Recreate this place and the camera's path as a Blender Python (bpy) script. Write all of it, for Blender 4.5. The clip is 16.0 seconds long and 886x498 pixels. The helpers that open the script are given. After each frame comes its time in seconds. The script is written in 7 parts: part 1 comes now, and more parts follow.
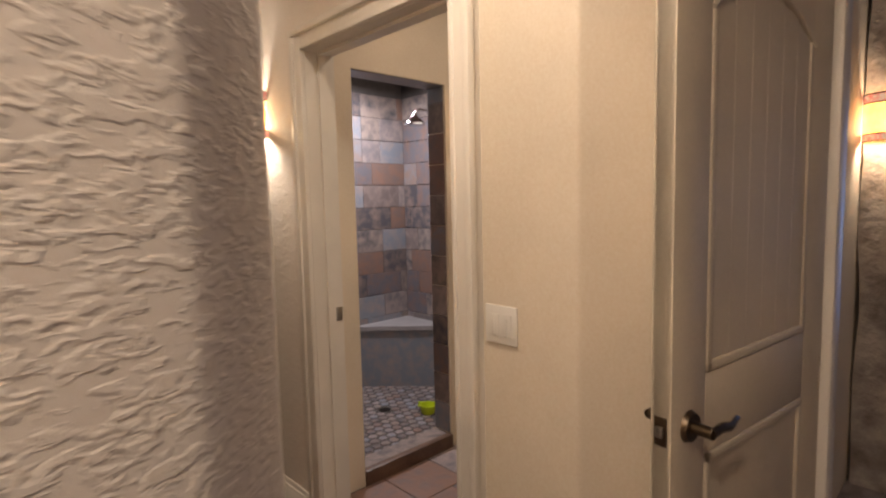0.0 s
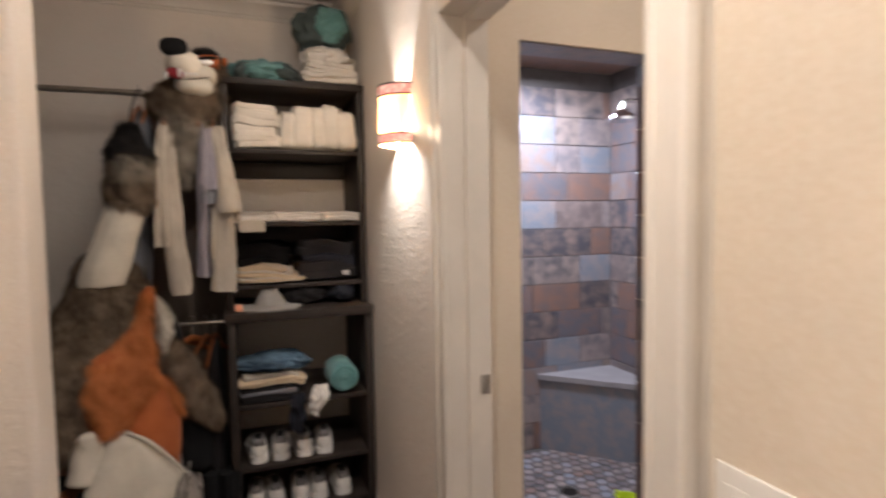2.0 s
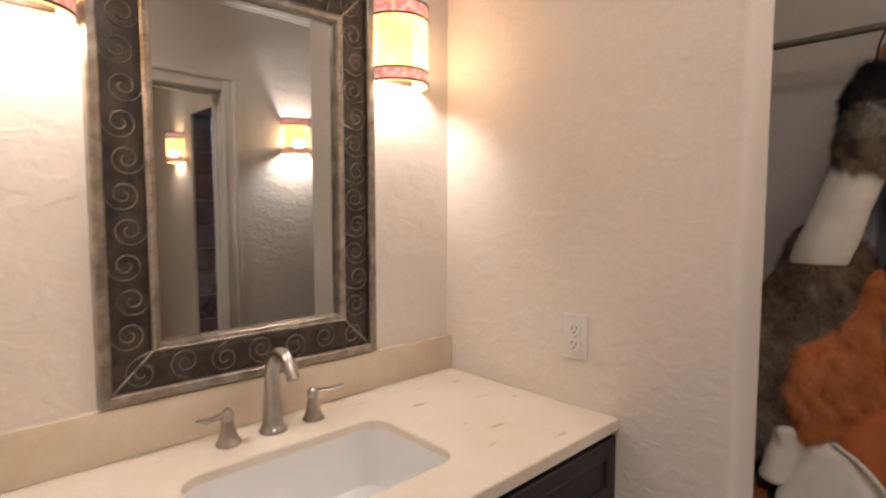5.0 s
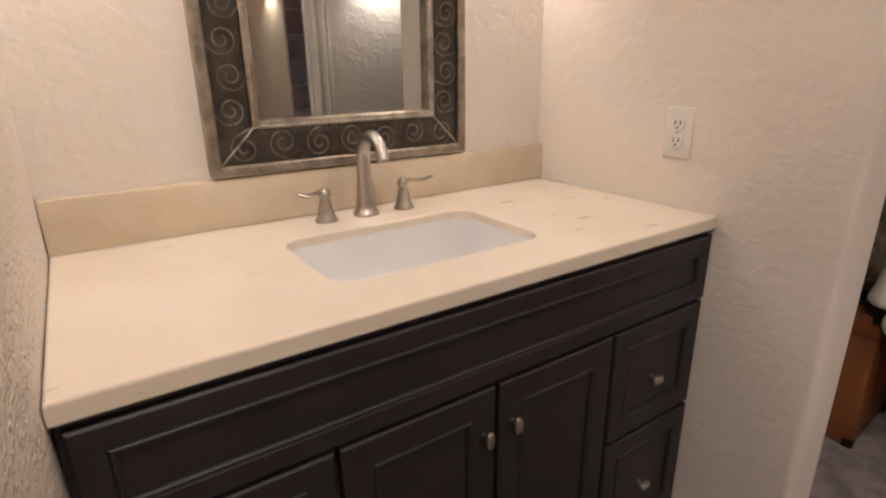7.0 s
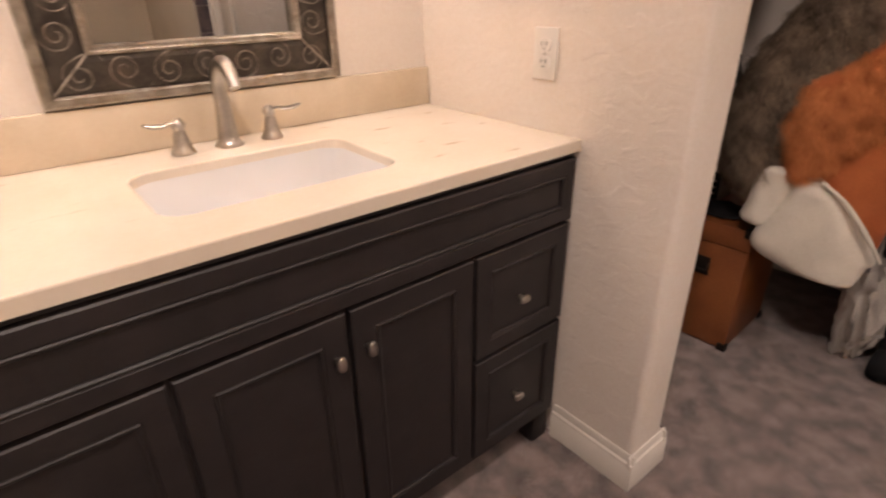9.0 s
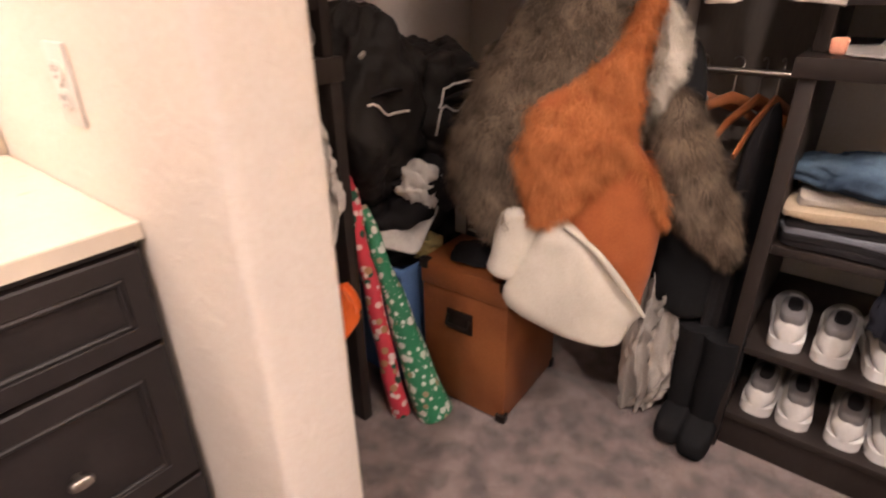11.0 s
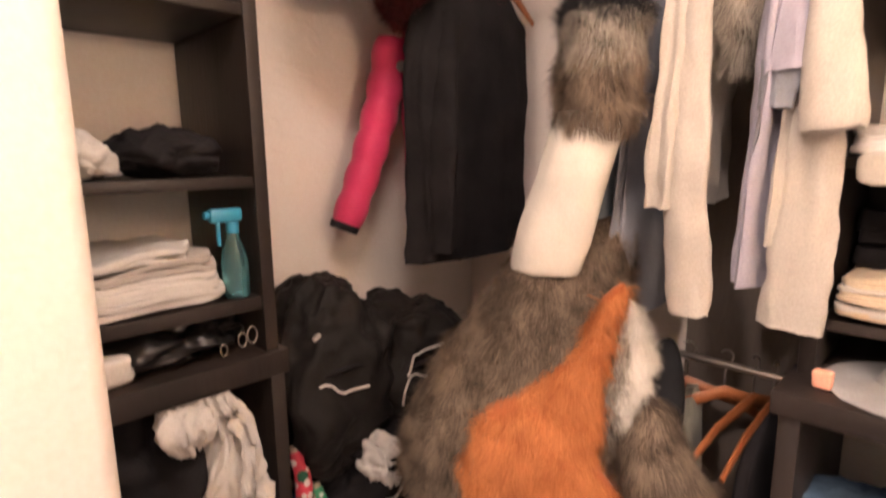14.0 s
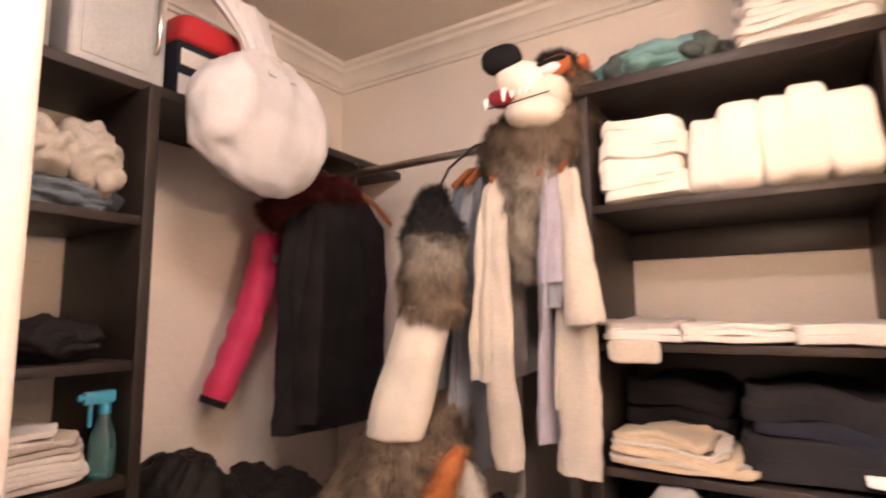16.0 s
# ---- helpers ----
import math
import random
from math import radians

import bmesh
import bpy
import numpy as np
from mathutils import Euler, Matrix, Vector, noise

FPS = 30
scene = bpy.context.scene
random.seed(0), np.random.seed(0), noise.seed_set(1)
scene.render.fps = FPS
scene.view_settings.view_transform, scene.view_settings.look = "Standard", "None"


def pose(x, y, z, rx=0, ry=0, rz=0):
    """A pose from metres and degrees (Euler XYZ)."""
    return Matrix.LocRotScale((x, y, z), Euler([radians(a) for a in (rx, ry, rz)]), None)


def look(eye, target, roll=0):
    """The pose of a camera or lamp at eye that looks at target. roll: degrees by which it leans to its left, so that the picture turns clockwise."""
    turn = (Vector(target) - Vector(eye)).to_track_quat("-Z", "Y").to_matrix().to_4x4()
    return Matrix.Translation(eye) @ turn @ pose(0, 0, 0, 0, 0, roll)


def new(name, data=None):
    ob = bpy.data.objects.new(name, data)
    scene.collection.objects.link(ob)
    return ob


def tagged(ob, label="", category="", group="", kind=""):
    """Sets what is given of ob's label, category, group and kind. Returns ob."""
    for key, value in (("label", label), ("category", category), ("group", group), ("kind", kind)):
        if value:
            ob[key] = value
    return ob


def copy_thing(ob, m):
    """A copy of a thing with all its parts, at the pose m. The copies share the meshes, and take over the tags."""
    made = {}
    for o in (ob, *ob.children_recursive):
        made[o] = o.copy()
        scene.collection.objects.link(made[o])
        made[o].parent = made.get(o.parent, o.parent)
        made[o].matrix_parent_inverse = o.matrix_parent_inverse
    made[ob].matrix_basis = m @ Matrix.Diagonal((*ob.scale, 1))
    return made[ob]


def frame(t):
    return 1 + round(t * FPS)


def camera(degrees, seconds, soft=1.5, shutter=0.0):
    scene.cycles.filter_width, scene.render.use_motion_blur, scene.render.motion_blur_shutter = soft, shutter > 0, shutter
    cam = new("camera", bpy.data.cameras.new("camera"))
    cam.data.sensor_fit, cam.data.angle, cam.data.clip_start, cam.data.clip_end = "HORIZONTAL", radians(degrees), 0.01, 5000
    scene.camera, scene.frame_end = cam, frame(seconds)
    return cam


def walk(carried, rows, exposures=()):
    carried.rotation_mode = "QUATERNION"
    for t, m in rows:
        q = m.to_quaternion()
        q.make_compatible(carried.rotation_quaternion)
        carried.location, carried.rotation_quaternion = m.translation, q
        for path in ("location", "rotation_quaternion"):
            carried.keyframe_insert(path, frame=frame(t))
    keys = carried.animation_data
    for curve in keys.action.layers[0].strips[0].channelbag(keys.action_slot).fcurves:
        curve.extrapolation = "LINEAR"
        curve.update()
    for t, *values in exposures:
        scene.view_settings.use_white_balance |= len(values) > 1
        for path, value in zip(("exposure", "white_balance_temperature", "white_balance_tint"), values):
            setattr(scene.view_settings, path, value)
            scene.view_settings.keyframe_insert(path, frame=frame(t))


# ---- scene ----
cam = camera(78.9, 16.0, soft=2.1, shutter=0.5)
METRES, EYE, TURN = 3.0, 1.415, -42.9
ROWS = [
    (0.5, 0.0, 0.0, 0.0, -0.1, -4.82, 1.2),
    (1.0, 0.0175, 0.0682, -0.0008, 1.84, -4.35, 1.07),
    (1.5, 0.0256, 0.1297, 0.0062, 9.56, -3.78, 1.1),
    (2.0, 0.0012, 0.1813, 0.0134, 22.64, -3.11, 0.94),
    (2.5, -0.0284, 0.213, 0.0142, 34.99, -1.75, 1.01),
    (3.0, -0.0581, 0.2239, 0.0183, 48.81, -0.84, 0.91),
    (3.5, -0.0761, 0.2314, 0.0149, 62.82, 0.11, 0.88),
    (4.0, -0.0886, 0.2279, 0.0138, 75.39, 0.22, 0.73),
    (6.5, -0.09, 0.2299, -0.0541, 97.92, -13.83, 0.78),
    (7.0, -0.0858, 0.2312, -0.0633, 98.83, -18.56, 0.73),
    (7.5, -0.0827, 0.2379, -0.0704, 99.39, -21.74, 0.79),
    (8.0, -0.0817, 0.2504, -0.0742, 99.21, -24.12, 0.76),
    (8.5, -0.0824, 0.2668, -0.0739, 97.96, -25.63, 0.7),
    (9.0, -0.092, 0.2955, -0.0643, 93.62, -26.14, 0.77),
    (9.5, -0.123, 0.3311, -0.0623, 87.97, -26.1, 0.82),
    (10.0, -0.1688, 0.3749, -0.075, 81.4, -26.13, 0.84),
    (12.5, -0.3132, 0.5876, -0.0528, 82.32, -26.0, 0.71),
    (13.0, -0.3165, 0.5877, -0.0259, 86.75, -23.57, 0.73),
    (13.5, -0.3102, 0.5808, -0.0003, 88.09, -18.15, 0.68),
    (14.0, -0.3035, 0.5733, 0.0179, 88.03, -9.89, 0.64),
    (14.5, -0.292, 0.5689, 0.029, 86.86, -3.71, 0.61),
    (15.0, -0.2759, 0.5639, 0.0379, 84.56, 1.35, 0.54),
    (15.5, -0.2511, 0.5711, 0.0366, 80.85, 5.42, 0.55),
    (16.0, -0.2143, 0.5771, 0.0376, 75.03, 6.94, 0.51),
]
PATH = [(0.0, look((-0.209, -0.123, 1.429), (1.158, 1.326, 1.251), -1.3))]
PATH += [(t, pose(0, 0, EYE, 0, 0, TURN) @ pose(METRES * x, METRES * y, METRES * z, 90 + pitch, roll, yaw))
         for t, x, y, z, yaw, pitch, roll in ROWS]
walk(cam, PATH, [(0.0, -0.50, 7400, 13), (0.6, -0.38, 7500, 13), (1.5, -0.18, 6450, 10), (2.5, 0.03, 6150, 11), (4.0, -0.28, 6150, 12),
                 (6.5, -0.33, 6100, 12), (7.5, 0.11, 6250, 12), (8.5, 0.26, 6600, 17), (10.0, 0.55, 6600, 23),
                 (12.5, 1.72, 6000, 15), (13.0, 1.72, 6550, 18), (13.5, 1.68, 6600, 20), (14.5, 1.50, 6750, 25), (16.0, 1.38, 6650, 25)])

# ---- light ----
world = bpy.data.worlds.new("world")
scene.world = world
world.use_nodes = True
world.node_tree.nodes["Background"].inputs[0].default_value = (0.30, 0.42, 0.75, 1)
world.node_tree.nodes["Background"].inputs[1].default_value = 0.3


def lamp(name, kind, m, energy, color, size=0.05):
    d = bpy.data.lights.new(name, kind)
    d.energy, d.color = energy, color
    if kind == "AREA":
        d.shape, d.size = "DISK", size
    else:
        d.shadow_soft_size = size
    ob = new(name, d)
    ob.matrix_world = m
    return ob


WARM, COOL, BULB = (1.0, 0.88, 0.77), (0.80, 0.86, 1.0), (1.0, 0.91, 0.82)
# Added soft fill aimed into the closet corner; no such fixture is known.
lamp("closet_fill", "AREA", look((0.45, 2.02, 2.60), (-0.30, 2.75, 1.2)), 7.0, WARM, 0.40)
# Unseen overhead light, put in to brighten the passage walls and cabinet front.
lamp("passage_fill", "AREA", pose(0.42, 0.74, 2.615), 18, WARM, 0.16)
lamp("shower_downlight_bulb", "AREA", pose(1.90, 2.85, 2.30), 45, COOL, 0.16)
# Extra light above the entry, invented to rake across the rough pier.
lamp("entry_fill", "AREA", pose(-0.70, -0.16, 2.615), 28, WARM, 0.10)
# Bath brightener besides its wall sconce; an assumed source, not a known lamp.
lamp("bath_fill", "AREA", pose(1.75, 1.30, 2.615), 8, WARM, 0.16)
lamp("hall_window_light", "AREA", pose(6.3, -0.6, 1.3, 0, 90, 0), 5, (0.35, 0.55, 1.0), 1.2)

# ---- materials ----
def mat(name, color, rough=0.6, metal=0.0, color2=None, scale=6.0, fine=120.0, bump=0.15, bump_scale=60.0,
        detail=4.0, fine_mix=0.06, bump_dist=0.01, emit=0.0, sheen=0.0, stretch=(1, 1, 1), random_tint=0.0, coat=0.0, spec=0.5):
    """A surface with a broad and a fine variation of colour and a fine relief; object coordinates in metres."""
    m = bpy.data.materials.new(name)
    m.use_nodes = True
    nt = m.node_tree
    b = nt.nodes["Principled BSDF"]
    n, l = nt.nodes.new, nt.links.new
    tc, mp = n("ShaderNodeTexCoord"), n("ShaderNodeMapping")
    geo = n("ShaderNodeNewGeometry")
    mp.inputs["Scale"].default_value = stretch
    l(geo.outputs["Position"], mp.inputs["Vector"])
    n1, n2 = n("ShaderNodeTexNoise"), n("ShaderNodeTexNoise")
    n1.inputs["Scale"].default_value, n1.inputs["Detail"].default_value = scale, detail
    n2.inputs["Scale"].default_value, n2.inputs["Detail"].default_value = fine, 3
    l(mp.outputs[0], n1.inputs["Vector"]), l(mp.outputs[0], n2.inputs["Vector"])
    ramp = n("ShaderNodeValToRGB")
    c2 = color2 or tuple(c * 0.86 for c in color)
    ramp.color_ramp.elements[0].position, ramp.color_ramp.elements[1].position = 0.36, 0.64
    ramp.color_ramp.elements[0].color, ramp.color_ramp.elements[1].color = (*c2, 1), (*color, 1)
    l(n1.outputs["Fac"], ramp.inputs[0])
    mix = n("ShaderNodeMix")
    mix.data_type, mix.blend_type = "RGBA", "OVERLAY"
    mix.inputs[0].default_value = min(1, fine_mix * 4)
    l(ramp.outputs[0], mix.inputs[6]), l(n2.outputs["Color"], mix.inputs[7])
    hsv0 = n("ShaderNodeHueSaturation")
    grey = n("ShaderNodeRGBToBW")
    l(n2.outputs["Color"], grey.inputs[0]), l(grey.outputs[0], mix.inputs[7])
    l(mix.outputs[2], hsv0.inputs["Color"])
    if random_tint:
        oi, mr = n("ShaderNodeObjectInfo"), n("ShaderNodeMapRange")
        mr.inputs[3].default_value, mr.inputs[4].default_value = 1 - random_tint, 1 + random_tint
        l(oi.outputs["Random"], mr.inputs[0]), l(mr.outputs[0], hsv0.inputs["Value"])
    l(hsv0.outputs[0], b.inputs["Base Color"])
    b.inputs["Roughness"].default_value, b.inputs["Metallic"].default_value = rough, metal
    b.inputs["Specular IOR Level"].default_value = spec
    b.inputs["Sheen Weight"].default_value = sheen
    b.inputs["Coat Weight"].default_value = coat
    if bump:
        n3, bp = n("ShaderNodeTexNoise"), n("ShaderNodeBump")
        n3.inputs["Scale"].default_value, n3.inputs["Detail"].default_value = bump_scale, 3
        l(mp.outputs[0], n3.inputs["Vector"])
        bp.inputs["Strength"].default_value, bp.inputs["Distance"].default_value = min(1, bump), bump_dist
        l(n3.outputs["Fac"], bp.inputs["Height"]), l(bp.outputs[0], b.inputs["Normal"])
    if emit:
        l(ramp.outputs[0], b.inputs["Emission Color"])
        b.inputs["Emission Strength"].default_value = emit
    return m


def plaster(name, color, relief=0.23, size=17.0, flat=1.5):
    """Hand-trowelled skip-trowel plaster: smooth flats broken by raised, uneven ridges."""
    m = mat(name, color, 0.72, color2=tuple(c * 0.93 for c in color), scale=2.0, bump=0)
    nt = m.node_tree
    n, l = nt.nodes.new, nt.links.new
    geo, mp = n("ShaderNodeNewGeometry"), n("ShaderNodeMapping")
    mp.inputs["Scale"].default_value = (1, 1, flat)
    l(geo.outputs["Position"], mp.inputs[0])
    a, r = n("ShaderNodeTexNoise"), n("ShaderNodeValToRGB")
    a.inputs["Scale"].default_value, a.inputs["Detail"].default_value = size, 4
    a.inputs["Distortion"].default_value = 0.6
    l(mp.outputs[0], a.inputs["Vector"])
    r.color_ramp.elements[0].position, r.color_ramp.elements[1].position = 0.46, 0.60
    l(a.outputs["Fac"], r.inputs[0])
    f = n("ShaderNodeTexNoise")
    f.inputs["Scale"].default_value = 150
    add = n("ShaderNodeMath")
    add.operation = "MULTIPLY_ADD"
    add.inputs[1].default_value = 0.15
    l(f.outputs["Fac"], add.inputs[0]), l(r.outputs[0], add.inputs[2])
    bp = n("ShaderNodeBump")
    bp.inputs["Strength"].default_value, bp.inputs["Distance"].default_value = relief, 0.003
    l(add.outputs[0], bp.inputs["Height"]), l(bp.outputs[0], nt.nodes["Principled BSDF"].inputs["Normal"])
    return m


M_WALL = plaster("wall_plaster", (0.78, 0.71, 0.64))
M_ROUGH = plaster("rough_plaster", (0.78, 0.71, 0.64), 0.50, 48.0, 1.7)
M_WALL2 = mat("smooth_wall_paint", (0.78, 0.68, 0.55), 0.65, scale=1.5, bump=0.06, bump_scale=90)
M_CEIL = mat("ceiling_paint", (0.70, 0.64, 0.57), 0.8, scale=2, bump=0.1, bump_scale=70)
M_TRIM = mat("white_trim_paint", (0.80, 0.75, 0.68), 0.38, scale=3, bump=0.03, fine_mix=0.02)
M_DOOR = mat("door_paint", (0.54, 0.47, 0.37), 0.5, scale=3, bump=0.05, bump_scale=180, fine_mix=0.03)
M_CARPET = mat("carpet", (0.262, 0.188, 0.164), 0.95, color2=(0.098, 0.067, 0.060), scale=13, detail=5.0, fine=300, bump=0.9,
               bump_scale=260, fine_mix=0.2, sheen=0.3)
M_WOOD = mat("espresso_wood", (0.030, 0.023, 0.020), 0.45, color2=(0.021, 0.0155, 0.013), scale=9, stretch=(1, 1, 0.2),
             bump=0.08, bump_scale=80, spec=0.3)
M_BLACKWOOD = mat("painted_black_wood", (0.027, 0.022, 0.022), 0.45, color2=(0.020, 0.017, 0.017), scale=14, bump=0.06,
                  bump_scale=140, spec=0.35)
M_QUARTZ = mat("cream_quartz", (0.78, 0.70, 0.59), 0.16, color2=(0.74, 0.65, 0.53), scale=5, bump=0, fine_mix=0.03)
nt_ = M_QUARTZ.node_tree
b_ = nt_.nodes["Principled BSDF"]
src_ = b_.inputs["Base Color"].links[0].from_socket
tx_, rp_, mx_, gp_, mg_ = (nt_.nodes.new("ShaderNode" + k) for k in ("TexNoise", "ValToRGB", "Mix", "NewGeometry", "Mapping"))
mg_.inputs["Rotation"].default_value, mg_.inputs["Scale"].default_value = (0, 0, 0.5), (2.2, 0.8, 1)
tx_.inputs["Scale"].default_value, tx_.inputs["Detail"].default_value = 11, 5
rp_.color_ramp.elements[0].position, rp_.color_ramp.elements[1].position = 0.655, 0.77
mx_.data_type = "RGBA"
mx_.inputs[7].default_value = (0.46, 0.36, 0.24, 1)
nt_.links.new(gp_.outputs["Position"], mg_.inputs[0]), nt_.links.new(mg_.outputs[0], tx_.inputs["Vector"])
nt_.links.new(tx_.outputs["Fac"], rp_.inputs[0]), nt_.links.new(rp_.outputs[0], mx_.inputs[0])
nt_.links.new(src_, mx_.inputs[6]), nt_.links.new(mx_.outputs[2], b_.inputs["Base Color"])
M_SPLASH = mat("beige_quartz_edge", (0.68, 0.58, 0.45), 0.25, color2=(0.60, 0.50, 0.37), scale=7, bump=0, fine_mix=0.03)
M_PORC = mat("white_porcelain", (0.82, 0.82, 0.82), 0.08, scale=2, bump=0, fine_mix=0.0, coat=0.5)
M_NICKEL = mat("brushed_nickel", (0.50, 0.47, 0.43), 0.28, 1.0, scale=20, bump=0.03, bump_scale=300)
M_SILVER = mat("antique_silver", (0.42, 0.38, 0.33), 0.35, 0.9, color2=(0.26, 0.23, 0.19), scale=30, bump=0.15,
               bump_scale=220)
M_PEWTER = mat("dark_pewter", (0.085, 0.072, 0.060), 0.42, 0.6, color2=(0.045, 0.038, 0.032), scale=25, bump=0.2,
               bump_scale=200)
M_SCROLL = mat("worn_silver_scroll", (0.27, 0.24, 0.20), 0.42, 0.9, color2=(0.14, 0.12, 0.10), scale=30, bump=0.15, bump_scale=220)
M_BRONZE = mat("aged_bronze", (0.16, 0.12, 0.085), 0.32, 1.0, scale=25, bump=0.05)
M_PLATE = mat("white_plastic", (0.80, 0.77, 0.72), 0.35, scale=3, bump=0, fine_mix=0.0)
M_DARK = mat("dark_slot", (0.01, 0.01, 0.01), 0.8, scale=3, bump=0)
M_SHADE = mat("mica_shade", (1.0, 0.74, 0.33), 0.6, color2=(0.95, 0.58, 0.20), scale=11, bump=0.1, emit=2.6)
nt_ = M_SHADE.node_tree
tp_, ms_ = nt_.nodes.new("ShaderNodeBsdfTransparent"), nt_.nodes.new("ShaderNodeMixShader")
tp_.inputs[0].default_value = (1.0, 0.90, 0.76, 1)
ms_.inputs[0].default_value = 0.42
nt_.links.new(nt_.nodes["Principled BSDF"].outputs[0], ms_.inputs[1]), nt_.links.new(tp_.outputs[0], ms_.inputs[2])
nt_.links.new(ms_.outputs[0], nt_.nodes["Material Output"].inputs["Surface"])
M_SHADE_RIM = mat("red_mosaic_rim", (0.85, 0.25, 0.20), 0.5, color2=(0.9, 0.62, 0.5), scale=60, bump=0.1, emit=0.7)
M_IRON = mat("dark_iron", (0.03, 0.022, 0.018), 0.5, 0.7, scale=30)
M_RODM = mat("steel_rod", (0.45, 0.42, 0.38), 0.3, 1.0, scale=20, bump=0.02)
m_ = bpy.data.materials.new("mirror_glass")
m_.use_nodes = True
m_.node_tree.nodes["Principled BSDF"].inputs["Metallic"].default_value = 1
m_.node_tree.nodes["Principled BSDF"].inputs["Roughness"].default_value = 0.01
m_.node_tree.nodes["Principled BSDF"].inputs["Base Color"].default_value = (0.60, 0.61, 0.60, 1)
M_MIRROR = m_


# ---- building helpers ----
def box(bm, x0, x1, y0, y1, z0, z1, m=None, bevel=0.0, seg=2):
    vs = [bm.verts.new((x, y, z)) for z in (z0, z1) for y in (y0, y1) for x in (x0, x1)]
    fs = [bm.faces.new([vs[i] for i in f]) for f in ((0, 2, 3, 1), (4, 5, 7, 6), (0, 1, 5, 4), (2, 6, 7, 3), (0, 4, 6, 2), (1, 3, 7, 5))]
    geom = vs
    if bevel:
        es = list({e for f in fs for e in f.edges})
        r = bmesh.ops.bevel(bm, geom=es + vs, offset=bevel, segments=seg, affect="EDGES", profile=0.5)
        geom = list({v for f in r["faces"] for v in f.verts} | {v for v in vs if v.is_valid})
    if m is not None:
        bmesh.ops.transform(bm, matrix=m, verts=[v for v in geom if v.is_valid])
    return geom


def cyl(bm, p0, p1, r0, r1=None, seg=16, caps=True):
    p0, p1 = Vector(p0), Vector(p1)
    q = (p1 - p0).to_track_quat("Z", "Y").to_matrix().to_4x4()
    m = Matrix.Translation((p0 + p1) / 2) @ q
    return bmesh.ops.create_cone(bm, cap_ends=caps, segments=seg, radius1=r0, radius2=r0 if r1 is None else r1,
                                 depth=(p1 - p0).length, matrix=m)["verts"]


def tube(bm, pts, radii, seg=12, caps=True, squash=None):
    """A skin round a line of points; radii: a number or one a point; squash: (across, up) factors."""
    pts = [Vector(p) for p in pts]
    rs = [radii] * len(pts) if isinstance(radii, (int, float)) else radii
    rings, side = [], None
    for i, p in enumerate(pts):
        d = (pts[min(i + 1, len(pts) - 1)] - pts[max(i - 1, 0)]).normalized()
        if side is None:
            side = d.orthogonal().normalized() if abs(d.z) > 0.9 else d.cross(Vector((0, 0, 1))).normalized()
            if abs(d.z) > 0.9:
                side = (Vector((1, 0, 0)) - d * d.x).normalized()
        side = (side - d * side.dot(d)).normalized()
        up = side.cross(d)
        sx, sy = squash or (1, 1)
        rings.append([bm.verts.new(p + rs[i] * (sx * math.cos(a) * side + sy * math.sin(a) * up))
                      for a in (2 * math.pi * k / seg for k in range(seg))])
    for a, b in zip(rings, rings[1:]):
        for k in range(seg):
            bm.faces.new((a[k], a[(k + 1) % seg], b[(k + 1) % seg], b[k]))
    if caps:
        bm.faces.new(rings[0][::-1]), bm.faces.new(rings[-1])
    return [v for r in rings for v in r]


def lathe(bm, profile, centre, seg=20):
    c = Vector(centre)
    rings = [[bm.verts.new(c + Vector((r * math.cos(a), r * math.sin(a), z))) for a in (2 * math.pi * k / seg for k in range(seg))]
             for r, z in profile]
    for a, b in zip(rings, rings[1:]):
        for k in range(seg):
            bm.faces.new((a[k], a[(k + 1) % seg], b[(k + 1) % seg], b[k]))
    bm.faces.new(rings[0][::-1]), bm.faces.new(rings[-1])
    return [v for r in rings for v in r]


def extrude_profile(bm, prof, axis, a, b, place):
    """A moulding: prof is a closed outline of (out, z); place(out, along, z) gives its points."""
    ra = [bm.verts.new(place(o, a, z)) for o, z in prof]
    rb = [bm.verts.new(place(o, b, z)) for o, z in prof]
    k = len(prof)
    for i in range(k):
        bm.faces.new((ra[i], ra[(i + 1) % k], rb[(i + 1) % k], rb[i]))
    bm.faces.new(ra[::-1]), bm.faces.new(rb)


def mesh_of(name, bm, material, smooth=True, angle=40):
    bmesh.ops.recalc_face_normals(bm, faces=bm.faces)
    me = bpy.data.meshes.new(name)
    if smooth:
        for f in bm.faces:
            f.smooth = True
        lim = radians(angle if len(bm.faces) < 2500 else 85)
        for e in bm.edges:
            e.smooth = len(e.link_faces) == 2 and e.calc_face_angle(0) < lim
    bm.to_mesh(me)
    bm.free()
    me.materials.append(material)
    return me


def part(name, bm, material, parent, label="", smooth=True):
    ob = new(name, mesh_of(name, bm, material, smooth))
    ob.parent = parent
    base = parent.location if parent.parent is None else Vector((0, 0, 0))
    ob.matrix_parent_inverse = Matrix.Translation(-base)
    return tagged(ob, label)


def thing(name, at, label, category, group="", kind=""):
    ob = new(name)
    ob.empty_display_size = 0.05
    ob.location = at
    return tagged(ob, label, category, group, kind)


def solid(name, bm, material, label, category, group="", kind="", smooth=True):
    return tagged(new(name, mesh_of(name, bm, material, smooth)), label, category, group, kind)


def structure(name, bm, material, label, category, smooth=True):
    return solid(name, bm, material, label, category, kind="structure", smooth=smooth)


B = bmesh.new


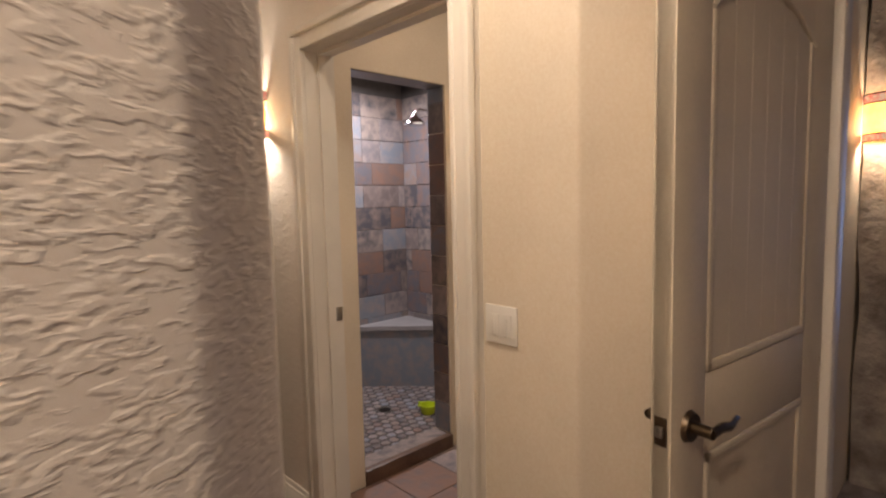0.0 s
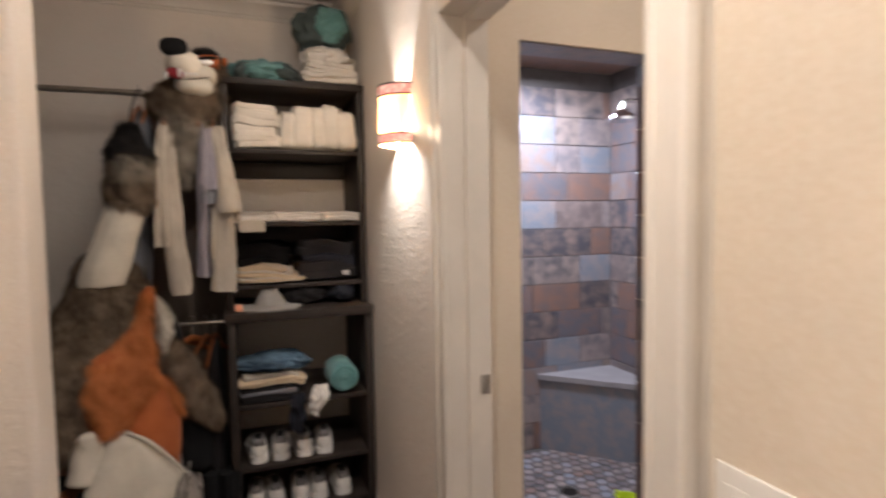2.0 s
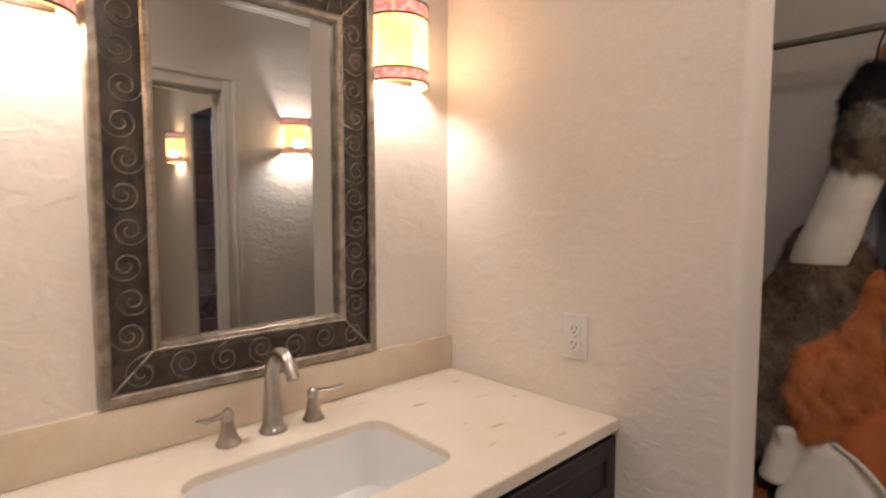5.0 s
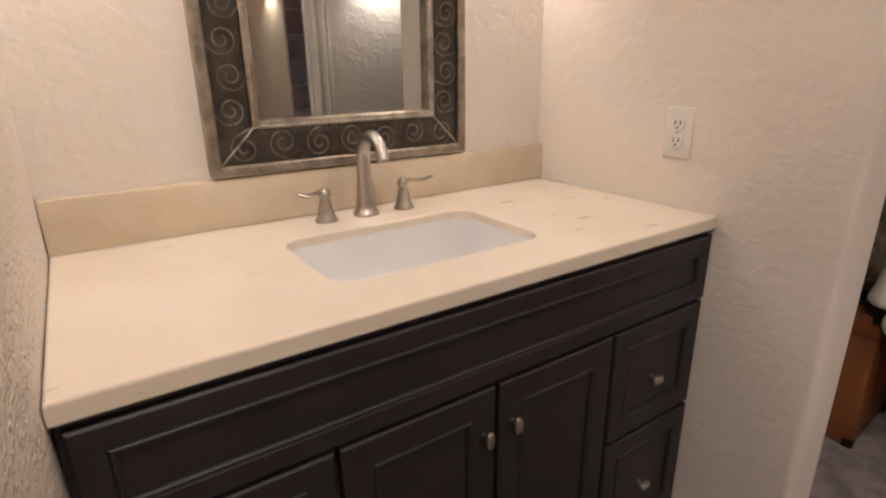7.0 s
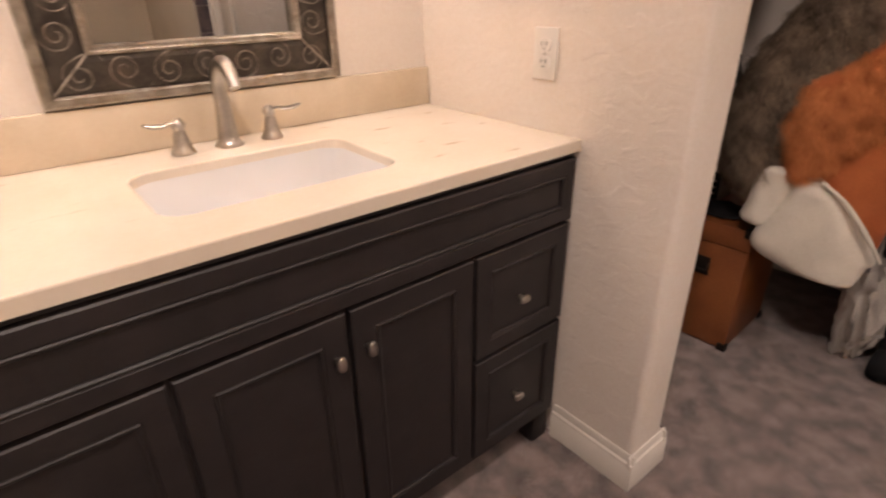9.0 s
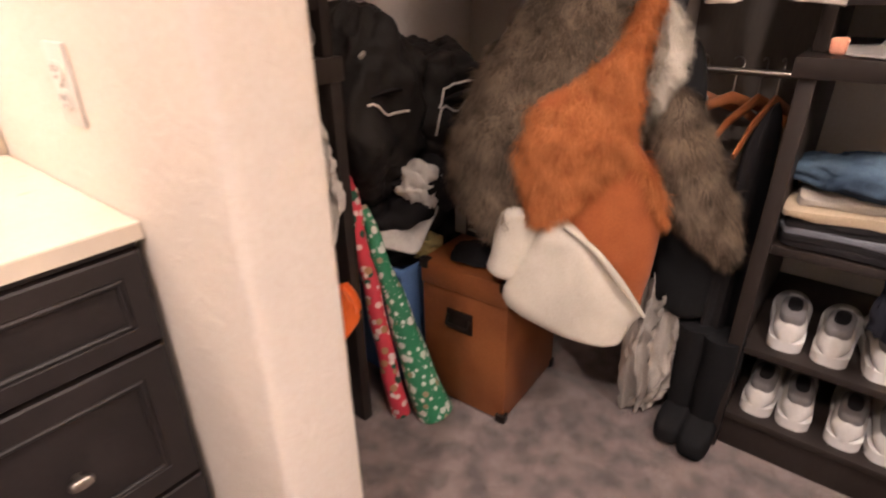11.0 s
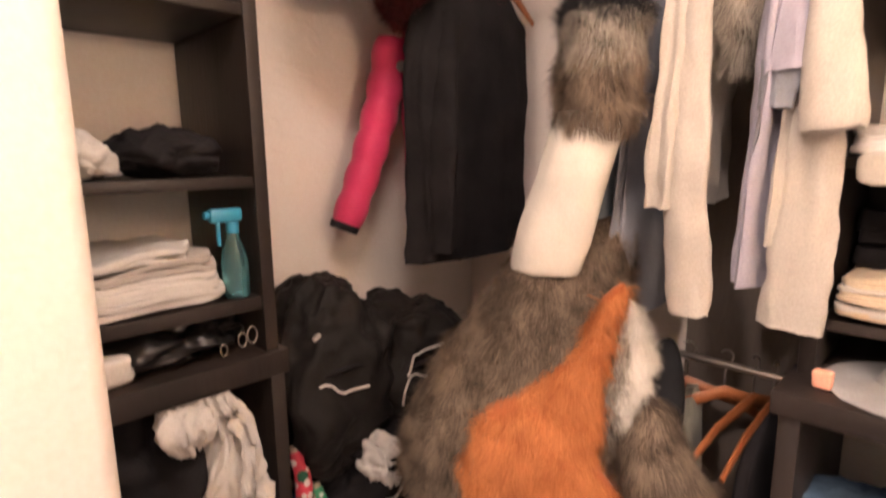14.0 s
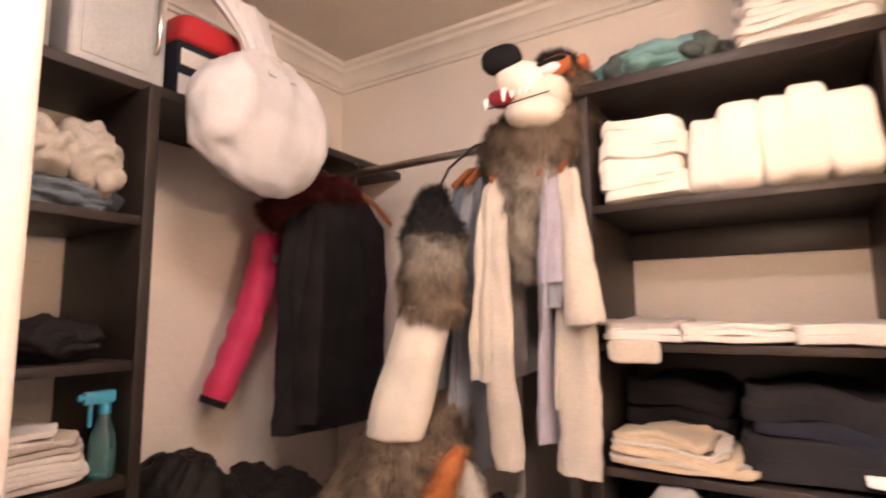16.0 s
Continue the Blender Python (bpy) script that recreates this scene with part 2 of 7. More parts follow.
def pillow(bm, c, half, power=0.32, wob=0.006, freq=14.0, seed=0, m=None, nu=28, nv=14):
    """A soft rounded block with wrinkles."""
    c, off = Vector(c), Vector((seed * 7.3, seed * 3.1, seed * 1.7))
    vs = bmesh.ops.create_uvsphere(bm, u_segments=nu, v_segments=nv, radius=1.0)["verts"]
    for v in vs:
        p = Vector([math.copysign(abs(t) ** power, t) * h for t, h in zip(v.co, half)])
        w = noise.noise_vector(p * freq + off) * wob
        w += noise.noise_vector(p * freq * 2.7 + off) * wob * 0.4
        v.co = p + w
    if m is not None:
        bmesh.ops.transform(bm, matrix=m, verts=vs)
    bmesh.ops.translate(bm, vec=c, verts=vs)
    return vs


def crumple(bm, c, half, folds=0.25, freq=3.0, seed=0, sub=5):
    """A heap of crumpled cloth: a lump with soft winding pleats."""
    c, off = Vector(c), Vector((seed * 5.1, seed * 2.3, seed * 9.7))
    vs = bmesh.ops.create_icosphere(bm, subdivisions=sub, radius=1.0)["verts"]
    for v in vs:
        d = v.co.normalized()
        q = d + noise.noise_vector(d * 1.4 + off) * 0.7
        r = 1 + folds * 1.1 * noise.noise(q * 1.5 + off)
        ax = Vector((math.sin(seed), math.cos(seed * 1.7), 0.6))
        r += folds * 0.22 * math.sin(freq * 2.6 * q.dot(ax)) * (0.4 + abs(noise.noise(q * 2.1 - off)) * 1.6)
        r += folds * 0.08 * math.sin(freq * 5.5 * q.dot(ax.cross(Vector((0, 0.4, 1)))) + 3 * noise.noise(q * 3))
        v.co = c + Vector([d[i] * r * half[i] for i in range(3)])
    return vs


def wrinkle(bm, amp, across=22.0, along=5.0, seed=0.0):
    """Creases that run mostly downwards."""
    off = Vector((seed, seed * 2, 0))
    for v in bm.verts:
        p = Vector((v.co.x * across, v.co.y * across, v.co.z * along)) + off
        w = noise.noise_vector(p) * amp + noise.noise_vector(v.co * 30 + off) * amp * 0.35
        w.z *= 0.2
        v.co += w


def crease(bm, amp, freq, seed=0.0, drop=1.0):
    """Winding folds of crumpled cloth with sharp ridges, pushed along the surface's own normals."""
    bm.normal_update()
    off = Vector((seed * 3.3, seed * 1.9, seed * 5.7))
    moves = []
    for v in bm.verts:
        p = Vector((v.co.x, v.co.y, v.co.z * drop)) * freq + off
        p += noise.noise_vector(p * 0.45) * 1.3
        h = 1.4 * max(0.0, 1 - 2.2 * abs(noise.noise(p))) ** 2
        h += 0.7 * (1 - 2 * abs(noise.noise(p * 1.9 + off))) - 0.6
        moves.append(v.normal * (h * amp))
    for v, d in zip(bm.verts, moves):
        v.co += d


def loft(bm, rings, n=44, folds=0, amp=0.0, seed=0.0, cap=True):
    """A hanging shape of level rings (x, y, z, half width, half depth, turn in degrees), with vertical folds that grow downwards."""
    out = []
    for i, (x, y, z, a, b, turn) in enumerate(rings):
        f = i / max(1, len(rings) - 1)
        row = []
        for k in range(n):
            t = 2 * math.pi * k / n
            r = 1 + amp * (0.3 + 0.7 * f) * math.sin(folds * t + seed + 0.8 * math.sin(f * 4 + seed)) if folds else 1
            r += 0.05 * noise.noise(Vector((math.cos(t) * 2, math.sin(t) * 2, z * 9 + seed)))
            px, py = a * r * math.cos(t), b * r * math.sin(t)
            c, s = math.cos(radians(turn)), math.sin(radians(turn))
            row.append(bm.verts.new((x + c * px - s * py, y + s * px + c * py, z + 0.006 * noise.noise(Vector((t * 2, seed, 0))))))
        out.append(row)
    for p, q in zip(out, out[1:]):
        for k in range(n):
            bm.faces.new((p[k], p[(k + 1) % n], q[(k + 1) % n], q[k]))
    if cap:
        bm.faces.new(out[0]), bm.faces.new(out[-1][::-1])
    return [v for r in out for v in r]


def swag(path, pleats=4, depth=0.02, seed=0.0, cols=60, wide=(0.30, 0.954)):
    """Cloth hanging in pleats along a path of (x, y, z, half width); returns its bmesh."""
    line = smooth_rings(path, 8)
    bm = B()
    rt, out = Vector((wide[0], wide[1], 0)), Vector((wide[1], -wide[0], 0))
    n = len(line) - 1
    for face in (1, 0):
        grid = []
        for i, (x, y, z, half) in enumerate(line):
            f = i / n
            row = []
            for c in range(cols + 1):
                u = -1 + 2 * c / cols
                ph = pleats * math.pi * (u * 0.5 + 0.22 * noise.noise(Vector((u * 1.3, f * 3.1, seed)))) + 1.6 * noise.noise(Vector((seed, f * 2.4, 1.0)))
                fold = (1 - abs(math.sin(ph))) ** 1.4 + 0.22 * (1 - abs(math.sin(ph * 1.7 + seed + 5 * f))) ** 2
                o = (depth * fold * (0.4 + 0.6 * math.sin(math.pi * min(1, f + 0.15))) + half * 0.5) * math.sqrt(max(0.0, 1 - u * u)) * face
                hem = 0.035 * noise.noise(Vector((u * 2.1, seed, 3.0))) * f
                edge = 1 + 0.18 * noise.noise(Vector((f * 6, seed + (1 if u > 0 else 7), 0)))
                row.append(bm.verts.new(Vector((x, y, z + hem)) + rt * (u * half * edge) + out * o))
            grid.append(row)
        for p, q in zip(grid, grid[1:]):
            for c in range(cols):
                bm.faces.new((p[c], p[c + 1], q[c + 1], q[c]))
    bmesh.ops.remove_doubles(bm, verts=bm.verts[:], dist=0.0004)
    crease(bm, 0.012, 9, seed, 0.8)
    crease(bm, 0.005, 17, seed + 2, 0.8)
    return bm


def smooth_rings(rows, per=4):
    """More rings between the given ones, on smooth curves."""
    res = []
    n = len(rows)
    for i in range(n - 1):
        p0, p1, p2, p3 = (rows[max(0, min(n - 1, i + d))] for d in (-1, 0, 1, 2))
        for k in range(per):
            t = k / per
            res.append(tuple(0.5 * (2 * b + (c - a) * t + (2 * a - 5 * b + 4 * c - d) * t * t + (3 * b - a - 3 * c + d) * t ** 3)
                             for a, b, c, d in zip(p0, p1, p2, p3)))
    return res + [rows[-1]]


def fur(name, source, count, length, width, comb, material, parent, seed=1, label=""):
    """Tufts of hair on a mesh: thin tapered blades leaning along comb."""
    rng = np.random.default_rng(seed)
    count, width, length = int(count * 3.4), width * 0.46, length * 0.82
    me = source.data
    me.calc_loop_triangles()
    co = np.array([v.co[:] for v in me.vertices])
    tri = np.array([t.vertices[:] for t in me.loop_triangles])
    a, b, c = co[tri[:, 0]], co[tri[:, 1]], co[tri[:, 2]]
    nrm = np.cross(b - a, c - a)
    area = np.linalg.norm(nrm, axis=1)
    pick = rng.choice(len(tri), count, p=area / area.sum())
    nrm = (nrm / np.maximum(area, 1e-12)[:, None])[pick]
    u, v = rng.random(count), rng.random(count)
    flip = u + v > 1
    u[flip], v[flip] = 1 - u[flip], 1 - v[flip]
    p = a[pick] + (b - a)[pick] * u[:, None] + (c - a)[pick] * v[:, None]
    d = nrm * 0.32 + np.array(comb) + rng.normal(0, 0.24, (count, 3))
    way = np.array(((71, 23, 38), (-31, 66, 47), (52, -44, 81)))
    d += 0.34 * np.sin(p @ way.T + 1.7 * np.sin(p @ way[::-1].T * 0.45))
    d /= np.linalg.norm(d, axis=1)[:, None]
    side = np.cross(d, nrm)
    side /= np.maximum(np.linalg.norm(side, axis=1), 1e-6)[:, None]
    ln = (length * (0.6 + 0.7 * rng.random(count)))[:, None]
    w = width * (0.6 + 0.8 * rng.random(count))[:, None]
    mid = p + d * ln * 0.55 + nrm * ln * 0.10
    tip = p + d * ln + np.array((0, 0, -0.12)) * ln
    base = p - nrm * 0.003
    verts = np.stack([base - side * w, base + side * w, mid - side * w * 0.7, mid + side * w * 0.7, tip], 1).reshape(-1, 3)
    i = np.arange(count)[:, None] * 5
    faces = np.concatenate([i + np.array([[0, 1, 3]]), i + np.array([[0, 3, 2]]), i + np.array([[2, 3, 4]])], 1).reshape(-1, 3)
    out = bpy.data.meshes.new(name)
    out.from_pydata(verts.tolist(), [], faces.tolist())
    out.materials.append(material)
    ob = new(name, out)
    ob.parent = parent
    ob.matrix_parent_inverse = Matrix.Translation(-parent.location) if parent.parent is None else Matrix()
    return tagged(ob, label, kind="stuff")


def fur_mat(name, dark, light, rough=0.75):
    m = bpy.data.materials.new(name)
    m.use_nodes = True
    nt = m.node_tree
    n, l = nt.nodes.new, nt.links.new
    g, r, t = n("ShaderNodeNewGeometry"), n("ShaderNodeValToRGB"), n("ShaderNodeTexNoise")
    t.inputs["Scale"].default_value, t.inputs["Detail"].default_value = 17, 3
    add = n("ShaderNodeMath")
    add.operation = "MULTIPLY_ADD"
    add.inputs[1].default_value = 0.38
    mul = n("ShaderNodeMath")
    mul.operation = "MULTIPLY"
    mul.inputs[1].default_value = 0.8
    l(g.outputs["Position"], t.inputs["Vector"]), l(t.outputs["Fac"], mul.inputs[0])
    l(g.outputs["Random Per Island"], add.inputs[0]), l(mul.outputs[0], add.inputs[2]), l(add.outputs[0], r.inputs[0])
    r.color_ramp.elements[0].position, r.color_ramp.elements[1].position = 0.3, 0.85
    r.color_ramp.elements[0].color, r.color_ramp.elements[1].color = (*dark, 1), (*light, 1)
    b = nt.nodes["Principled BSDF"]
    l(r.outputs[0], b.inputs["Base Color"])
    b.inputs["Roughness"].default_value, b.inputs["Specular IOR Level"].default_value = rough, 0.2
    return m


def cloth(name, color, color2=None, rough=0.9, bump=0.25):
    return mat(name, color, rough, color2=color2, scale=9, fine=260, bump=bump, bump_scale=320, bump_dist=0.0015, fine_mix=0.08, sheen=0.12 if color[0] > 0.1 else 0.0, spec=0.2 if color[0] > 0.1 else 0.08, random_tint=0.06)

# ---- structure ----
CEIL, FZ = 2.63, 0.0
XL, YB = -0.935, 3.47          # long wall behind vanity and closet, closet back wall
XR = 0.945                     # wall with the bath doorway
Y1, Y2 = 1.855, 2.00           # wing wall between vanity and closet
WX = -0.09                     # end of the wing wall

bm = B()
box(bm, -1.6, 7.0, -2.6, 4.6, -0.14, FZ)
floor = structure("floor", bm, M_CARPET, "mottled grey-brown cut-pile carpet on the closet floor", "floor", False)

bm = B()
box(bm, XL - 0.12, XL, 0.55, YB + 0.12, FZ, CEIL)
box(bm, XL - 0.12, XL, -2.4, 0.55, FZ, CEIL)
structure("wall_west", bm, M_WALL, "cream hand-trowelled plaster wall behind vanity and closet", "wall", False)
bm = B()
box(bm, XL, XR + 0.12, YB, YB + 0.12, FZ, CEIL)
structure("wall_north", bm, M_WALL, "cream plaster back wall of the closet", "wall", False)
bm = B()
v = box(bm, XL, WX, Y1, Y2, FZ, CEIL)
es = [e for e in bm.edges if all(abs(p.co.x - WX) < 1e-4 for p in e.verts) and abs(e.verts[0].co.z - e.verts[1].co.z) > 1]
bmesh.ops.bevel(bm, geom=es, offset=0.018, segments=4, affect="EDGES", profile=0.5)
structure("wall_wing", bm, M_WALL, "cream trowelled wing wall with rounded corners beside the vanity", "wall")
# pier on the other side of the vanity, with a slanted corner
bm = B()
ring = [(XL, 0.345), (-0.062, 0.345), (-0.045, 0.352), (0.060, 0.443), (0.071, 0.46), (0.071, 0.585), (0.055, 0.60), (XL, 0.60)]
lo, hi = [bm.verts.new((x, y, FZ)) for x, y in ring], [bm.verts.new((x, y, CEIL)) for x, y in ring]
for i in range(len(ring)):
    j = (i + 1) % len(ring)
    bm.faces.new((lo[i], lo[j], hi[j], hi[i]))
bm.faces.new(hi), bm.faces.new(lo[::-1])
structure("wall_pier", bm, M_ROUGH, "cream rough-trowelled pier with a slanted rounded corner", "wall")

# doorway wall to the bath
DY0, DY1, DH = 1.040, 1.895, 2.052
bm = B()
box(bm, XR, XR + 0.12, DY1 + 0.012, YB, FZ, CEIL)
box(bm, XR, XR + 0.12, DY0 - 0.012, DY1 + 0.012, DH + 0.012, CEIL)
structure("wall_east_closet", bm, M_WALL, "cream textured plaster wall carrying a sconce", "wall", False)
bm = B()
CY = 0.630                     # corner where the switch wall turns behind the open door
ring = [(XR + 0.12, DY0 - 0.012), (XR + 0.03, DY0 - 0.012), (XR + 0.03, CY + 0.008), (XR + 0.032, CY), (XR + 0.038, CY - 0.006)]
ring += [(1.215, 0.385), (1.70, 0.385), (1.70, CY + 0.12), (XR + 0.12, CY + 0.12)]
lo, hi = [bm.verts.new((x, y, FZ)) for x, y in ring], [bm.verts.new((x, y, CEIL)) for x, y in ring]
for i in range(len(ring)):
    j = (i + 1) % len(ring)
    bm.faces.new((lo[i], lo[j], hi[j], hi[i]))
bm.faces.new(hi), bm.faces.new(lo[::-1])
structure("wall_switch", bm, M_WALL2, "smooth warm-cream painted wall with a switch plate", "wall")

bm = B()
jx0, jx1 = XR - 0.004, XR + 0.135
box(bm, jx0, jx1, DY1, DY1 + 0.012, FZ, DH)
box(bm, jx0, jx1, DY0 - 0.012, DY0, FZ, DH)
box(bm, jx0, jx1, DY0 - 0.012, DY1 + 0.012, DH, DH + 0.012)
for y0, y1 in ((DY1 - 0.012, DY1), (DY0, DY0 + 0.012)):
    box(bm, XR + 0.055, XR + 0.09, y0, y1, FZ, DH - 0.012)
box(bm, XR + 0.055, XR + 0.09, DY0, DY1, DH - 0.012, DH)
trim = structure("door_1", bm, M_TRIM, "white painted door lining of the bath doorway", "door frame", False)


def casing_bars(parent, name, x_face, out, y0, y1, h, w=0.085):
    """Stepped casing round an opening in a wall of constant x."""
    for k, (a, b) in enumerate(((y0 - w, y0 - 0.006), (y1 + 0.006, y1 + w))):
        bm = B()
        inner = b if k == 0 else a
        box(bm, min(x_face, x_face + out * 0.018), max(x_face, x_face + out * 0.018), a, b, FZ, h + w, bevel=0.004)
        o = a if k == 0 else b
        s = 1 if k == 0 else -1
        box(bm, min(x_face, x_face + out * 0.028), max(x_face, x_face + out * 0.028), min(o - s * 0.003, o + s * 0.024), max(o - s * 0.003, o + s * 0.024), FZ, h + w + 0.004, bevel=0.005)
        box(bm, min(x_face, x_face + out * 0.023), max(x_face, x_face + out * 0.023), min(inner + s * 0.003, inner - s * 0.014), max(inner + s * 0.003, inner - s * 0.014), FZ, h + 0.01, bevel=0.004)
        part(name, bm, M_TRIM, parent)
    bm = B()
    box(bm, min(x_face, x_face + out * 0.016), max(x_face, x_face + out * 0.016), y0 - w + 0.01, y1 + w - 0.01, h + 0.006, h + w - 0.004, bevel=0.004)
    box(bm, min(x_face, x_face + out * 0.030), max(x_face, x_face + out * 0.030), y0 - w - 0.004, y1 + w + 0.004, h + w - 0.022, h + w + 0.006, bevel=0.005)
    box(bm, min(x_face, x_face + out * 0.022), max(x_face, x_face + out * 0.022), y0 - 0.01, y1 + 0.01, h + 0.002, h + 0.018, bevel=0.004)
    part(name, bm, M_TRIM, parent)


casing_bars(trim, "casing", XR, -1, DY0, DY1, DH)
bm = B()
box(bm, XR, XR + 0.03, DY0 - 0.080, DY0 - 0.010, FZ, DH + 0.08)
part("casing_backing", bm, M_TRIM, trim)
bm = B()
box(bm, XR + 0.098, XR + 0.128, DY1 - 0.003, DY1 + 0.002, 0.915, 0.975, bevel=0.001)
box(bm, XR + 0.106, XR + 0.120, DY1 - 0.0045, DY1 - 0.002, 0.93, 0.96)
part("strike_plate", bm, M_NICKEL, trim, "small nickel strike plate")

# bath beyond the doorway: front wall of the shower
SY, SX0, SX1, SH = 2.05, 1.270, 1.880, 2.062
bm = B()
box(bm, XR + 0.12, SX0, SY, SY + 0.14, FZ, CEIL)
box(bm, SX1, 3.2, SY, SY + 0.14, FZ, CEIL)
box(bm, SX0, SX1, SY, SY + 0.14, SH, CEIL)
box(bm, XR + 0.121, XR + 0.134, DY1 + 0.0125, SY, FZ, CEIL)
structure("wall_bath", bm, M_WALL2, "cream painted bath wall with the shower opening", "wall", False)
bm = B()
box(bm, 3.2, 3.32, 0.5, 2.3, FZ, CEIL)
box(bm, 1.702, 3.2, 0.38, 0.50, FZ, CEIL)
structure("wall_bath_east", bm, M_WALL2, "cream painted bath wall", "wall", False)

# closing walls round the entry passage
bm = B()
box(bm, XL - 0.12, 7.0, -2.6, -2.4, FZ, 3.2)
box(bm, 6.6, 6.8, -2.4, 1.3, FZ, 3.2)
box(bm, 3.4, 6.6, 1.2, 1.3, FZ, 3.2)
structure("wall_south", bm, M_WALL, "cream plaster wall closing the passage", "wall", False)

bm = B()
box(bm, -1.6, 3.4, -2.6, 4.6, CEIL, CEIL + 0.1)
box(bm, 3.4, 7.0, -2.6, 4.6, 3.2, 3.3)
structure("ceiling", bm, M_CEIL, "plain warm beige painted ceiling", "ceiling", False)

# crown moulding round the closet
CROWN = [(0.0, 0.0), (0.012, 0.0), (0.016, 0.012), (0.026, 0.016), (0.030, 0.034), (0.052, 0.058), (0.066, 0.064), (0.070, 0.080),
         (0.088, 0.086), (0.092, 0.100), (0.0, 0.100)]


def crown(name, place, a, b):
    bm = B()
    extrude_profile(bm, CROWN, 0, a, b, place)
    return structure(name, bm, M_TRIM, "white stepped crown moulding under the ceiling", "moulding")


cz = CEIL - 0.1005
crown("trim_crown_1", lambda o, s, z: (XL + o, s, cz + z), Y2, YB)
crown("trim_crown_2", lambda o, s, z: (s, YB - o, cz + z), XL, XR)
crown("trim_crown_3", lambda o, s, z: (XR - o, s, cz + z), 0.9, YB)
crown("trim_crown_4", lambda o, s, z: (s, Y2 + o, cz + z), XL, WX)
crown("trim_crown_5", lambda o, s, z: (XL + o, s, cz + z), 0.6, Y1)

BASE = [(0.0, FZ), (0.015, FZ), (0.015, 0.074), (0.012, 0.078), (0.012, 0.086), (0.007, 0.090), (0.006, 0.104), (0.003, 0.112), (0.0, 0.112)]


def baseboard(name, place, a, b):
    bm = B()
    extrude_profile(bm, BASE, 0, a, b, place)
    return structure(name, bm, M_TRIM, "white stepped baseboard along the wall foot", "baseboard")


baseboard("baseboard_1", lambda o, s, z: (s, Y1 - o, z), -0.345, WX + 0.014)
baseboard("baseboard_2", lambda o, s, z: (WX + o, s, z), Y1 - 0.014, Y2 + 0.014)
baseboard("baseboard_3", lambda o, s, z: (s, Y2 + o, z), XL, WX + 0.014)
baseboard("baseboard_4", lambda o, s, z: (XR - o, s, z), DY1 + 0.085, YB)
baseboard("baseboard_5", lambda o, s, z: (XR + 0.03 - o, s, z), CY + 0.01, DY0 - 0.085)
baseboard("baseboard_8", lambda o, s, z: (XR + 0.035 + 0.707 * (s - o), CY - 0.707 * (s + o), z), 0.0, 0.33)
baseboard("baseboard_6", lambda o, s, z: (s, YB - o, z), XL, XR)
baseboard("baseboard_7", lambda o, s, z: (XL + o, s, z), Y2, YB)

# ---- wall sconces ----
def sconce(m, energy, color=BULB, emit_group="wall sconces"):
    """Half-round mica wall sconce, open above and below, with red mosaic bands; built at a wall of x = 0 that faces +x."""
    th = thing("wall_sconce", (0, 0, 0), "half-round amber mica wall sconce with red mosaic bands, lit", "sconce", emit_group)
    R, D, z0, z1 = 0.089, 0.094, -0.114, 0.114

    def band(name, za, zb, grow, material, label="", thick=0.003):
        bm = B()
        seg = 24
        rows = []
        for r in (1.0, 1.0 - thick / R):
            for z in (za, zb):
                rows.append([bm.verts.new(((D + grow) * r * math.cos(a), (R + grow) * r * math.sin(a), z))
                             for a in (-math.pi / 2 + math.pi * k / seg for k in range(seg + 1))])
        o0, o1, i0, i1 = rows
        for k in range(seg):
            for a, b in ((o0, o1), (o1, i1), (i1, i0), (i0, o0)):
                bm.faces.new((a[k], a[k + 1], b[k + 1], b[k]))
        return part(name, bm, material, th, label)

    band("shade", z0 + 0.012, z1 - 0.040, 0, M_SHADE, "glowing amber mica shade")
    band("mosaic_band", z1 - 0.040, z1 - 0.006, 0.0005, M_SHADE_RIM, "red mosaic band")
    band("mosaic_band", z0 + 0.020, z0 + 0.048, 0.0015, M_SHADE_RIM, "red mosaic band")
    for z in (z1 - 0.006, z1 - 0.044, z0 + 0.046, z0 + 0.014):
        band("metal_ring", z, z + 0.005, 0.003, M_IRON, "dark metal ring")
    bm = B()
    box(bm, 0.0, 0.006, -0.06, 0.06, -0.09, 0.09, bevel=0.002)
    part("backplate", bm, M_IRON, th)
    th.matrix_basis = m
    d = lamp("sconce_bulb", "POINT", m @ pose(0.045, 0, -0.042), energy, color, 0.030)
    return th


SZ = 1.838
sconce(pose(XL, 1.650, SZ), 9.5)
sconce(pose(XL, 0.810, SZ), 10.5)
sconce(pose(XL, 0.130, SZ), 13)
sconce(pose(XR, 2.345, 1.834, 0, 0, 180), 31)
sconce(pose(2.12, SY, 1.84, 0, 0, -90), 8)
sconce(pose(2.95, 0.285, 1.750, 0, 0, 180), 8)

# ---- vanity ----
VX = -0.362
van = thing("vanity_cabinet", (-0.64, 1.22, FZ), "black painted vanity cabinet with panelled doors and drawers", "vanity")
bm = B()
for q in ((XL + 0.002, VX, 0.604, 0.622, 0.085, 0.871), (XL + 0.002, VX, 1.828, 1.846, 0.085, 0.871), (XL + 0.002, VX - 0.02, 0.622, 1.828, 0.085, 0.103),
          (XL + 0.002, XL + 0.012, 0.622, 1.828, 0.103, 0.871), (VX - 0.02, VX, 0.622, 1.828, 0.085, 0.871)):
    box(bm, *q)
part("body", bm, M_BLACKWOOD, van)
for y0, y1 in ((0.606, 0.66), (1.775, 1.835)):
    bm = B()
    box(bm, VX - 0.05, VX + 0.006, y0, y1, FZ, 0.09, bevel=0.004)
    part("foot", bm, M_BLACKWOOD, van)
bm = B()
box(bm, XL + 0.01, VX - 0.06, 0.61, 1.84, FZ, 0.085)
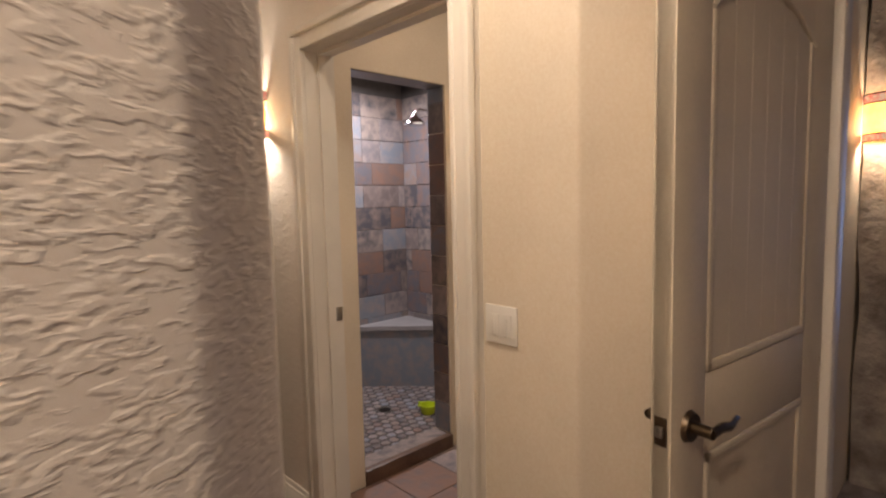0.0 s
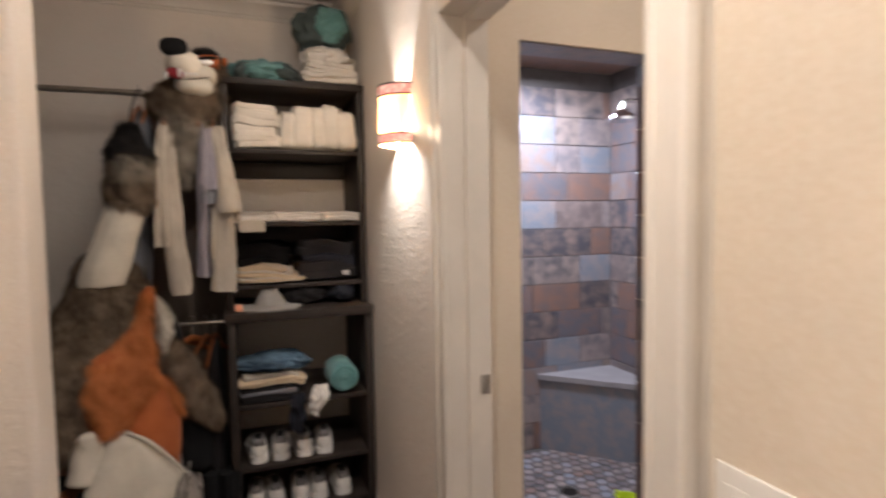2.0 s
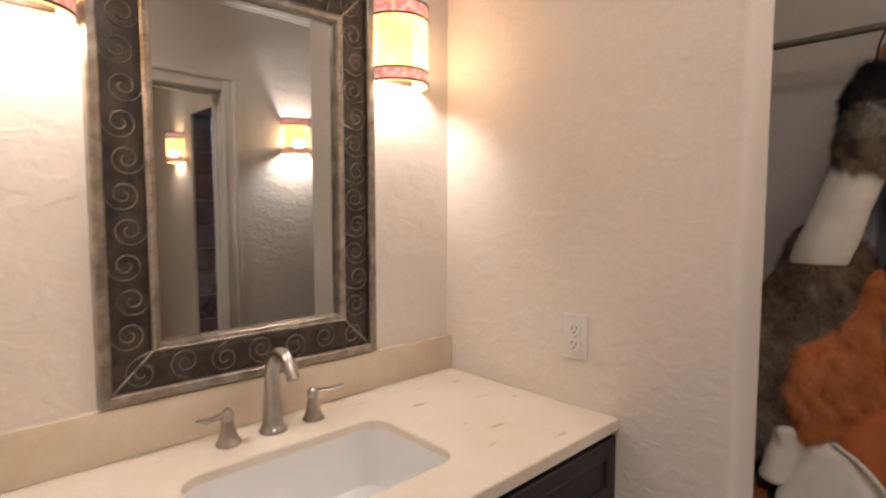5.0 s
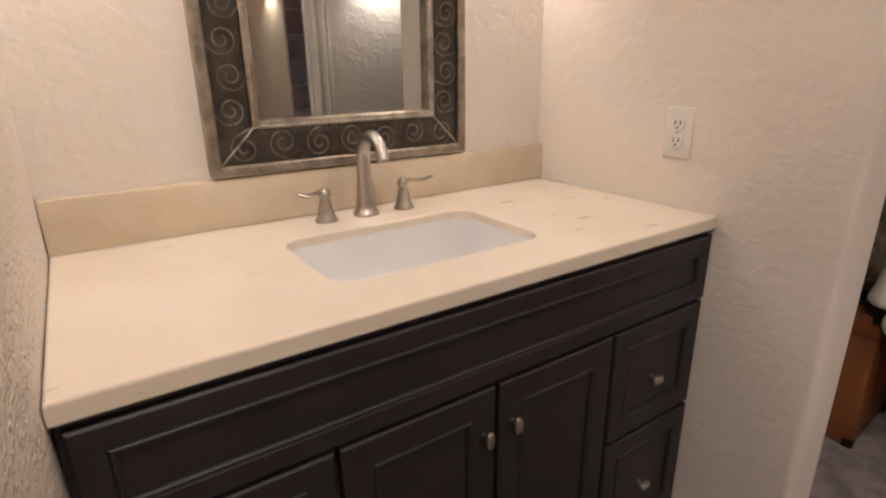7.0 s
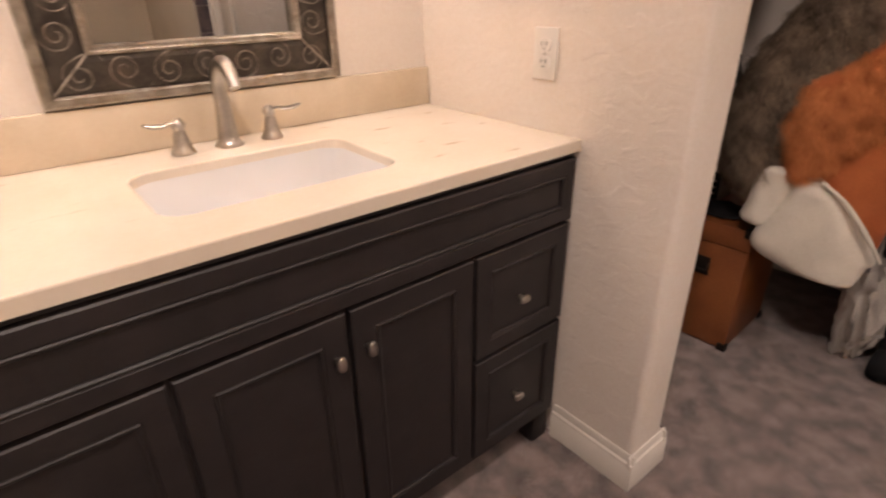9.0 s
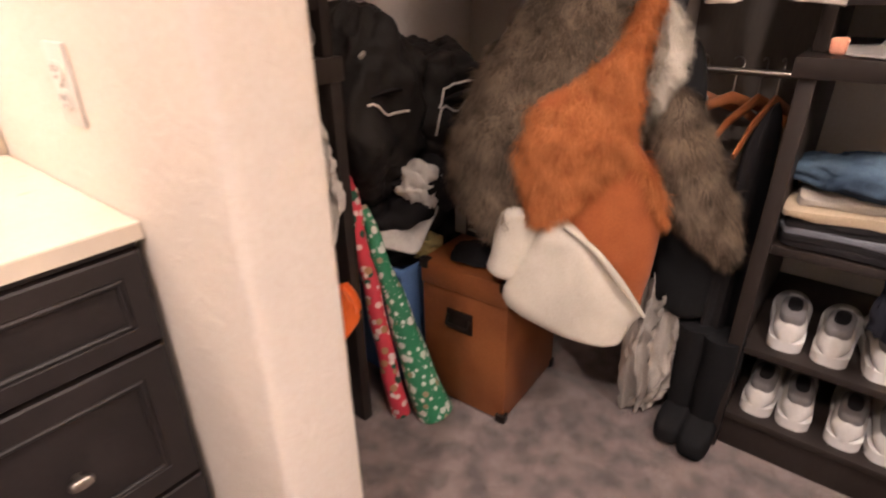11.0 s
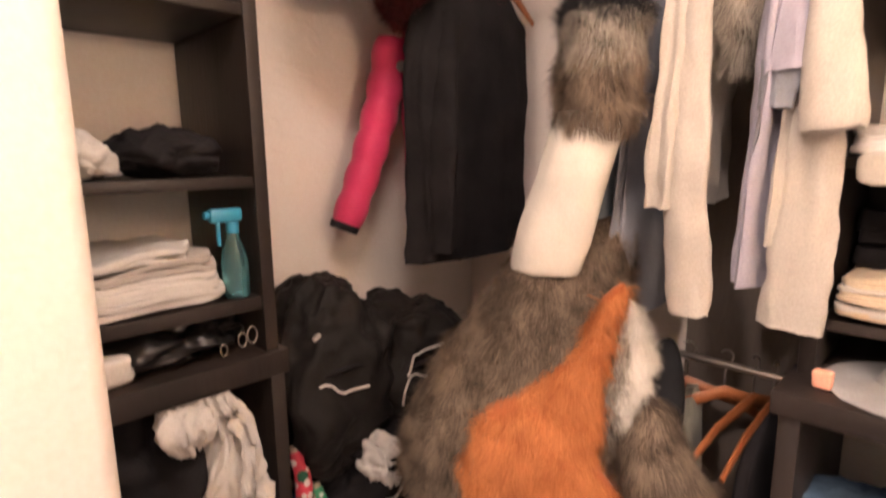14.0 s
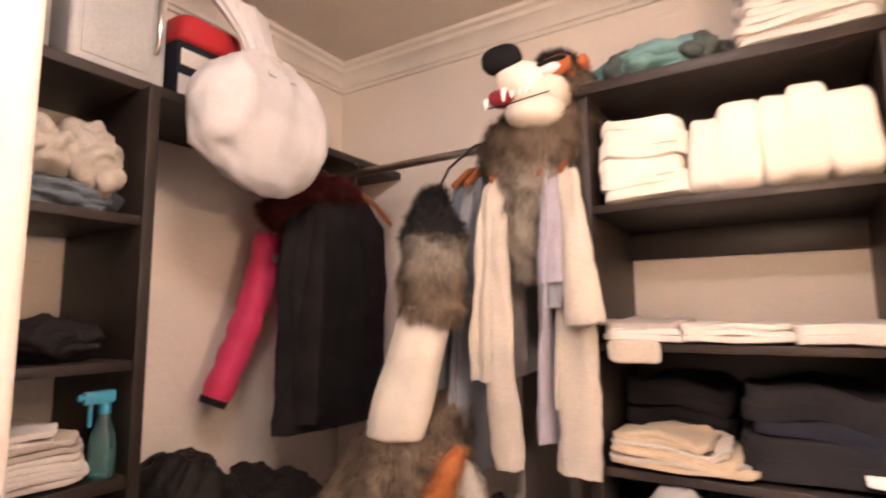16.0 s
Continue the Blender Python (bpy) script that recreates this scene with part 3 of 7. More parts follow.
part("toe_kick", bm, M_BLACKWOOD, van)
bm = B()
box(bm, VX - 0.002, VX + 0.010, 0.606, 1.844, 0.861, 0.871, bevel=0.003)
part("top_moulding", bm, M_BLACKWOOD, van)


def panel_front(name, y0, y1, z0, z1, rail, parent):
    """A raised frame with a sunk flat panel and a small bead round it."""
    x0, x1 = VX - 0.004, VX + 0.018

    def ring(bm, inset, width, xa, xb, soft):
        q = []
        for k, (i, x) in enumerate(((inset, xa), (inset, xb - soft), (inset + soft, xb), (inset + width - soft, xb), (inset + width, xb - soft), (inset + width, xa))):
            q.append([bm.verts.new((x, y, z)) for y, z in ((y0 + i, z0 + i), (y1 - i, z0 + i), (y1 - i, z1 - i), (y0 + i, z1 - i))])
        for a, b in zip(q, q[1:] + q[:1]):
            for i in range(4):
                bm.faces.new((a[i], a[(i + 1) % 4], b[(i + 1) % 4], b[i]))

    bm = B()
    ring(bm, 0.0, rail, x0, x1, 0.003)
    ob = part(name, bm, M_BLACKWOOD, parent)
    bm = B()
    box(bm, x0, x1 - 0.006, y0 + rail - 0.004, y1 - rail + 0.004, z0 + rail - 0.004, z1 - rail + 0.004)
    part("panel", bm, M_BLACKWOOD, ob)
    bm = B()
    ring(bm, rail - 0.001, 0.009, x1 - 0.010, x1 + 0.0008, 0.003)
    part("bead", bm, M_BLACKWOOD, ob)
    return ob


def knob(y, z, parent, wide):
    bm = B()
    cyl(bm, (VX + 0.016, y, z), (VX + 0.034, y, z), 0.0055, seg=12)
    hy, hz = (0.0165, 0.0095) if wide else (0.0095, 0.0165)
    pillow(bm, (VX + 0.036, y, z), (0.0075, hy, hz), 0.72, 0.0, 10, nu=20, nv=12)
    part("knob", bm, M_NICKEL, parent, "brushed nickel knob")


panel_front("false_front", 0.612, 1.842, 0.705, 0.858, 0.036, van)
for z0, z1, kz in ((0.424, 0.696, 0.548), (0.108, 0.414, 0.253)):
    knob(0.752, kz + 0.004, panel_front("drawer", 0.616, 0.909, z0, z1, 0.045, van), True)
    knob(1.672, kz + 0.004, panel_front("drawer", 1.534, 1.838, z0, z1, 0.045, van), True)
knob(1.185, 0.606, panel_front("door", 0.919, 1.212, 0.108, 0.696, 0.052, van), False)
knob(1.251, 0.610, panel_front("door", 1.222, 1.524, 0.108, 0.696, 0.052, van), False)


def rounded(x0, x1, y0, y1, r, n=6):
    pts = []
    for cx, cy, a0 in ((x1 - r, y1 - r, 0), (x0 + r, y1 - r, 90), (x0 + r, y0 + r, 180), (x1 - r, y0 + r, 270)):
        pts += [(cx + r * math.cos(radians(a0 + 90 * k / n)), cy + r * math.sin(radians(a0 + 90 * k / n))) for k in range(n + 1)]
    return pts


SK = (-0.752, -0.470, 0.985, 1.440)
bm = B()
loops = []
for pts in ([(XL + 0.001, 0.602), (-0.345, 0.602), (-0.345, 1.853), (XL + 0.001, 1.853)], rounded(*SK, 0.05)):
    vs = [bm.verts.new((x, y, 0.900)) for x, y in pts]
    loops += [bm.edges.new((vs[i], vs[(i + 1) % len(vs)])) for i in range(len(vs))]
bmesh.ops.triangle_fill(bm, edges=loops, use_beauty=True)
ext = bmesh.ops.extrude_face_region(bm, geom=bm.faces[:])
bmesh.ops.translate(bm, vec=(0, 0, -0.028), verts=[g for g in ext["geom"] if isinstance(g, bmesh.types.BMVert)])
es = [e for e in bm.edges if abs(e.verts[0].co.z - 0.9) < 1e-4 and abs(e.verts[1].co.z - 0.9) < 1e-4 and len(e.link_faces) == 2 and e.calc_face_angle(0) > 1]
bmesh.ops.bevel(bm, geom=es, offset=0.004, segments=2, affect="EDGES", profile=0.5)
solid("countertop", bm, M_QUARTZ, "cream polished quartz countertop with faint brown flecks", "countertop", smooth=False)
bm = B()
box(bm, XL + 0.001, XL + 0.021, 0.602, 1.853, 0.9005, 1.006, bevel=0.002)
solid("backsplash", bm, M_SPLASH, "low beige quartz backsplash strip behind the sink", "backsplash")

sink = thing("sink_basin", (-0.61, 1.2125, 0.76), "white porcelain undermount sink with rounded corners", "sink")
bm = B()
rings = []
for inset, z, r in ((-0.016, 0.8715, 0.06), (-0.006, 0.8715, 0.055), (-0.004, 0.855, 0.055), (0.006, 0.80, 0.055), (0.022, 0.755, 0.06), (0.06, 0.735, 0.06), (0.12, 0.730, 0.012)):
    rings.append([bm.verts.new((x, y, z)) for x, y in rounded(SK[0] + inset, SK[1] - inset, SK[2] + inset, SK[3] - inset, r)])
for a, b in zip(rings, rings[1:]):
    for k in range(len(a)):
        bm.faces.new((a[k], a[(k + 1) % len(a)], b[(k + 1) % len(a)], b[k]))
bm.faces.new(rings[-1])
ob = part("basin", bm, M_PORC, sink)
sm = ob.modifiers.new("thick", "SOLIDIFY")
sm.thickness, sm.offset = 0.010, 1
bm = B()
lathe(bm, [(0.026, 0.7315), (0.026, 0.734), (0.020, 0.735), (0.016, 0.733)], (-0.61, 1.2125, 0), 24)
part("drain", bm, M_NICKEL, sink, "brushed nickel drain")

# widespread faucet
fa = thing("faucet", (-0.845, 1.223, 0.9), "brushed nickel high-arc faucet on the countertop", "faucet")
bm = B()
lathe(bm, [(0.031, 0.900), (0.031, 0.904), (0.027, 0.910), (0.023, 0.916), (0.0215, 0.93), (0.0185, 0.96), (0.0165, 0.99)], (-0.845, 1.223, 0), 24)
part("base", bm, M_NICKEL, fa)
bm = B()
pts, rad = [(-0.845, 1.223, 0.985)], [0.0166]
for k in range(13):
    a = math.pi * (1 - k / 12 * 0.86)
    pts.append((-0.797 + 0.048 * math.cos(a), 1.223, 1.032 + 0.052 * math.sin(a)))
    rad.append(0.0158 - 0.0025 * k / 12)
pts.append((pts[-1][0] + 0.008, 1.223, pts[-1][2] - 0.016))
rad.append(0.0135)
tube(bm, pts, rad, 16)
part("spout", bm, M_NICKEL, fa)
for y, s in ((1.122, -1), (1.325, 1)):
    bm = B()
    lathe(bm, [(0.026, 0.900), (0.026, 0.904), (0.021, 0.911), (0.0175, 0.922), (0.0125, 0.945), (0.0105, 0.952), (0.014, 0.957), (0.0145, 0.964), (0.010, 0.972), (0.006, 0.976)], (-0.845, y, 0), 20)
    h = part("handle", bm, M_NICKEL, fa)
    bm = B()
    tube(bm, [(-0.845, y, 0.964), (-0.838, y + s * 0.018, 0.969), (-0.830, y + s * 0.036, 0.966), (-0.825, y + s * 0.054, 0.968), (-0.820, y + s * 0.070, 0.975)], [0.006, 0.0055, 0.0075, 0.0085, 0.004], 12, squash=(1.4, 0.6))
    part("lever", bm, M_NICKEL, h)

# ---- framed mirror ----
mi = thing("framed_mirror", (XL, 1.23, 1.01), "wall mirror in a pewter frame embossed with silver scrolls", "mirror")
MY0, MY1, MZ0, MZ1, W = 0.905, 1.556, 1.012, 1.974, 0.113


def picture_frame(name, inset, width, x0, x1, material, label=""):
    bm = B()
    a0, a1, b0, b1 = MY0 + inset, MY1 - inset, MZ0 + inset, MZ1 - inset
    for q in (((a0, b0), (a1, b0)), ((a1, b0), (a1, b1)), ((a1, b1), (a0, b1)), ((a0, b1), (a0, b0))):
        (ya, za), (yb, zb) = q
        cy, cz_ = (MY0 + MY1) / 2, (MZ0 + MZ1) / 2
        ins = lambda y, z: (y + width * (1 if y < cy else -1), z + width * (1 if z < cz_ else -1))
        prof = []
        for (y, z) in ((ya, za), (yb, zb)):
            iy, iz = ins(y, z)
            prof.append([bm.verts.new(p) for p in ((x0, y, z), (x1 - 0.003, y, z), (x1, y + (iy - y) * 0.2, z + (iz - z) * 0.2),
                                                   (x1, y + (iy - y) * 0.8, z + (iz - z) * 0.8), (x1 - 0.004, iy, iz), (x0, iy, iz))])
        pa, pb = prof
        for i in range(6):
            bm.faces.new((pa[i], pa[(i + 1) % 6], pb[(i + 1) % 6], pb[i]))
    return part(name, bm, material, mi, label, smooth=False)


picture_frame("outer_rim", 0.0, 0.022, XL + 0.001, XL + 0.034, M_SILVER, "antique silver outer rim")
picture_frame("frame_band", 0.020, 0.078, XL + 0.001, XL + 0.024, M_PEWTER, "dark pewter band")
picture_frame("inner_rim", 0.095, 0.018, XL + 0.001, XL + 0.030, M_SILVER, "antique silver inner rim")
bm = B()
box(bm, XL + 0.002, XL + 0.010, MY0 + W - 0.004, MY1 - W + 0.004, MZ0 + W - 0.004, MZ1 - W + 0.004)
part("mirror_glass", bm, M_MIRROR, mi, "clear mirror glass", smooth=False)
xf = XL + 0.0245


def scroll(cy, cz0, size, turn, flip, parent):
    """An embossed scroll: a spiral that runs out into a tail."""
    bm = B()
    pts, rad = [], []
    for k in range(26):
        f = k / 25
        a = flip * f * 3.2 * math.pi
        r = size * (0.10 + 0.42 * f)
        pts.append((r * math.cos(a), r * math.sin(a)))
        rad.append(0.0010 + 0.0009 * math.sin(math.pi * f))
    ex, ey = pts[-1]
    for k in range(1, 9):
        f = k / 8
        pts.append((ex + size * 0.95 * f, ey - flip * size * 0.55 * math.sin(f * 2.2)))
        rad.append(0.0025 * (1 - 0.7 * f))
    c, s = math.cos(turn), math.sin(turn)
    tube(bm, [(xf, cy + c * p - s * q, cz0 + s * p + c * q) for p, q in pts], rad, 6)
    part("scroll", bm, M_SCROLL, parent, "silver embossed scroll")


band = 0.059
ny, nz = 7, 11
for zc, up in ((MZ0 + band, 1), (MZ1 - band, -1)):
    for i in range(ny):
        y = MY0 + 0.075 + (MY1 - MY0 - 0.15) * i / (ny - 1)
        s = 1 if i % 2 else -1
        scroll(y, zc + 0.004 * s, 0.060, 0.4 * s + (0 if i < ny / 2 else math.pi), s * up, mi)
for yc, sd in ((MY0 + band, 1), (MY1 - band, -1)):
    for i in range(nz):
        z = MZ0 + 0.135 + (MZ1 - MZ0 - 0.27) * i / (nz - 1)
        s = 1 if i % 2 else -1
        scroll(yc + 0.004 * s, z, 0.060, math.pi / 2 + 0.4 * s, s * sd, mi)

for yc, zc, sy, sz in ((MY0, MZ0, 1, 1), (MY1, MZ0, -1, 1), (MY0, MZ1, 1, -1), (MY1, MZ1, -1, -1)):
    bm = B()
    tube(bm, [(xf - 0.001, yc + sy * 0.022, zc + sz * 0.022), (xf - 0.001, yc + sy * 0.096, zc + sz * 0.096)], 0.0025, 6)
    part("mitre_line", bm, M_SILVER, mi)
# pearl moulding along the inner rim
for (ya, za), (yb, zb) in (((MY0, MZ0), (MY1, MZ0)), ((MY1, MZ0), (MY1, MZ1)), ((MY1, MZ1), (MY0, MZ1)), ((MY0, MZ1), (MY0, MZ0))):
    bm = B()
    i = 0.1005
    ins = lambda y, z: Vector((XL + 0.0290, y + i * (1 if y == MY0 else -1), z + i * (1 if z == MZ0 else -1)))
    p, q = ins(ya, za), ins(yb, zb)
    n = int((q - p).length / 0.0022)
    tube(bm, [p.lerp(q, k / n) for k in range(n + 1)], [0.0016 + 0.0022 * abs(math.sin(k * 0.2 * math.pi)) for k in range(n + 1)], 6)
    part("pearl_moulding", bm, M_SILVER, mi, "beaded silver moulding")
# ---- outlet and switch ----
OX, OZ = -0.467, 1.076
ou = thing("wall_outlet", (OX, Y1, OZ), "white duplex outlet plate on the wing wall", "outlet")
bm = B()
box(bm, OX - 0.035, OX + 0.035, Y1 - 0.007, Y1 - 0.0005, OZ - 0.0575, OZ + 0.0575, bevel=0.003)
part("plate", bm, M_PLATE, ou)
for zc in (OZ + 0.0195, OZ - 0.0195):
    bm = B()
    lathe(bm, [(0.0175, 0.0), (0.0175, 0.0030), (0.0162, 0.0042)], (0, 0, 0), 28)
    for v in bm.verts:
        x, y, h = v.co
        v.co = (OX + x, Y1 - 0.0065 - h, zc + max(-0.0140, min(0.0140, y)))
    so = part("socket", bm, M_PLATE, ou)
    bm = B()
    for dx in (-0.0065, 0.0065):
        box(bm, OX + dx - 0.0012, OX + dx + 0.0012, Y1 - 0.0114, Y1 - 0.0100, zc - 0.001, zc + 0.008)
    cyl(bm, (OX, Y1 - 0.0114, zc - 0.0075), (OX, Y1 - 0.0100, zc - 0.0075), 0.0026, seg=10)
    part("slots", bm, M_DARK, so)
bm = B()
cyl(bm, (OX, Y1 - 0.0068, OZ), (OX, Y1 - 0.0082, OZ), 0.0032, seg=12)
part("screw", bm, M_NICKEL, ou)
SWX = XR + 0.03
sw = thing("light_switch", (SWX, 0.894, 1.06), "white double rocker switch plate on the cream wall", "switch")
bm = B()
box(bm, SWX - 0.007, SWX - 0.0005, 0.828, 0.947, 1.008, 1.122, bevel=0.003)
part("plate", bm, M_PLATE, sw)
for y in (0.864, 0.911):
    bm = B()
    box(bm, SWX - 0.0095, SWX - 0.006, y - 0.0165, y + 0.0165, 1.032, 1.097, bevel=0.002)
    part("rocker", bm, M_PLATE, sw)
    bm = B()
    box(bm, SWX - 0.012, SWX - 0.009, y - 0.0012, y + 0.0012, 1.035, 1.086)
    part("rocker_ridge", bm, M_PLATE, sw)

# ---- open door against the passage wall ----
dm = pose(0.785, 0.306, 0, 0, 0, -6.2)
do = thing("panel_door", (0, 0, 0), "grey-beige painted panel door with beadboard grooves, standing open", "door")
DWID, DT, DTOP = 0.765, 0.044, 2.035
bm = B()
box(bm, 0, DWID, 0.004, DT - 0.004, 0.0, DTOP, bevel=0.001)
st, AZ, AR = 0.128, 1.800, 0.085      # stile width, spring and rise of the arched upper panel


def arch(x):
    u = (x - DWID / 2) / (DWID / 2 - st)
    return AZ + AR * max(0.0, math.cos(u * math.pi / 2)) ** 0.8


for x0, x1, z0, z1 in ((0, st, 0, DTOP), (DWID - st, DWID, 0, DTOP), (st, DWID - st, 0, 0.20), (st, DWID - st, 0.893, 1.066)):
    box(bm, x0, x1, 0, DT, z0, z1, bevel=0.002)
xs = [st + (DWID - 2 * st) * k / 24 for k in range(25)]
for y0, y1 in ((0.0, 0.004), (DT - 0.004, DT)):
    for xa, xb in zip(xs, xs[1:]):
        q = [bm.verts.new(p) for p in ((xa, y0, arch(xa)), (xb, y0, arch(xb)), (xb, y0, DTOP), (xa, y0, DTOP), (xa, y1, arch(xa)), (xb, y1, arch(xb)))]
        bm.faces.new(q[:4]), bm.faces.new((q[0], q[4], q[5], q[1]))
part("leaf", bm, M_DOOR, do)
for z0, z1 in ((0.20, 0.893), (1.066, 0)):
    bm = B()
    for x0, x1, a, b in ((st, DWID - st, z0, z0 + 0.024), (st, st + 0.024, z0, z1 or AZ), (DWID - st - 0.024, DWID - st, z0, z1 or AZ)):
        box(bm, x0, x1, -0.003, 0.010, a, b, bevel=0.006, seg=3)
    if z1:
        box(bm, st, DWID - st, -0.003, 0.010, z1 - 0.024, z1, bevel=0.006, seg=3)
    else:
        tube(bm, [(x, 0.004, arch(x) - 0.010) for x in xs], 0.011, 10, squash=(1.0, 0.6))
    part("panel_moulding", bm, M_DOOR, do)
for k in range(6):
    bm = B()
    w = (DWID - 2 * st - 0.044) / 6
    x0, x1 = st + 0.022 + w * k + 0.0001, st + 0.022 + w * (k + 1) - 0.0001
    box(bm, x0, x1, 0.0015, 0.012, 1.086, min(arch(x0), arch(x1)) - 0.004, bevel=0.0009, seg=1)
    part("board", bm, M_DOOR, do)
bm = B()
cyl(bm, (0.065, 0.0, 0.972), (0.065, -0.010, 0.972), 0.033, 0.028, 24)
cyl(bm, (0.065, -0.008, 0.972), (0.065, -0.050, 0.972), 0.012, seg=14)
tube(bm, [(0.060, -0.048, 0.972), (0.095, -0.050, 0.977), (0.135, -0.050, 0.969), (0.165, -0.047, 0.976), (0.178, -0.046, 0.973)], [0.011, 0.010, 0.0085, 0.007, 0.004], 12, squash=(0.7, 1.1))
part("lever_handle", bm, M_BRONZE, do, "aged bronze lever handle")
bm = B()
cyl(bm, (0.065, DT, 0.972), (0.065, DT + 0.010, 0.972), 0.033, 0.028, 24)
cyl(bm, (0.065, DT, 0.972), (0.065, DT + 0.040, 0.972), 0.011, seg=14)
tube(bm, [(0.060, DT + 0.04, 0.972), (0.10, DT + 0.042, 0.975), (0.17, DT + 0.04, 0.973)], [0.011, 0.009, 0.004], 10)
part("lever_handle", bm, M_BRONZE, do, "aged bronze lever handle")
bm = B()
box(bm, -0.0015, 0.002, 0.009, 0.035, 0.943, 1.001, bevel=0.001)
pl = part("latch_plate", bm, M_BRONZE, do, "bronze latch plate")
bm = B()
box(bm, -0.010, 0.0, 0.014, 0.030, 0.961, 0.983, bevel=0.003)
part("latch_bolt", bm, M_NICKEL, pl)
do.matrix_basis = dm

# ---- closet furniture ----
def boards(name, at, label, category, rows):
    th = thing(name, at, label, category)
    for pn, q in rows:
        bm = B()
        box(bm, *q, bevel=0.002)
        part(pn, bm, M_WOOD, th)
    return th


UX0, UX1, UF, UL = 0.288, 0.938, 3.035, 2.930
boards("shelving_unit", (0.61, 3.2, FZ), "tall espresso-brown wooden shelving unit with a deeper base", "shelving unit", [
    ("side_panel", (UX0, UX0 + 0.028, UF, YB - 0.004, 1.054, 2.085)),
    ("side_panel", (UX1 - 0.028, UX1, UF, YB - 0.004, 1.054, 2.085)),
    ("top_board", (UX0 - 0.006, UX1 + 0.002, UF - 0.012, YB - 0.004, 2.085, 2.113)),
    ("shelf", (UX0 + 0.028, UX1 - 0.028, UF + 0.006, YB - 0.006, 1.776, 1.796)),
    ("back_rail", (UX0 + 0.028, UX1 - 0.028, YB - 0.030, YB - 0.006, 1.690, 1.776)),
    ("shelf", (UX0 + 0.028, UX1 - 0.028, UF + 0.006, YB - 0.006, 1.437, 1.457)),
    ("back_rail", (UX0 + 0.028, UX1 - 0.028, YB - 0.030, YB - 0.006, 1.28, 1.437)),
    ("shelf", (UX0 + 0.028, UX1 - 0.028, UF + 0.006, YB - 0.006, 1.145, 1.165)),
    ("ledge", (UX0 - 0.012, UX1 + 0.004, UL - 0.014, YB - 0.004, 1.012, 1.054)),
    ("side_panel", (UX0, UX0 + 0.034, UL, YB - 0.004, FZ, 1.012)),
    ("side_panel", (UX1 - 0.034, UX1, UL, YB - 0.004, FZ, 1.012)),
    ("shelf", (UX0 + 0.034, UX1 - 0.034, UL + 0.02, YB - 0.006, 0.608, 0.630)),
    ("shelf", (UX0 + 0.034, UX1 - 0.034, UL + 0.02, YB - 0.006, 0.318, 0.338)),
    ("shelf", (UX0 + 0.034, UX1 - 0.034, UL + 0.02, YB - 0.006, 0.098, 0.118)),
    ("plinth", (UX0 + 0.034, UX1 - 0.034, UL + 0.03, UL + 0.05, FZ, 0.098)),
])
LF = -0.552
boards("corner_shelving", (-0.74, 2.21, FZ), "dark espresso-brown closet shelving beside the wing wall", "shelving unit", [
    ("side_panel", (XL + 0.004, LF, 2.388, 2.416, 1.054, 2.085)),
    ("side_panel", (XL + 0.004, LF, 2.018, 2.046, 1.054, 2.085)),
    ("shelf", (XL + 0.006, LF - 0.006, 2.046, 2.388, 1.742, 1.765)),
    ("shelf", (XL + 0.006, LF - 0.006, 2.046, 2.388, 1.408, 1.430)),
    ("shelf", (XL + 0.006, LF - 0.006, 2.046, 2.388, 1.150, 1.178)),
    ("ledge", (XL + 0.004, LF + 0.012, 2.014, 2.432, 1.000, 1.054)),
    ("side_panel", (XL + 0.004, LF + 0.012, 2.388, 2.420, FZ, 1.000)),
    ("side_panel", (XL + 0.004, LF + 0.012, 2.018, 2.050, FZ, 1.000)),
    ("shelf", (XL + 0.006, LF, 2.050, 2.388, 0.45, 0.472)),
])
bm = B()
box(bm, XL + 0.002, -0.597, 2.014, YB - 0.004, 2.086, 2.113, bevel=0.002)
solid("long_shelf", bm, M_WOOD, "long dark brown closet shelf along the wall", "shelf")
bm = B()
box(bm, -0.07, UX0 - 0.001, YB - 0.020, YB - 0.004, FZ + 0.02, 1.93, bevel=0.002)
solid("back_panel", bm, mat("grey_brown_panel", (0.15, 0.122, 0.100), 0.55, scale=4, stretch=(1, 1, 0.2)), "grey-brown wooden panel on the closet back wall", "panel")

rod = thing("closet_rod", (-0.3, 3.19, 2.05), "steel clothes rod across the closet", "clothes rod")
bm = B()
cyl(bm, (XL + 0.012, 3.19, 2.050), (UX0 - 0.002, 3.19, 2.050), 0.014, seg=16)
part("rod", bm, M_RODM, rod)
bm = B()
box(bm, XL + 0.001, XL + 0.012, 3.172, 3.208, 2.02, 2.085, bevel=0.003)
cyl(bm, (XL + 0.012, 3.19, 2.050), (XL + 0.03, 3.19, 2.050), 0.021, seg=16)
part("bracket", bm, M_NICKEL, rod)
rod2 = thing("lower_rod", (0.0, 3.17, 0.985), "thin steel clothes rod beside the shelving unit", "clothes rod")
bm = B()
cyl(bm, (-0.30, 3.17, 0.985), (UX0 - 0.001, 3.17, 0.985), 0.009, seg=12)
part("rod", bm, M_RODM, rod2)
bm = B()
cyl(bm, (UX0 - 0.018, 3.17, 0.985), (UX0 - 0.001, 3.17, 0.985), 0.017, seg=14)
part("end_socket", bm, M_NICKEL, rod2)
bm = B()
box(bm, -0.312, -0.298, 3.155, YB - 0.002, 0.975, 0.995, bevel=0.002)
part("bracket", bm, M_NICKEL, rod2)

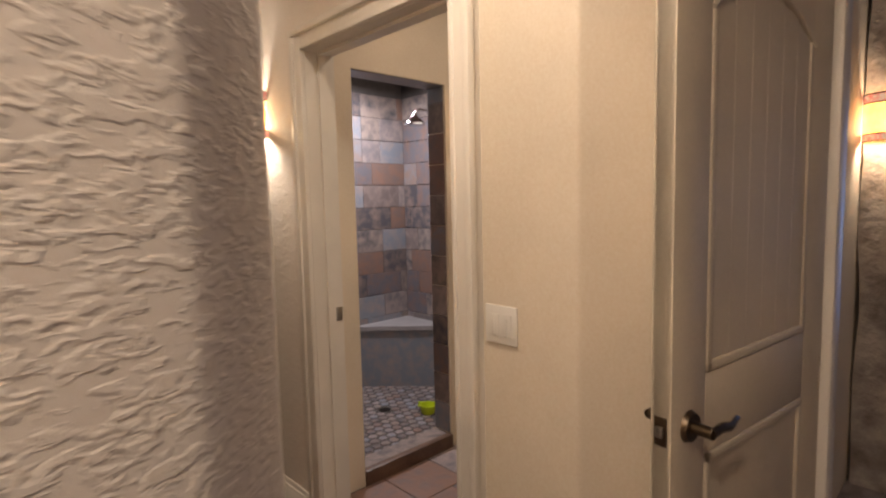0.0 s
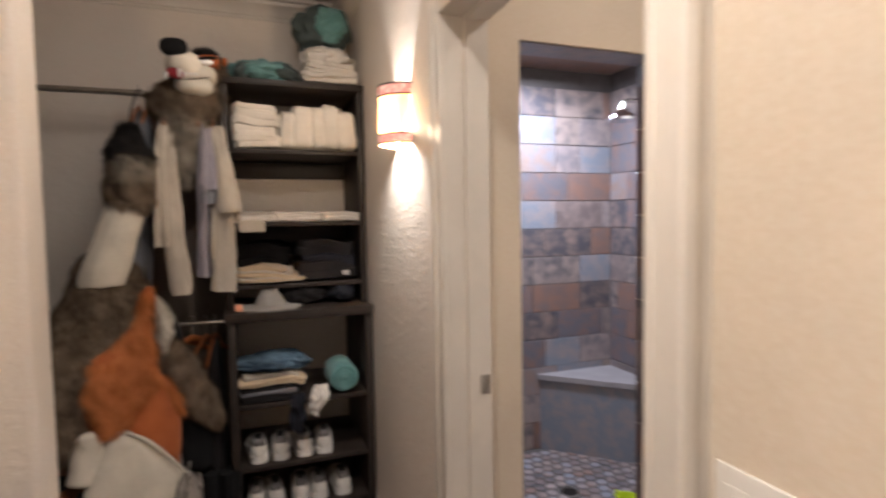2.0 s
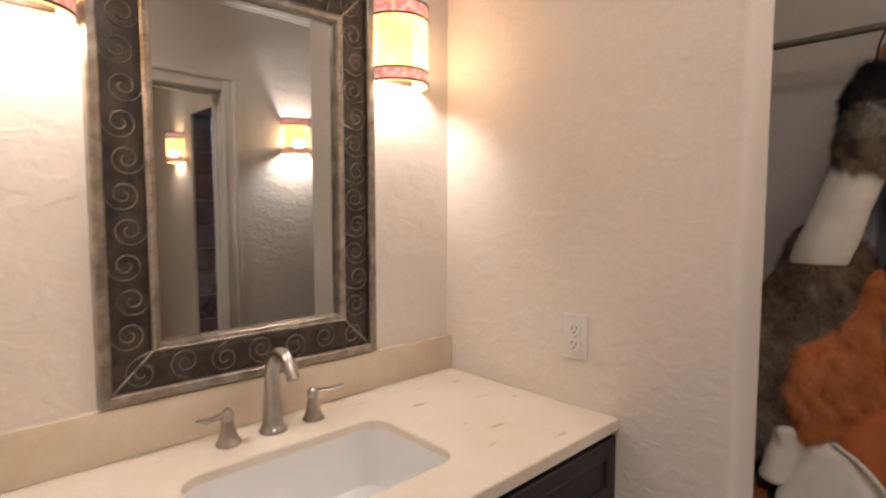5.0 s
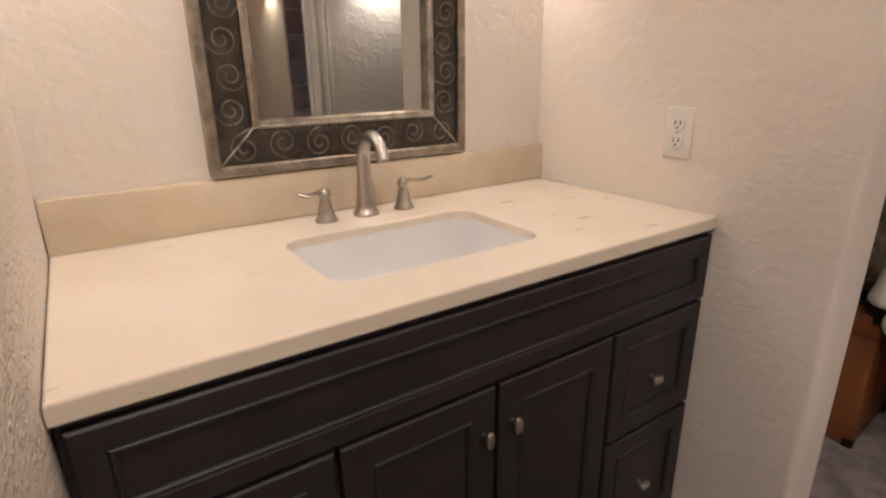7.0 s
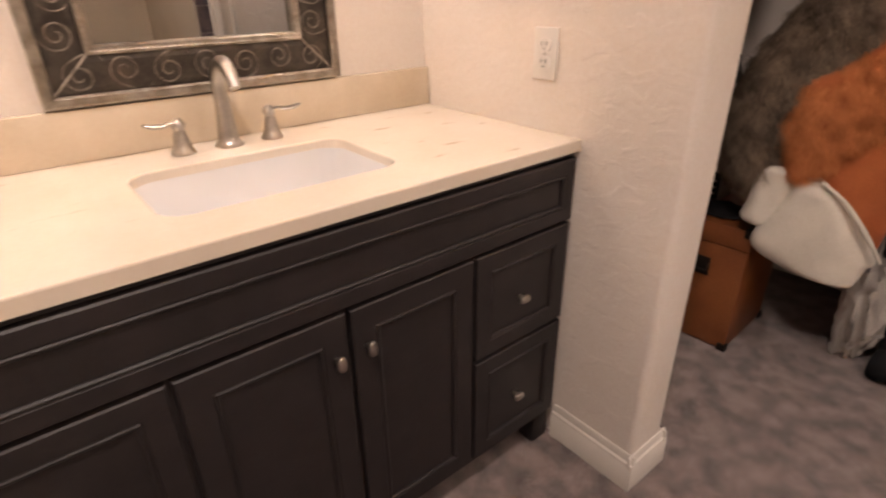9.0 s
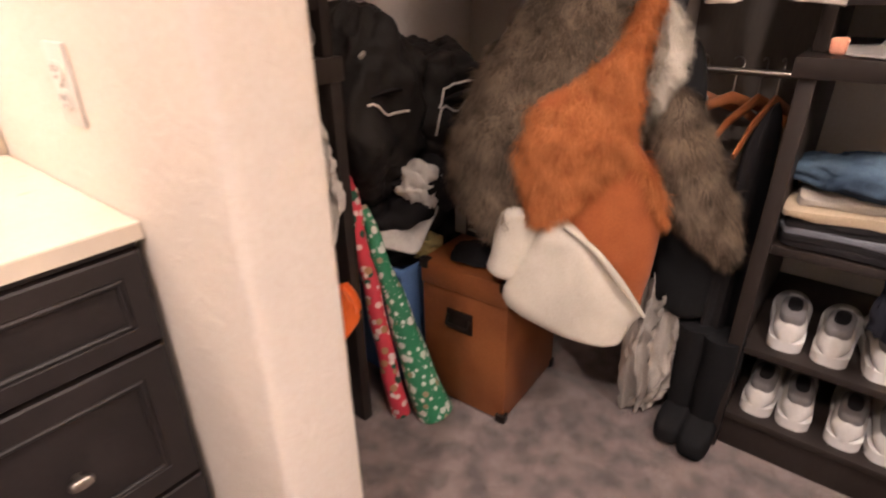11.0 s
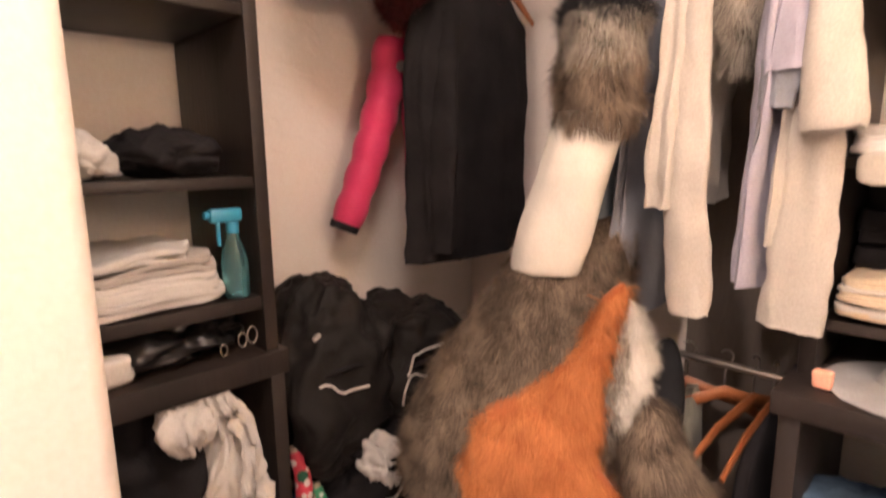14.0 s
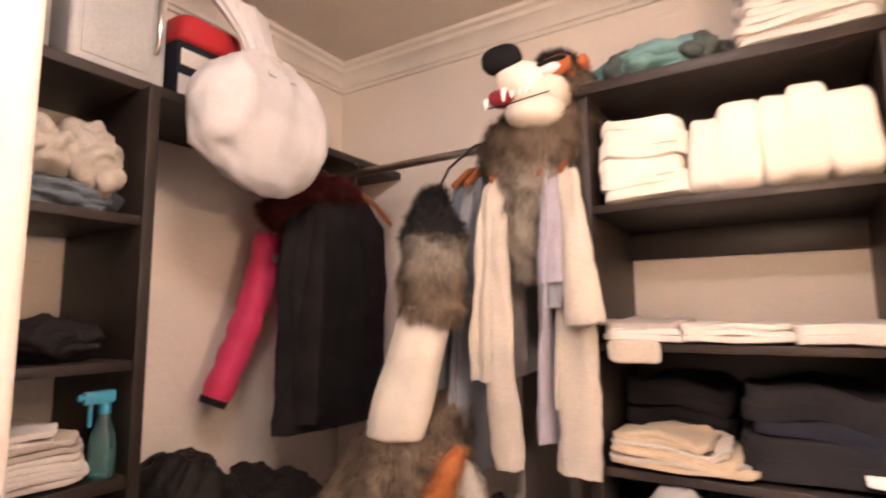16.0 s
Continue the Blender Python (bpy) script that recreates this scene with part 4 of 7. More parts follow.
# ---- closet contents: cloths ----
C_WHITE = cloth("white_cotton", (0.66, 0.63, 0.59))
C_CREAM = cloth("cream_cotton", (0.47, 0.43, 0.37), (0.41, 0.37, 0.32))
C_BEIGE = cloth("beige_cotton", (0.50, 0.40, 0.28), (0.42, 0.33, 0.23))
C_BLACK = cloth("black_cotton", (0.022, 0.020, 0.021), (0.014, 0.013, 0.014))
C_NAVY = cloth("navy_cotton", (0.018, 0.019, 0.026))
C_GREY = cloth("grey_cotton", (0.20, 0.21, 0.24))
C_LGREY = cloth("light_grey_cotton", (0.42, 0.38, 0.34), (0.34, 0.31, 0.28))
C_LAV = cloth("lavender_grey_cotton", (0.36, 0.34, 0.40))
C_DENIM = cloth("blue_denim", (0.085, 0.135, 0.19), (0.016, 0.025, 0.042))
C_SLATE = cloth("slate_blue_cotton", (0.12, 0.15, 0.18))
C_TEAL = cloth("teal_towelling", (0.15, 0.29, 0.29), (0.10, 0.22, 0.22), bump=0.6)
C_SAGE = cloth("grey_green_cotton", (0.075, 0.095, 0.095))
C_TOWEL = cloth("white_towelling", (0.72, 0.68, 0.62), bump=0.9)
C_ORANGE = cloth("bright_orange_cotton", (0.85, 0.16, 0.03))
C_PINK = cloth("pink_nylon", (0.60, 0.042, 0.125), (0.51, 0.034, 0.10), rough=0.5, bump=0.1)
C_BAG = cloth("white_ripstop", (0.64, 0.63, 0.64), rough=0.6, bump=0.1)
C_NYLON = cloth("black_nylon", (0.021, 0.019, 0.018), rough=0.5, bump=0.3)


def stack(name, at, label, items, group=""):
    """Folded pieces on one another; items: (x0, x1, y0, y1, height, material, word)."""
    th = thing(name, at, label, "folded clothes", group)
    z = at[2]
    rnd = random.Random(int(1000 * (at[0] + 3 * at[2] + 7)))
    for k, (x0, x1, y0, y1, h, material, word) in enumerate(items):
        bm = B()
        cx, cy, hx, hy = (x0 + x1) / 2, (y0 + y1) / 2, (x1 - x0) / 2, (y1 - y0) / 2
        turn = rnd.uniform(-2.5, 2.5)
        for half in (0, 1):
            grow = rnd.uniform(0.95, 1.02)
            pillow(bm, (cx + rnd.uniform(-0.004, 0.004), cy, z + h * (0.29 + 0.44 * half)), (hx * grow, hy * grow, h * 0.32), 0.24, 0.010, 8,
                   seed=k * 2 + half + at[0] * 10 + at[2] * 3, m=pose(0, 0, 0, 0, 0, turn), nu=44, nv=12)
        for v in bm.verts:
            u, w = (v.co.x - cx) / hx, (v.co.y - cy) / hy
            v.co.z += 0.10 * h * k * (0.5 - u * u) + 0.012 * noise.noise(Vector((u * 2.2, w * 2, at[2] * 5))) * min(k, 2)
        if k == 0:
            lowest = min(v.co.z for v in bm.verts)
            bmesh.ops.translate(bm, vec=(0, 0, z - lowest), verts=bm.verts)
        part(word, bm, material, th)
        z += h * 0.93
    return th


def heap(name, c, half, label, category, material, folds=0.25, freq=3.0, seed=0, rest=None, sub=4):
    bm = B()
    crumple(bm, c, half, folds, freq, seed, sub + 1)
    crease(bm, 0.17 * min(half), 1.0 / min(half) ** 0.75, seed)
    crease(bm, 0.035 * min(half), 2.0 / min(half) ** 0.75, seed + 3)
    if rest is not None:
        for v in bm.verts:
            v.co.z = max(v.co.z, rest + 0.001)
    return solid(name, bm, material, label, category)


# towels in the tall unit
tz = 1.796
stack("towel_stack", (0.43, 3.2, tz), "stack of folded white towels on a closet shelf", [
    (0.330, 0.545, 3.030, 3.38, 0.056, C_TOWEL, "towel"), (0.327, 0.540, 3.028, 3.38, 0.052, C_TOWEL, "towel"), (0.330, 0.548, 3.032, 3.38, 0.054, C_TOWEL, "towel"), (0.333, 0.535, 3.036, 3.38, 0.046, C_TOWEL, "towel")])
for k, (x, w, h, lean) in enumerate(((0.577, 0.030, 0.185, 2), (0.648, 0.046, 0.215, 1), (0.722, 0.030, 0.210, 2), (0.778, 0.036, 0.222, 3), (0.852, 0.046, 0.200, -5))):
    bm = B()
    pillow(bm, (x, 3.19, tz + h / 2), (w + 0.005, 0.155, h / 2), 0.32, 0.008, 9, seed=20 + k, m=pose(0, 0, 0, 0, lean, 0), nu=40, nv=24)
    wrinkle(bm, 0.007, 24, 12, k)
    low = min(v.co.z for v in bm.verts)
    bmesh.ops.translate(bm, vec=(0, 0, tz - low), verts=bm.verts)
    solid("upright_towel", bm, C_TOWEL, "folded white towel standing upright on a shelf", "towel", "upright towels")
# top of the tall unit
tt = 2.113
heap("teal_cloth", (0.47, 3.16, tt + 0.05), (0.15, 0.12, 0.055), "crumpled teal and grey cloth on the shelf top", "cloth", C_TEAL, 0.3, 3, 3, tt)
heap("grey_green_cloth", (0.40, 3.2, tt + 0.045), (0.10, 0.12, 0.05), "crumpled grey-green cloth on the shelf top", "cloth", C_SAGE, 0.3, 3, 4, tt)
heap("grey_green_cloth", (0.585, 3.18, tt + 0.045), (0.07, 0.12, 0.05), "crumpled grey-green cloth on the shelf top", "cloth", C_SAGE, 0.3, 3, 5, tt)
stack("white_cloth_stack", (0.80, 3.17, tt), "pile of white knitwear on top of the unit", [
    (0.665, 0.93, 3.04, 3.34, 0.04, C_WHITE, "sweater"), (0.655, 0.925, 3.03, 3.34, 0.035, C_WHITE, "sweater"), (0.67, 0.92, 3.04, 3.34, 0.035, C_WHITE, "sweater")])
heap("white_knitwear", (0.795, 3.16, tt + 0.135), (0.125, 0.13, 0.058), "rumpled white knitwear on folded sweaters", "knitwear", C_WHITE, 0.22, 3.2, 17, tt + 0.095)
heap("grey_plush", (0.775, 3.20, tt + 0.290), (0.130, 0.11, 0.125), "round grey fleece bundle on white knitwear", "fleece", C_SAGE, 0.12, 3, 8, tt + 0.172)
heap("teal_fleece", (0.800, 3.10, tt + 0.300), (0.070, 0.05, 0.085), "teal fleece cloth stuffed into a grey bundle", "fleece", C_TEAL, 0.25, 4, 9)
# middle shelves
z = 1.457
stack("white_shirt_row", (0.6, 3.15, z), "thin row of folded white shirts on a shelf", [
    (0.325, 0.52, 3.02, 3.30, 0.026, C_WHITE, "shirt"), (0.33, 0.515, 3.026, 3.30, 0.026, C_LGREY, "shirt")])
stack("white_shirt_row", (0.62, 3.15, z), "thin row of folded white shirts on a shelf", [(0.505, 0.73, 3.022, 3.30, 0.024, C_WHITE, "shirt"), (0.50, 0.72, 3.03, 3.30, 0.022, C_WHITE, "shirt")])
stack("white_shirt_row", (0.82, 3.15, z), "thin row of folded white shirts on a shelf", [(0.715, 0.905, 3.02, 3.30, 0.036, C_WHITE, "shirt")])
bm = B()
pillow(bm, (0.405, 3.026, 1.438), (0.06, 0.012, 0.028), 0.4, 0.004, 20, seed=4)
solid("hanging_cuff", bm, C_CREAM, "cream shirt hem hanging over the shelf edge", "shirt")
z = 1.165
stack("beige_trouser_stack", (0.44, 3.14, z), "stack of folded beige trousers on a shelf", [
    (0.325, 0.64, 3.02, 3.22, 0.020, C_BEIGE, "trousers"), (0.325, 0.63, 3.025, 3.22, 0.016, C_CREAM, "trousers"),
    (0.327, 0.615, 3.025, 3.22, 0.018, C_BEIGE, "trousers"), (0.33, 0.59, 3.03, 3.22, 0.016, C_CREAM, "trousers"), (0.34, 0.56, 3.03, 3.22, 0.018, C_BEIGE, "trousers")])
stack("black_clothes_stack", (0.46, 3.33, z), "tall pile of folded black clothes on a shelf", [(0.325, 0.60, 3.235, 3.44, h, C_BLACK, "trousers") for h in (0.07, 0.045, 0.075)])
stack("black_clothes_stack", (0.76, 3.22, z), "tall pile of folded black clothes on a shelf", [(0.600, 0.905, 3.06, 3.40, 0.085, C_BLACK, "trousers"), (0.64, 0.905, 3.07, 3.40, 0.05, C_NAVY, "trousers"), (0.615, 0.89, 3.08, 3.40, 0.07, C_BLACK, "trousers")])
bm = B()
pillow(bm, (0.835, 3.045, z + 0.040), (0.018, 0.006, 0.012), 0.3, 0.004, 20)
solid("clothing_tag", bm, C_WHITE, "small white clothing tag on black cloth", "tag")
# hat on the ledge
hz = 1.054
hat = thing("sun_hat", (0.46, 3.05, hz), "grey-white brimmed cloth hat on the shelf ledge", "hat")
bm = B()
prof = [(0.150, 0.006), (0.148, 0.010), (0.11, 0.012), (0.072, 0.018), (0.066, 0.030), (0.055, 0.055), (0.036, 0.082), (0.012, 0.090)]
vs = lathe(bm, [(r, hz + q) for r, q in prof], (0.475, 3.06, 0), 32)
for v in vs:
    v.co += noise.noise_vector(v.co * 22) * 0.009 * min(1, 0.3 + (v.co.z - hz) * 30)
low = min(v.co.z for v in vs)
bmesh.ops.translate(bm, vec=(0, 0, hz + 0.001 - low), verts=bm.verts)
part("crown_and_brim", bm, cloth("stone_grey_cotton", (0.30, 0.29, 0.28), (0.24, 0.23, 0.22)), hat)
bm = B()
pillow(bm, (0.338, 2.985, hz + 0.018), (0.016, 0.012, 0.017), 0.4, 0.002, 20)
solid("peach_pouch", bm, cloth("peach", (0.72, 0.33, 0.22)), "small peach cloth pouch on the ledge", "pouch")
heap("baseball_cap", (0.64, 3.18, hz + 0.05), (0.12, 0.14, 0.055), "black cap lying on the shelf ledge", "cap", C_BLACK, 0.1, 2.5, 14, hz)
heap("dark_bag", (0.82, 3.18, hz + 0.05), (0.075, 0.16, 0.055), "dark grey soft bag on the ledge", "bag", C_NAVY, 0.1, 2.5, 15, hz)
# lower part
z = 0.630
stack("dark_trouser_stack", (0.46, 3.05, z), "stack of dark folded trousers under blue jeans", [
    (0.33, 0.60, 2.955, 3.20, 0.030, C_BLACK, "trousers"), (0.33, 0.59, 2.955, 3.20, 0.028, C_GREY, "trousers"), (0.33, 0.60, 2.955, 3.20, 0.026, C_BLACK, "trousers"),
    (0.325, 0.62, 2.95, 3.20, 0.028, C_BEIGE, "trousers"), (0.335, 0.60, 2.96, 3.2, 0.024, C_CREAM, "trousers")])
heap("blue_jeans", (0.48, 3.07, z + 0.162), (0.155, 0.12, 0.044), "rumpled light blue jeans on folded trousers", "jeans", C_DENIM, 0.24, 2.2, 21, z + 0.132)
rollm = thing("rolled_towel", (0.806, 3.07, z), "rolled teal towel lying on a closet shelf", "towel")
bm = B()
tube(bm, [(0.800, 2.95 + 0.22 * k / 10, z + 0.073 + 0.002 * math.sin(k)) for k in range(11)], [0.063, 0.070, 0.072, 0.071, 0.072, 0.072, 0.071, 0.072, 0.071, 0.070, 0.065], 36)
wrinkle(bm, 0.007, 16, 16, 2.0)
for v in bm.verts:
    v.co.z = max(v.co.z, z + 0.001)
part("roll", bm, C_TEAL, rollm)
bm = B()
tube(bm, [(0.800 + (0.008 + 0.052 * k / 60) * math.cos(k * 0.36), 2.946 + 0.004 * math.sin(k * 0.7), z + 0.073 + (0.008 + 0.050 * k / 60) * math.sin(k * 0.36)) for k in range(61)], 0.006, 6)
part("spiral_edge", bm, C_TEAL, rollm)
bm = swag([(0.690, 2.945, z + 0.060, 0.030), (0.680, 2.932, z + 0.025, 0.040), (0.665, 2.925, z - 0.020, 0.036), (0.650, 2.925, z - 0.062, 0.030)], 2, 0.012, 3.1, wide=(1.0, 0.0))
solid("white_sock", bm, C_WHITE, "white sock hanging over the shelf edge", "sock")
bm = swag([(0.585, 2.945, z + 0.030, 0.030), (0.578, 2.930, z - 0.010, 0.036), (0.574, 2.928, z - 0.08, 0.034), (0.570, 2.928, z - 0.145, 0.030)], 2, 0.010, 5.3, wide=(1.0, 0.0))
solid("dark_sleeve", bm, C_NAVY, "dark sleeve hanging over the shelf edge", "sleeve")


# ---- shoes ----
M_SOLE = mat("white_rubber", (0.78, 0.76, 0.74), 0.5, scale=8, bump=0.05)
M_SHOE = mat("white_leather", (0.72, 0.70, 0.67), 0.5, color2=(0.60, 0.58, 0.55), scale=12, bump=0.1)
M_LINING = cloth("grey_lining", (0.16, 0.15, 0.15))


def shoe(m):
    th = thing("sneaker", (0, 0, 0), "white leather sneaker with a grey lining on a shoe shelf", "shoe", "sneakers on the shoe shelves")
    rows = [(-0.016, 0.008, 0.040), (-0.012, 0.020, 0.060), (0.0, 0.031, 0.074), (0.012, 0.035, 0.077), (0.05, 0.037, 0.078), (0.10, 0.036, 0.066), (0.15, 0.041, 0.052), (0.20, 0.043, 0.040), (0.245, 0.034, 0.030), (0.265, 0.018, 0.020)]
    rows = smooth_rings(rows, 3)
    bm = B()
    out = []
    for y, w, h in rows:
        ring = []
        for k in range(20):
            t = 2 * math.pi * k / 20
            px, pz = math.cos(t), math.sin(t)
            ring.append(bm.verts.new((w * math.copysign(abs(px) ** 0.75, px) * (1 - 0.25 * max(0, pz)), y, 0.022 + h * 0.5 * (1 + pz))))
        out.append(ring)
    for a, b in zip(out, out[1:]):
        for k in range(20):
            bm.faces.new((a[k], a[(k + 1) % 20], b[(k + 1) % 20], b[k]))
    bm.faces.new(out[0]), bm.faces.new(out[-1][::-1])
    part("upper", bm, M_SHOE, th)
    bm = B()
    pts = []
    for y, w, h in rows:
        pts.append((w + 0.004, y))
    loop = [(x, y) for x, y in pts] + [(-x, y) for x, y in reversed(pts)]
    lo, hi = [bm.verts.new((x, y, 0)) for x, y in loop], [bm.verts.new((x * 1.02, y, 0.030)) for x, y in loop]
    for i in range(len(loop)):
        j = (i + 1) % len(loop)
        bm.faces.new((lo[i], lo[j], hi[j], hi[i]))
    bm.faces.new(lo[::-1]), bm.faces.new(hi)
    part("sole", bm, M_SOLE, th)
    bm = B()
    pillow(bm, (0, 0.048, 0.090), (0.030, 0.060, 0.020), 0.6, 0.002, 20)
    part("collar", bm, M_LINING, th, "grey padded collar")
    bm = B()
    pillow(bm, (0, 0.050, 0.107), (0.017, 0.040, 0.006), 0.7, 0.001, 20)
    part("opening", bm, C_BLACK, th, "dark shoe opening")
    bm = B()
    pillow(bm, (0, 0.118, 0.092), (0.020, 0.040, 0.008), 0.6, 0.002, 20, m=pose(0, 0, 0, -18, 0, 0))
    part("tongue", bm, M_SHOE, th)
    bm = B()
    for k in range(4):
        tube(bm, [(-0.026, 0.10 + 0.017 * k, 0.086 - 0.007 * k), (0, 0.106 + 0.017 * k, 0.098 - 0.007 * k), (0.026, 0.10 + 0.017 * k, 0.086 - 0.007 * k)], 0.003, 6)
    part("laces", bm, M_SOLE, th, "white laces")
    bm = B()
    box(bm, -0.012, 0.012, -0.010, -0.003, 0.028, 0.048, bevel=0.002)
    part("heel_tab", bm, M_LINING, th, "grey heel tab")
    th.matrix_basis = m
    return th


first = shoe(pose(0.405, 3.0, 0.338, 0, 0, 4))
for x, turn in ((0.500, -3), (0.612, 5), (0.702, -4)):
    copy_thing(first, pose(x, 2.998, 0.338, 0, 0, turn))
for x, turn in ((0.385, -2), (0.475, 4), (0.585, -3), (0.675, 3), (0.79, 2)):
    copy_thing(first, pose(x, 2.995, 0.118, 0, 0, turn))

# ---- animal costume ----
F_BROWN = fur_mat("brown_fur", (0.026, 0.019, 0.014), (0.29, 0.215, 0.152))
F_GREY = fur_mat("speckled_grey_fur", (0.05, 0.042, 0.035), (0.50, 0.44, 0.36))
F_ORANGE = fur_mat("orange_fur", (0.34, 0.095, 0.028), (0.64, 0.24, 0.085))
F_WHITE = fur_mat("white_fur", (0.55, 0.50, 0.43), (0.80, 0.76, 0.68))
F_BLACK = fur_mat("black_fur", (0.008, 0.008, 0.009), (0.030, 0.028, 0.028))
F_RED = fur_mat("dark_red_fur", (0.030, 0.006, 0.008), (0.17, 0.035, 0.035))
C_BROWN = cloth("brown_backing", (0.07, 0.050, 0.036))
C_FLEECE_O = cloth("orange_fleece", (0.42, 0.122, 0.040), (0.35, 0.095, 0.030), bump=0.5)
C_FLEECE_W = cloth("white_fleece", (0.70, 0.65, 0.56), bump=0.5)
C_FLEECE_B = cloth("black_fleece", (0.014, 0.014, 0.015), bump=0.4)
DOWN = (0.1, -0.25, -0.9)

cos = thing("costume_suit", (-0.1, 2.8, 0.5), "hanging animal costume body in brown and orange faux fur", "costume")


def lobe(name, rows, material, parent, label="", folds=0, amp=0.0, seed=0.0, per=4):
    bm = B()
    loft(bm, smooth_rings([(*r, 0) for r in rows], per), 48, folds, amp, seed)
    wrinkle(bm, 0.007, 12, 8, seed + rows[0][0])
    return part(name, bm, material, parent, label)




def across(p, q, z):
    """Where the side p-q meets the height z."""
    return p[0] + (q[0] - p[0]) * (z - p[1]) / (q[1] - p[1])


def padded(name, outline, depth, thick, material, parent, label="", seed=0.0, folds=0.004, rows=44, cols=30):
    """A stuffed panel of the hanging suit: outline of (along, z) in the suit's own upright plane, bulging to both sides."""
    k = len(outline)
    loop = smooth_rings([outline[-1]] + list(outline) + [outline[0], outline[1]], 5)[5:5 + 5 * k]
    zs = [p[1] for p in loop]
    z0, z1 = min(zs) + 0.001, max(zs) - 0.001
    bm = B()
    for side in (1, -0.8):
        grid = []
        for r in range(rows + 1):
            z = z0 + (z1 - z0) * (0.5 - 0.5 * math.cos(math.pi * r / rows))
            cut = [across(p, q, z) for p, q in zip(loop, loop[1:] + loop[:1]) if (p[1] - z) * (q[1] - z) <= 0 and p[1] != q[1]]
            a, b = min(cut), max(cut)
            row = []
            for c in range(cols + 1):
                f = -math.cos(math.pi * c / cols)
                u = (a + b) / 2 + (b - a) / 2 * f
                h = thick * side * (1 - abs(f) ** 2.4) ** 0.55 * min(1.0, (b - a) / (2.4 * thick)) ** 0.7
                w = noise.noise(Vector((u * 11 + seed, z * 7, seed))) + 0.5 * noise.noise(Vector((u * 26, z * 15 + seed, side)))
                d = depth - 0.5 * max(0.0, z - 0.9) + h + folds * w * (1 - f ** 4)
                row.append(bm.verts.new((0.85 * u + 0.527 * d, 0.527 * u - 0.85 * d, z)))
            grid.append(row)
        for p, q in zip(grid, grid[1:]):
            for c in range(cols):
                bm.faces.new((p[c], p[c + 1], q[c + 1], q[c]))
    bmesh.ops.remove_doubles(bm, verts=bm.verts[:], dist=0.0004)
    return part(name, bm, material, parent, label)


COMB = (0.16, -0.30, -0.85)
ob = padded("body", [(1.535, 1.34), (1.36, 1.34), (1.262, 1.195), (1.142, 1.032), (1.068, 0.866), (1.073, 0.738), (1.135, 0.626), (1.247, 0.61), (1.401, 0.72), (1.503, 0.87), (1.585, 1.03), (1.555, 1.189)],
            -2.435, 0.105, C_BROWN, cos, "brown fur body", 1.0, 0.010)
fur("fur", ob, 30000, 0.044, 0.0013, COMB, F_BROWN, ob, 1)
ob = padded("belly", [(1.534, 1.200), (1.490, 1.175), (1.462, 1.116), (1.420, 1.058), (1.315, 0.990), (1.255, 0.954), (1.228, 0.886), (1.218, 0.845), (1.230, 0.775), (1.262, 0.700), (1.326, 0.695), (1.381, 0.748),
                      (1.433, 0.795), (1.476, 0.845), (1.482, 0.946), (1.494, 1.049), (1.505, 1.123)], -2.332, 0.040, C_FLEECE_O, cos, "orange fur belly", 2.0, 0.006)
fur("fur", ob, 11000, 0.044, 0.0016, COMB, F_ORANGE, ob, 2)
leg = padded("orange_leg", [(1.33, 0.69), (1.40, 0.80), (1.466, 0.872), (1.526, 0.80), (1.566, 0.695), (1.568, 0.604), (1.556, 0.495), (1.540, 0.435), (1.44, 0.56)], -2.338, 0.046, C_FLEECE_O, cos,
             "smooth rust-orange fleece leg", 3.0, 0.010)
fringe = padded("fur_fringe", [(1.440, 0.868), (1.470, 0.885), (1.515, 0.835), (1.552, 0.765), (1.568, 0.700), (1.552, 0.702), (1.520, 0.770), (1.480, 0.822)], -2.318, 0.030, C_FLEECE_O, cos, "orange fur fringe", 3.5)
fur("fur", fringe, 900, 0.042, 0.0016, COMB, F_ORANGE, fringe, 22)
padded("white_foot", [(1.292, 0.680), (1.345, 0.692), (1.443, 0.593), (1.548, 0.455), (1.536, 0.415), (1.500, 0.347), (1.425, 0.357), (1.308, 0.389), (1.200, 0.468), (1.257, 0.609)], -2.312, 0.052, C_FLEECE_W, cos,
       "white fleece foot", 4.0, 0.007)
bm = B()
seam = smooth_rings([(1.335, 0.690), (1.395, 0.645), (1.443, 0.594), (1.500, 0.522), (1.546, 0.456)], 8)
tube(bm, [(0.85 * u + 0.527 * -2.268, 0.527 * u + 0.85 * 2.268, z) for u, z in seam], [0.004 + 0.005 * math.sin(math.pi * (k + 2) / (len(seam) + 3)) for k in range(len(seam))], 10)
part("foot_seam", bm, C_FLEECE_W, cos, "rounded white seam")
padded("white_foot", [(1.189, 0.70), (1.169, 0.593), (1.159, 0.537), (1.211, 0.514), (1.242, 0.503), (1.290, 0.657), (1.269, 0.71)], -2.335, 0.040, C_FLEECE_W, cos, "white fleece foot", 5.0, 0.006)
ob = padded("side_fur", [(1.530, 1.190), (1.548, 1.13), (1.556, 1.06), (1.530, 0.97), (1.505, 0.92), (1.492, 0.96), (1.502, 1.04), (1.508, 1.12)], -2.362, 0.030, C_BROWN, cos, "speckled grey fur edge", 6.5)
fur("fur", ob, 1500, 0.040, 0.0013, COMB, F_GREY, ob, 23)
ob = padded("chest_patch", [(1.545, 1.165), (1.570, 1.129), (1.588, 1.065), (1.574, 1.03), (1.551, 0.982), (1.518, 0.945), (1.520, 1.01), (1.541, 1.07), (1.535, 1.134)], -2.362, 0.032, C_FLEECE_W, cos, "white fur patch", 6.0)
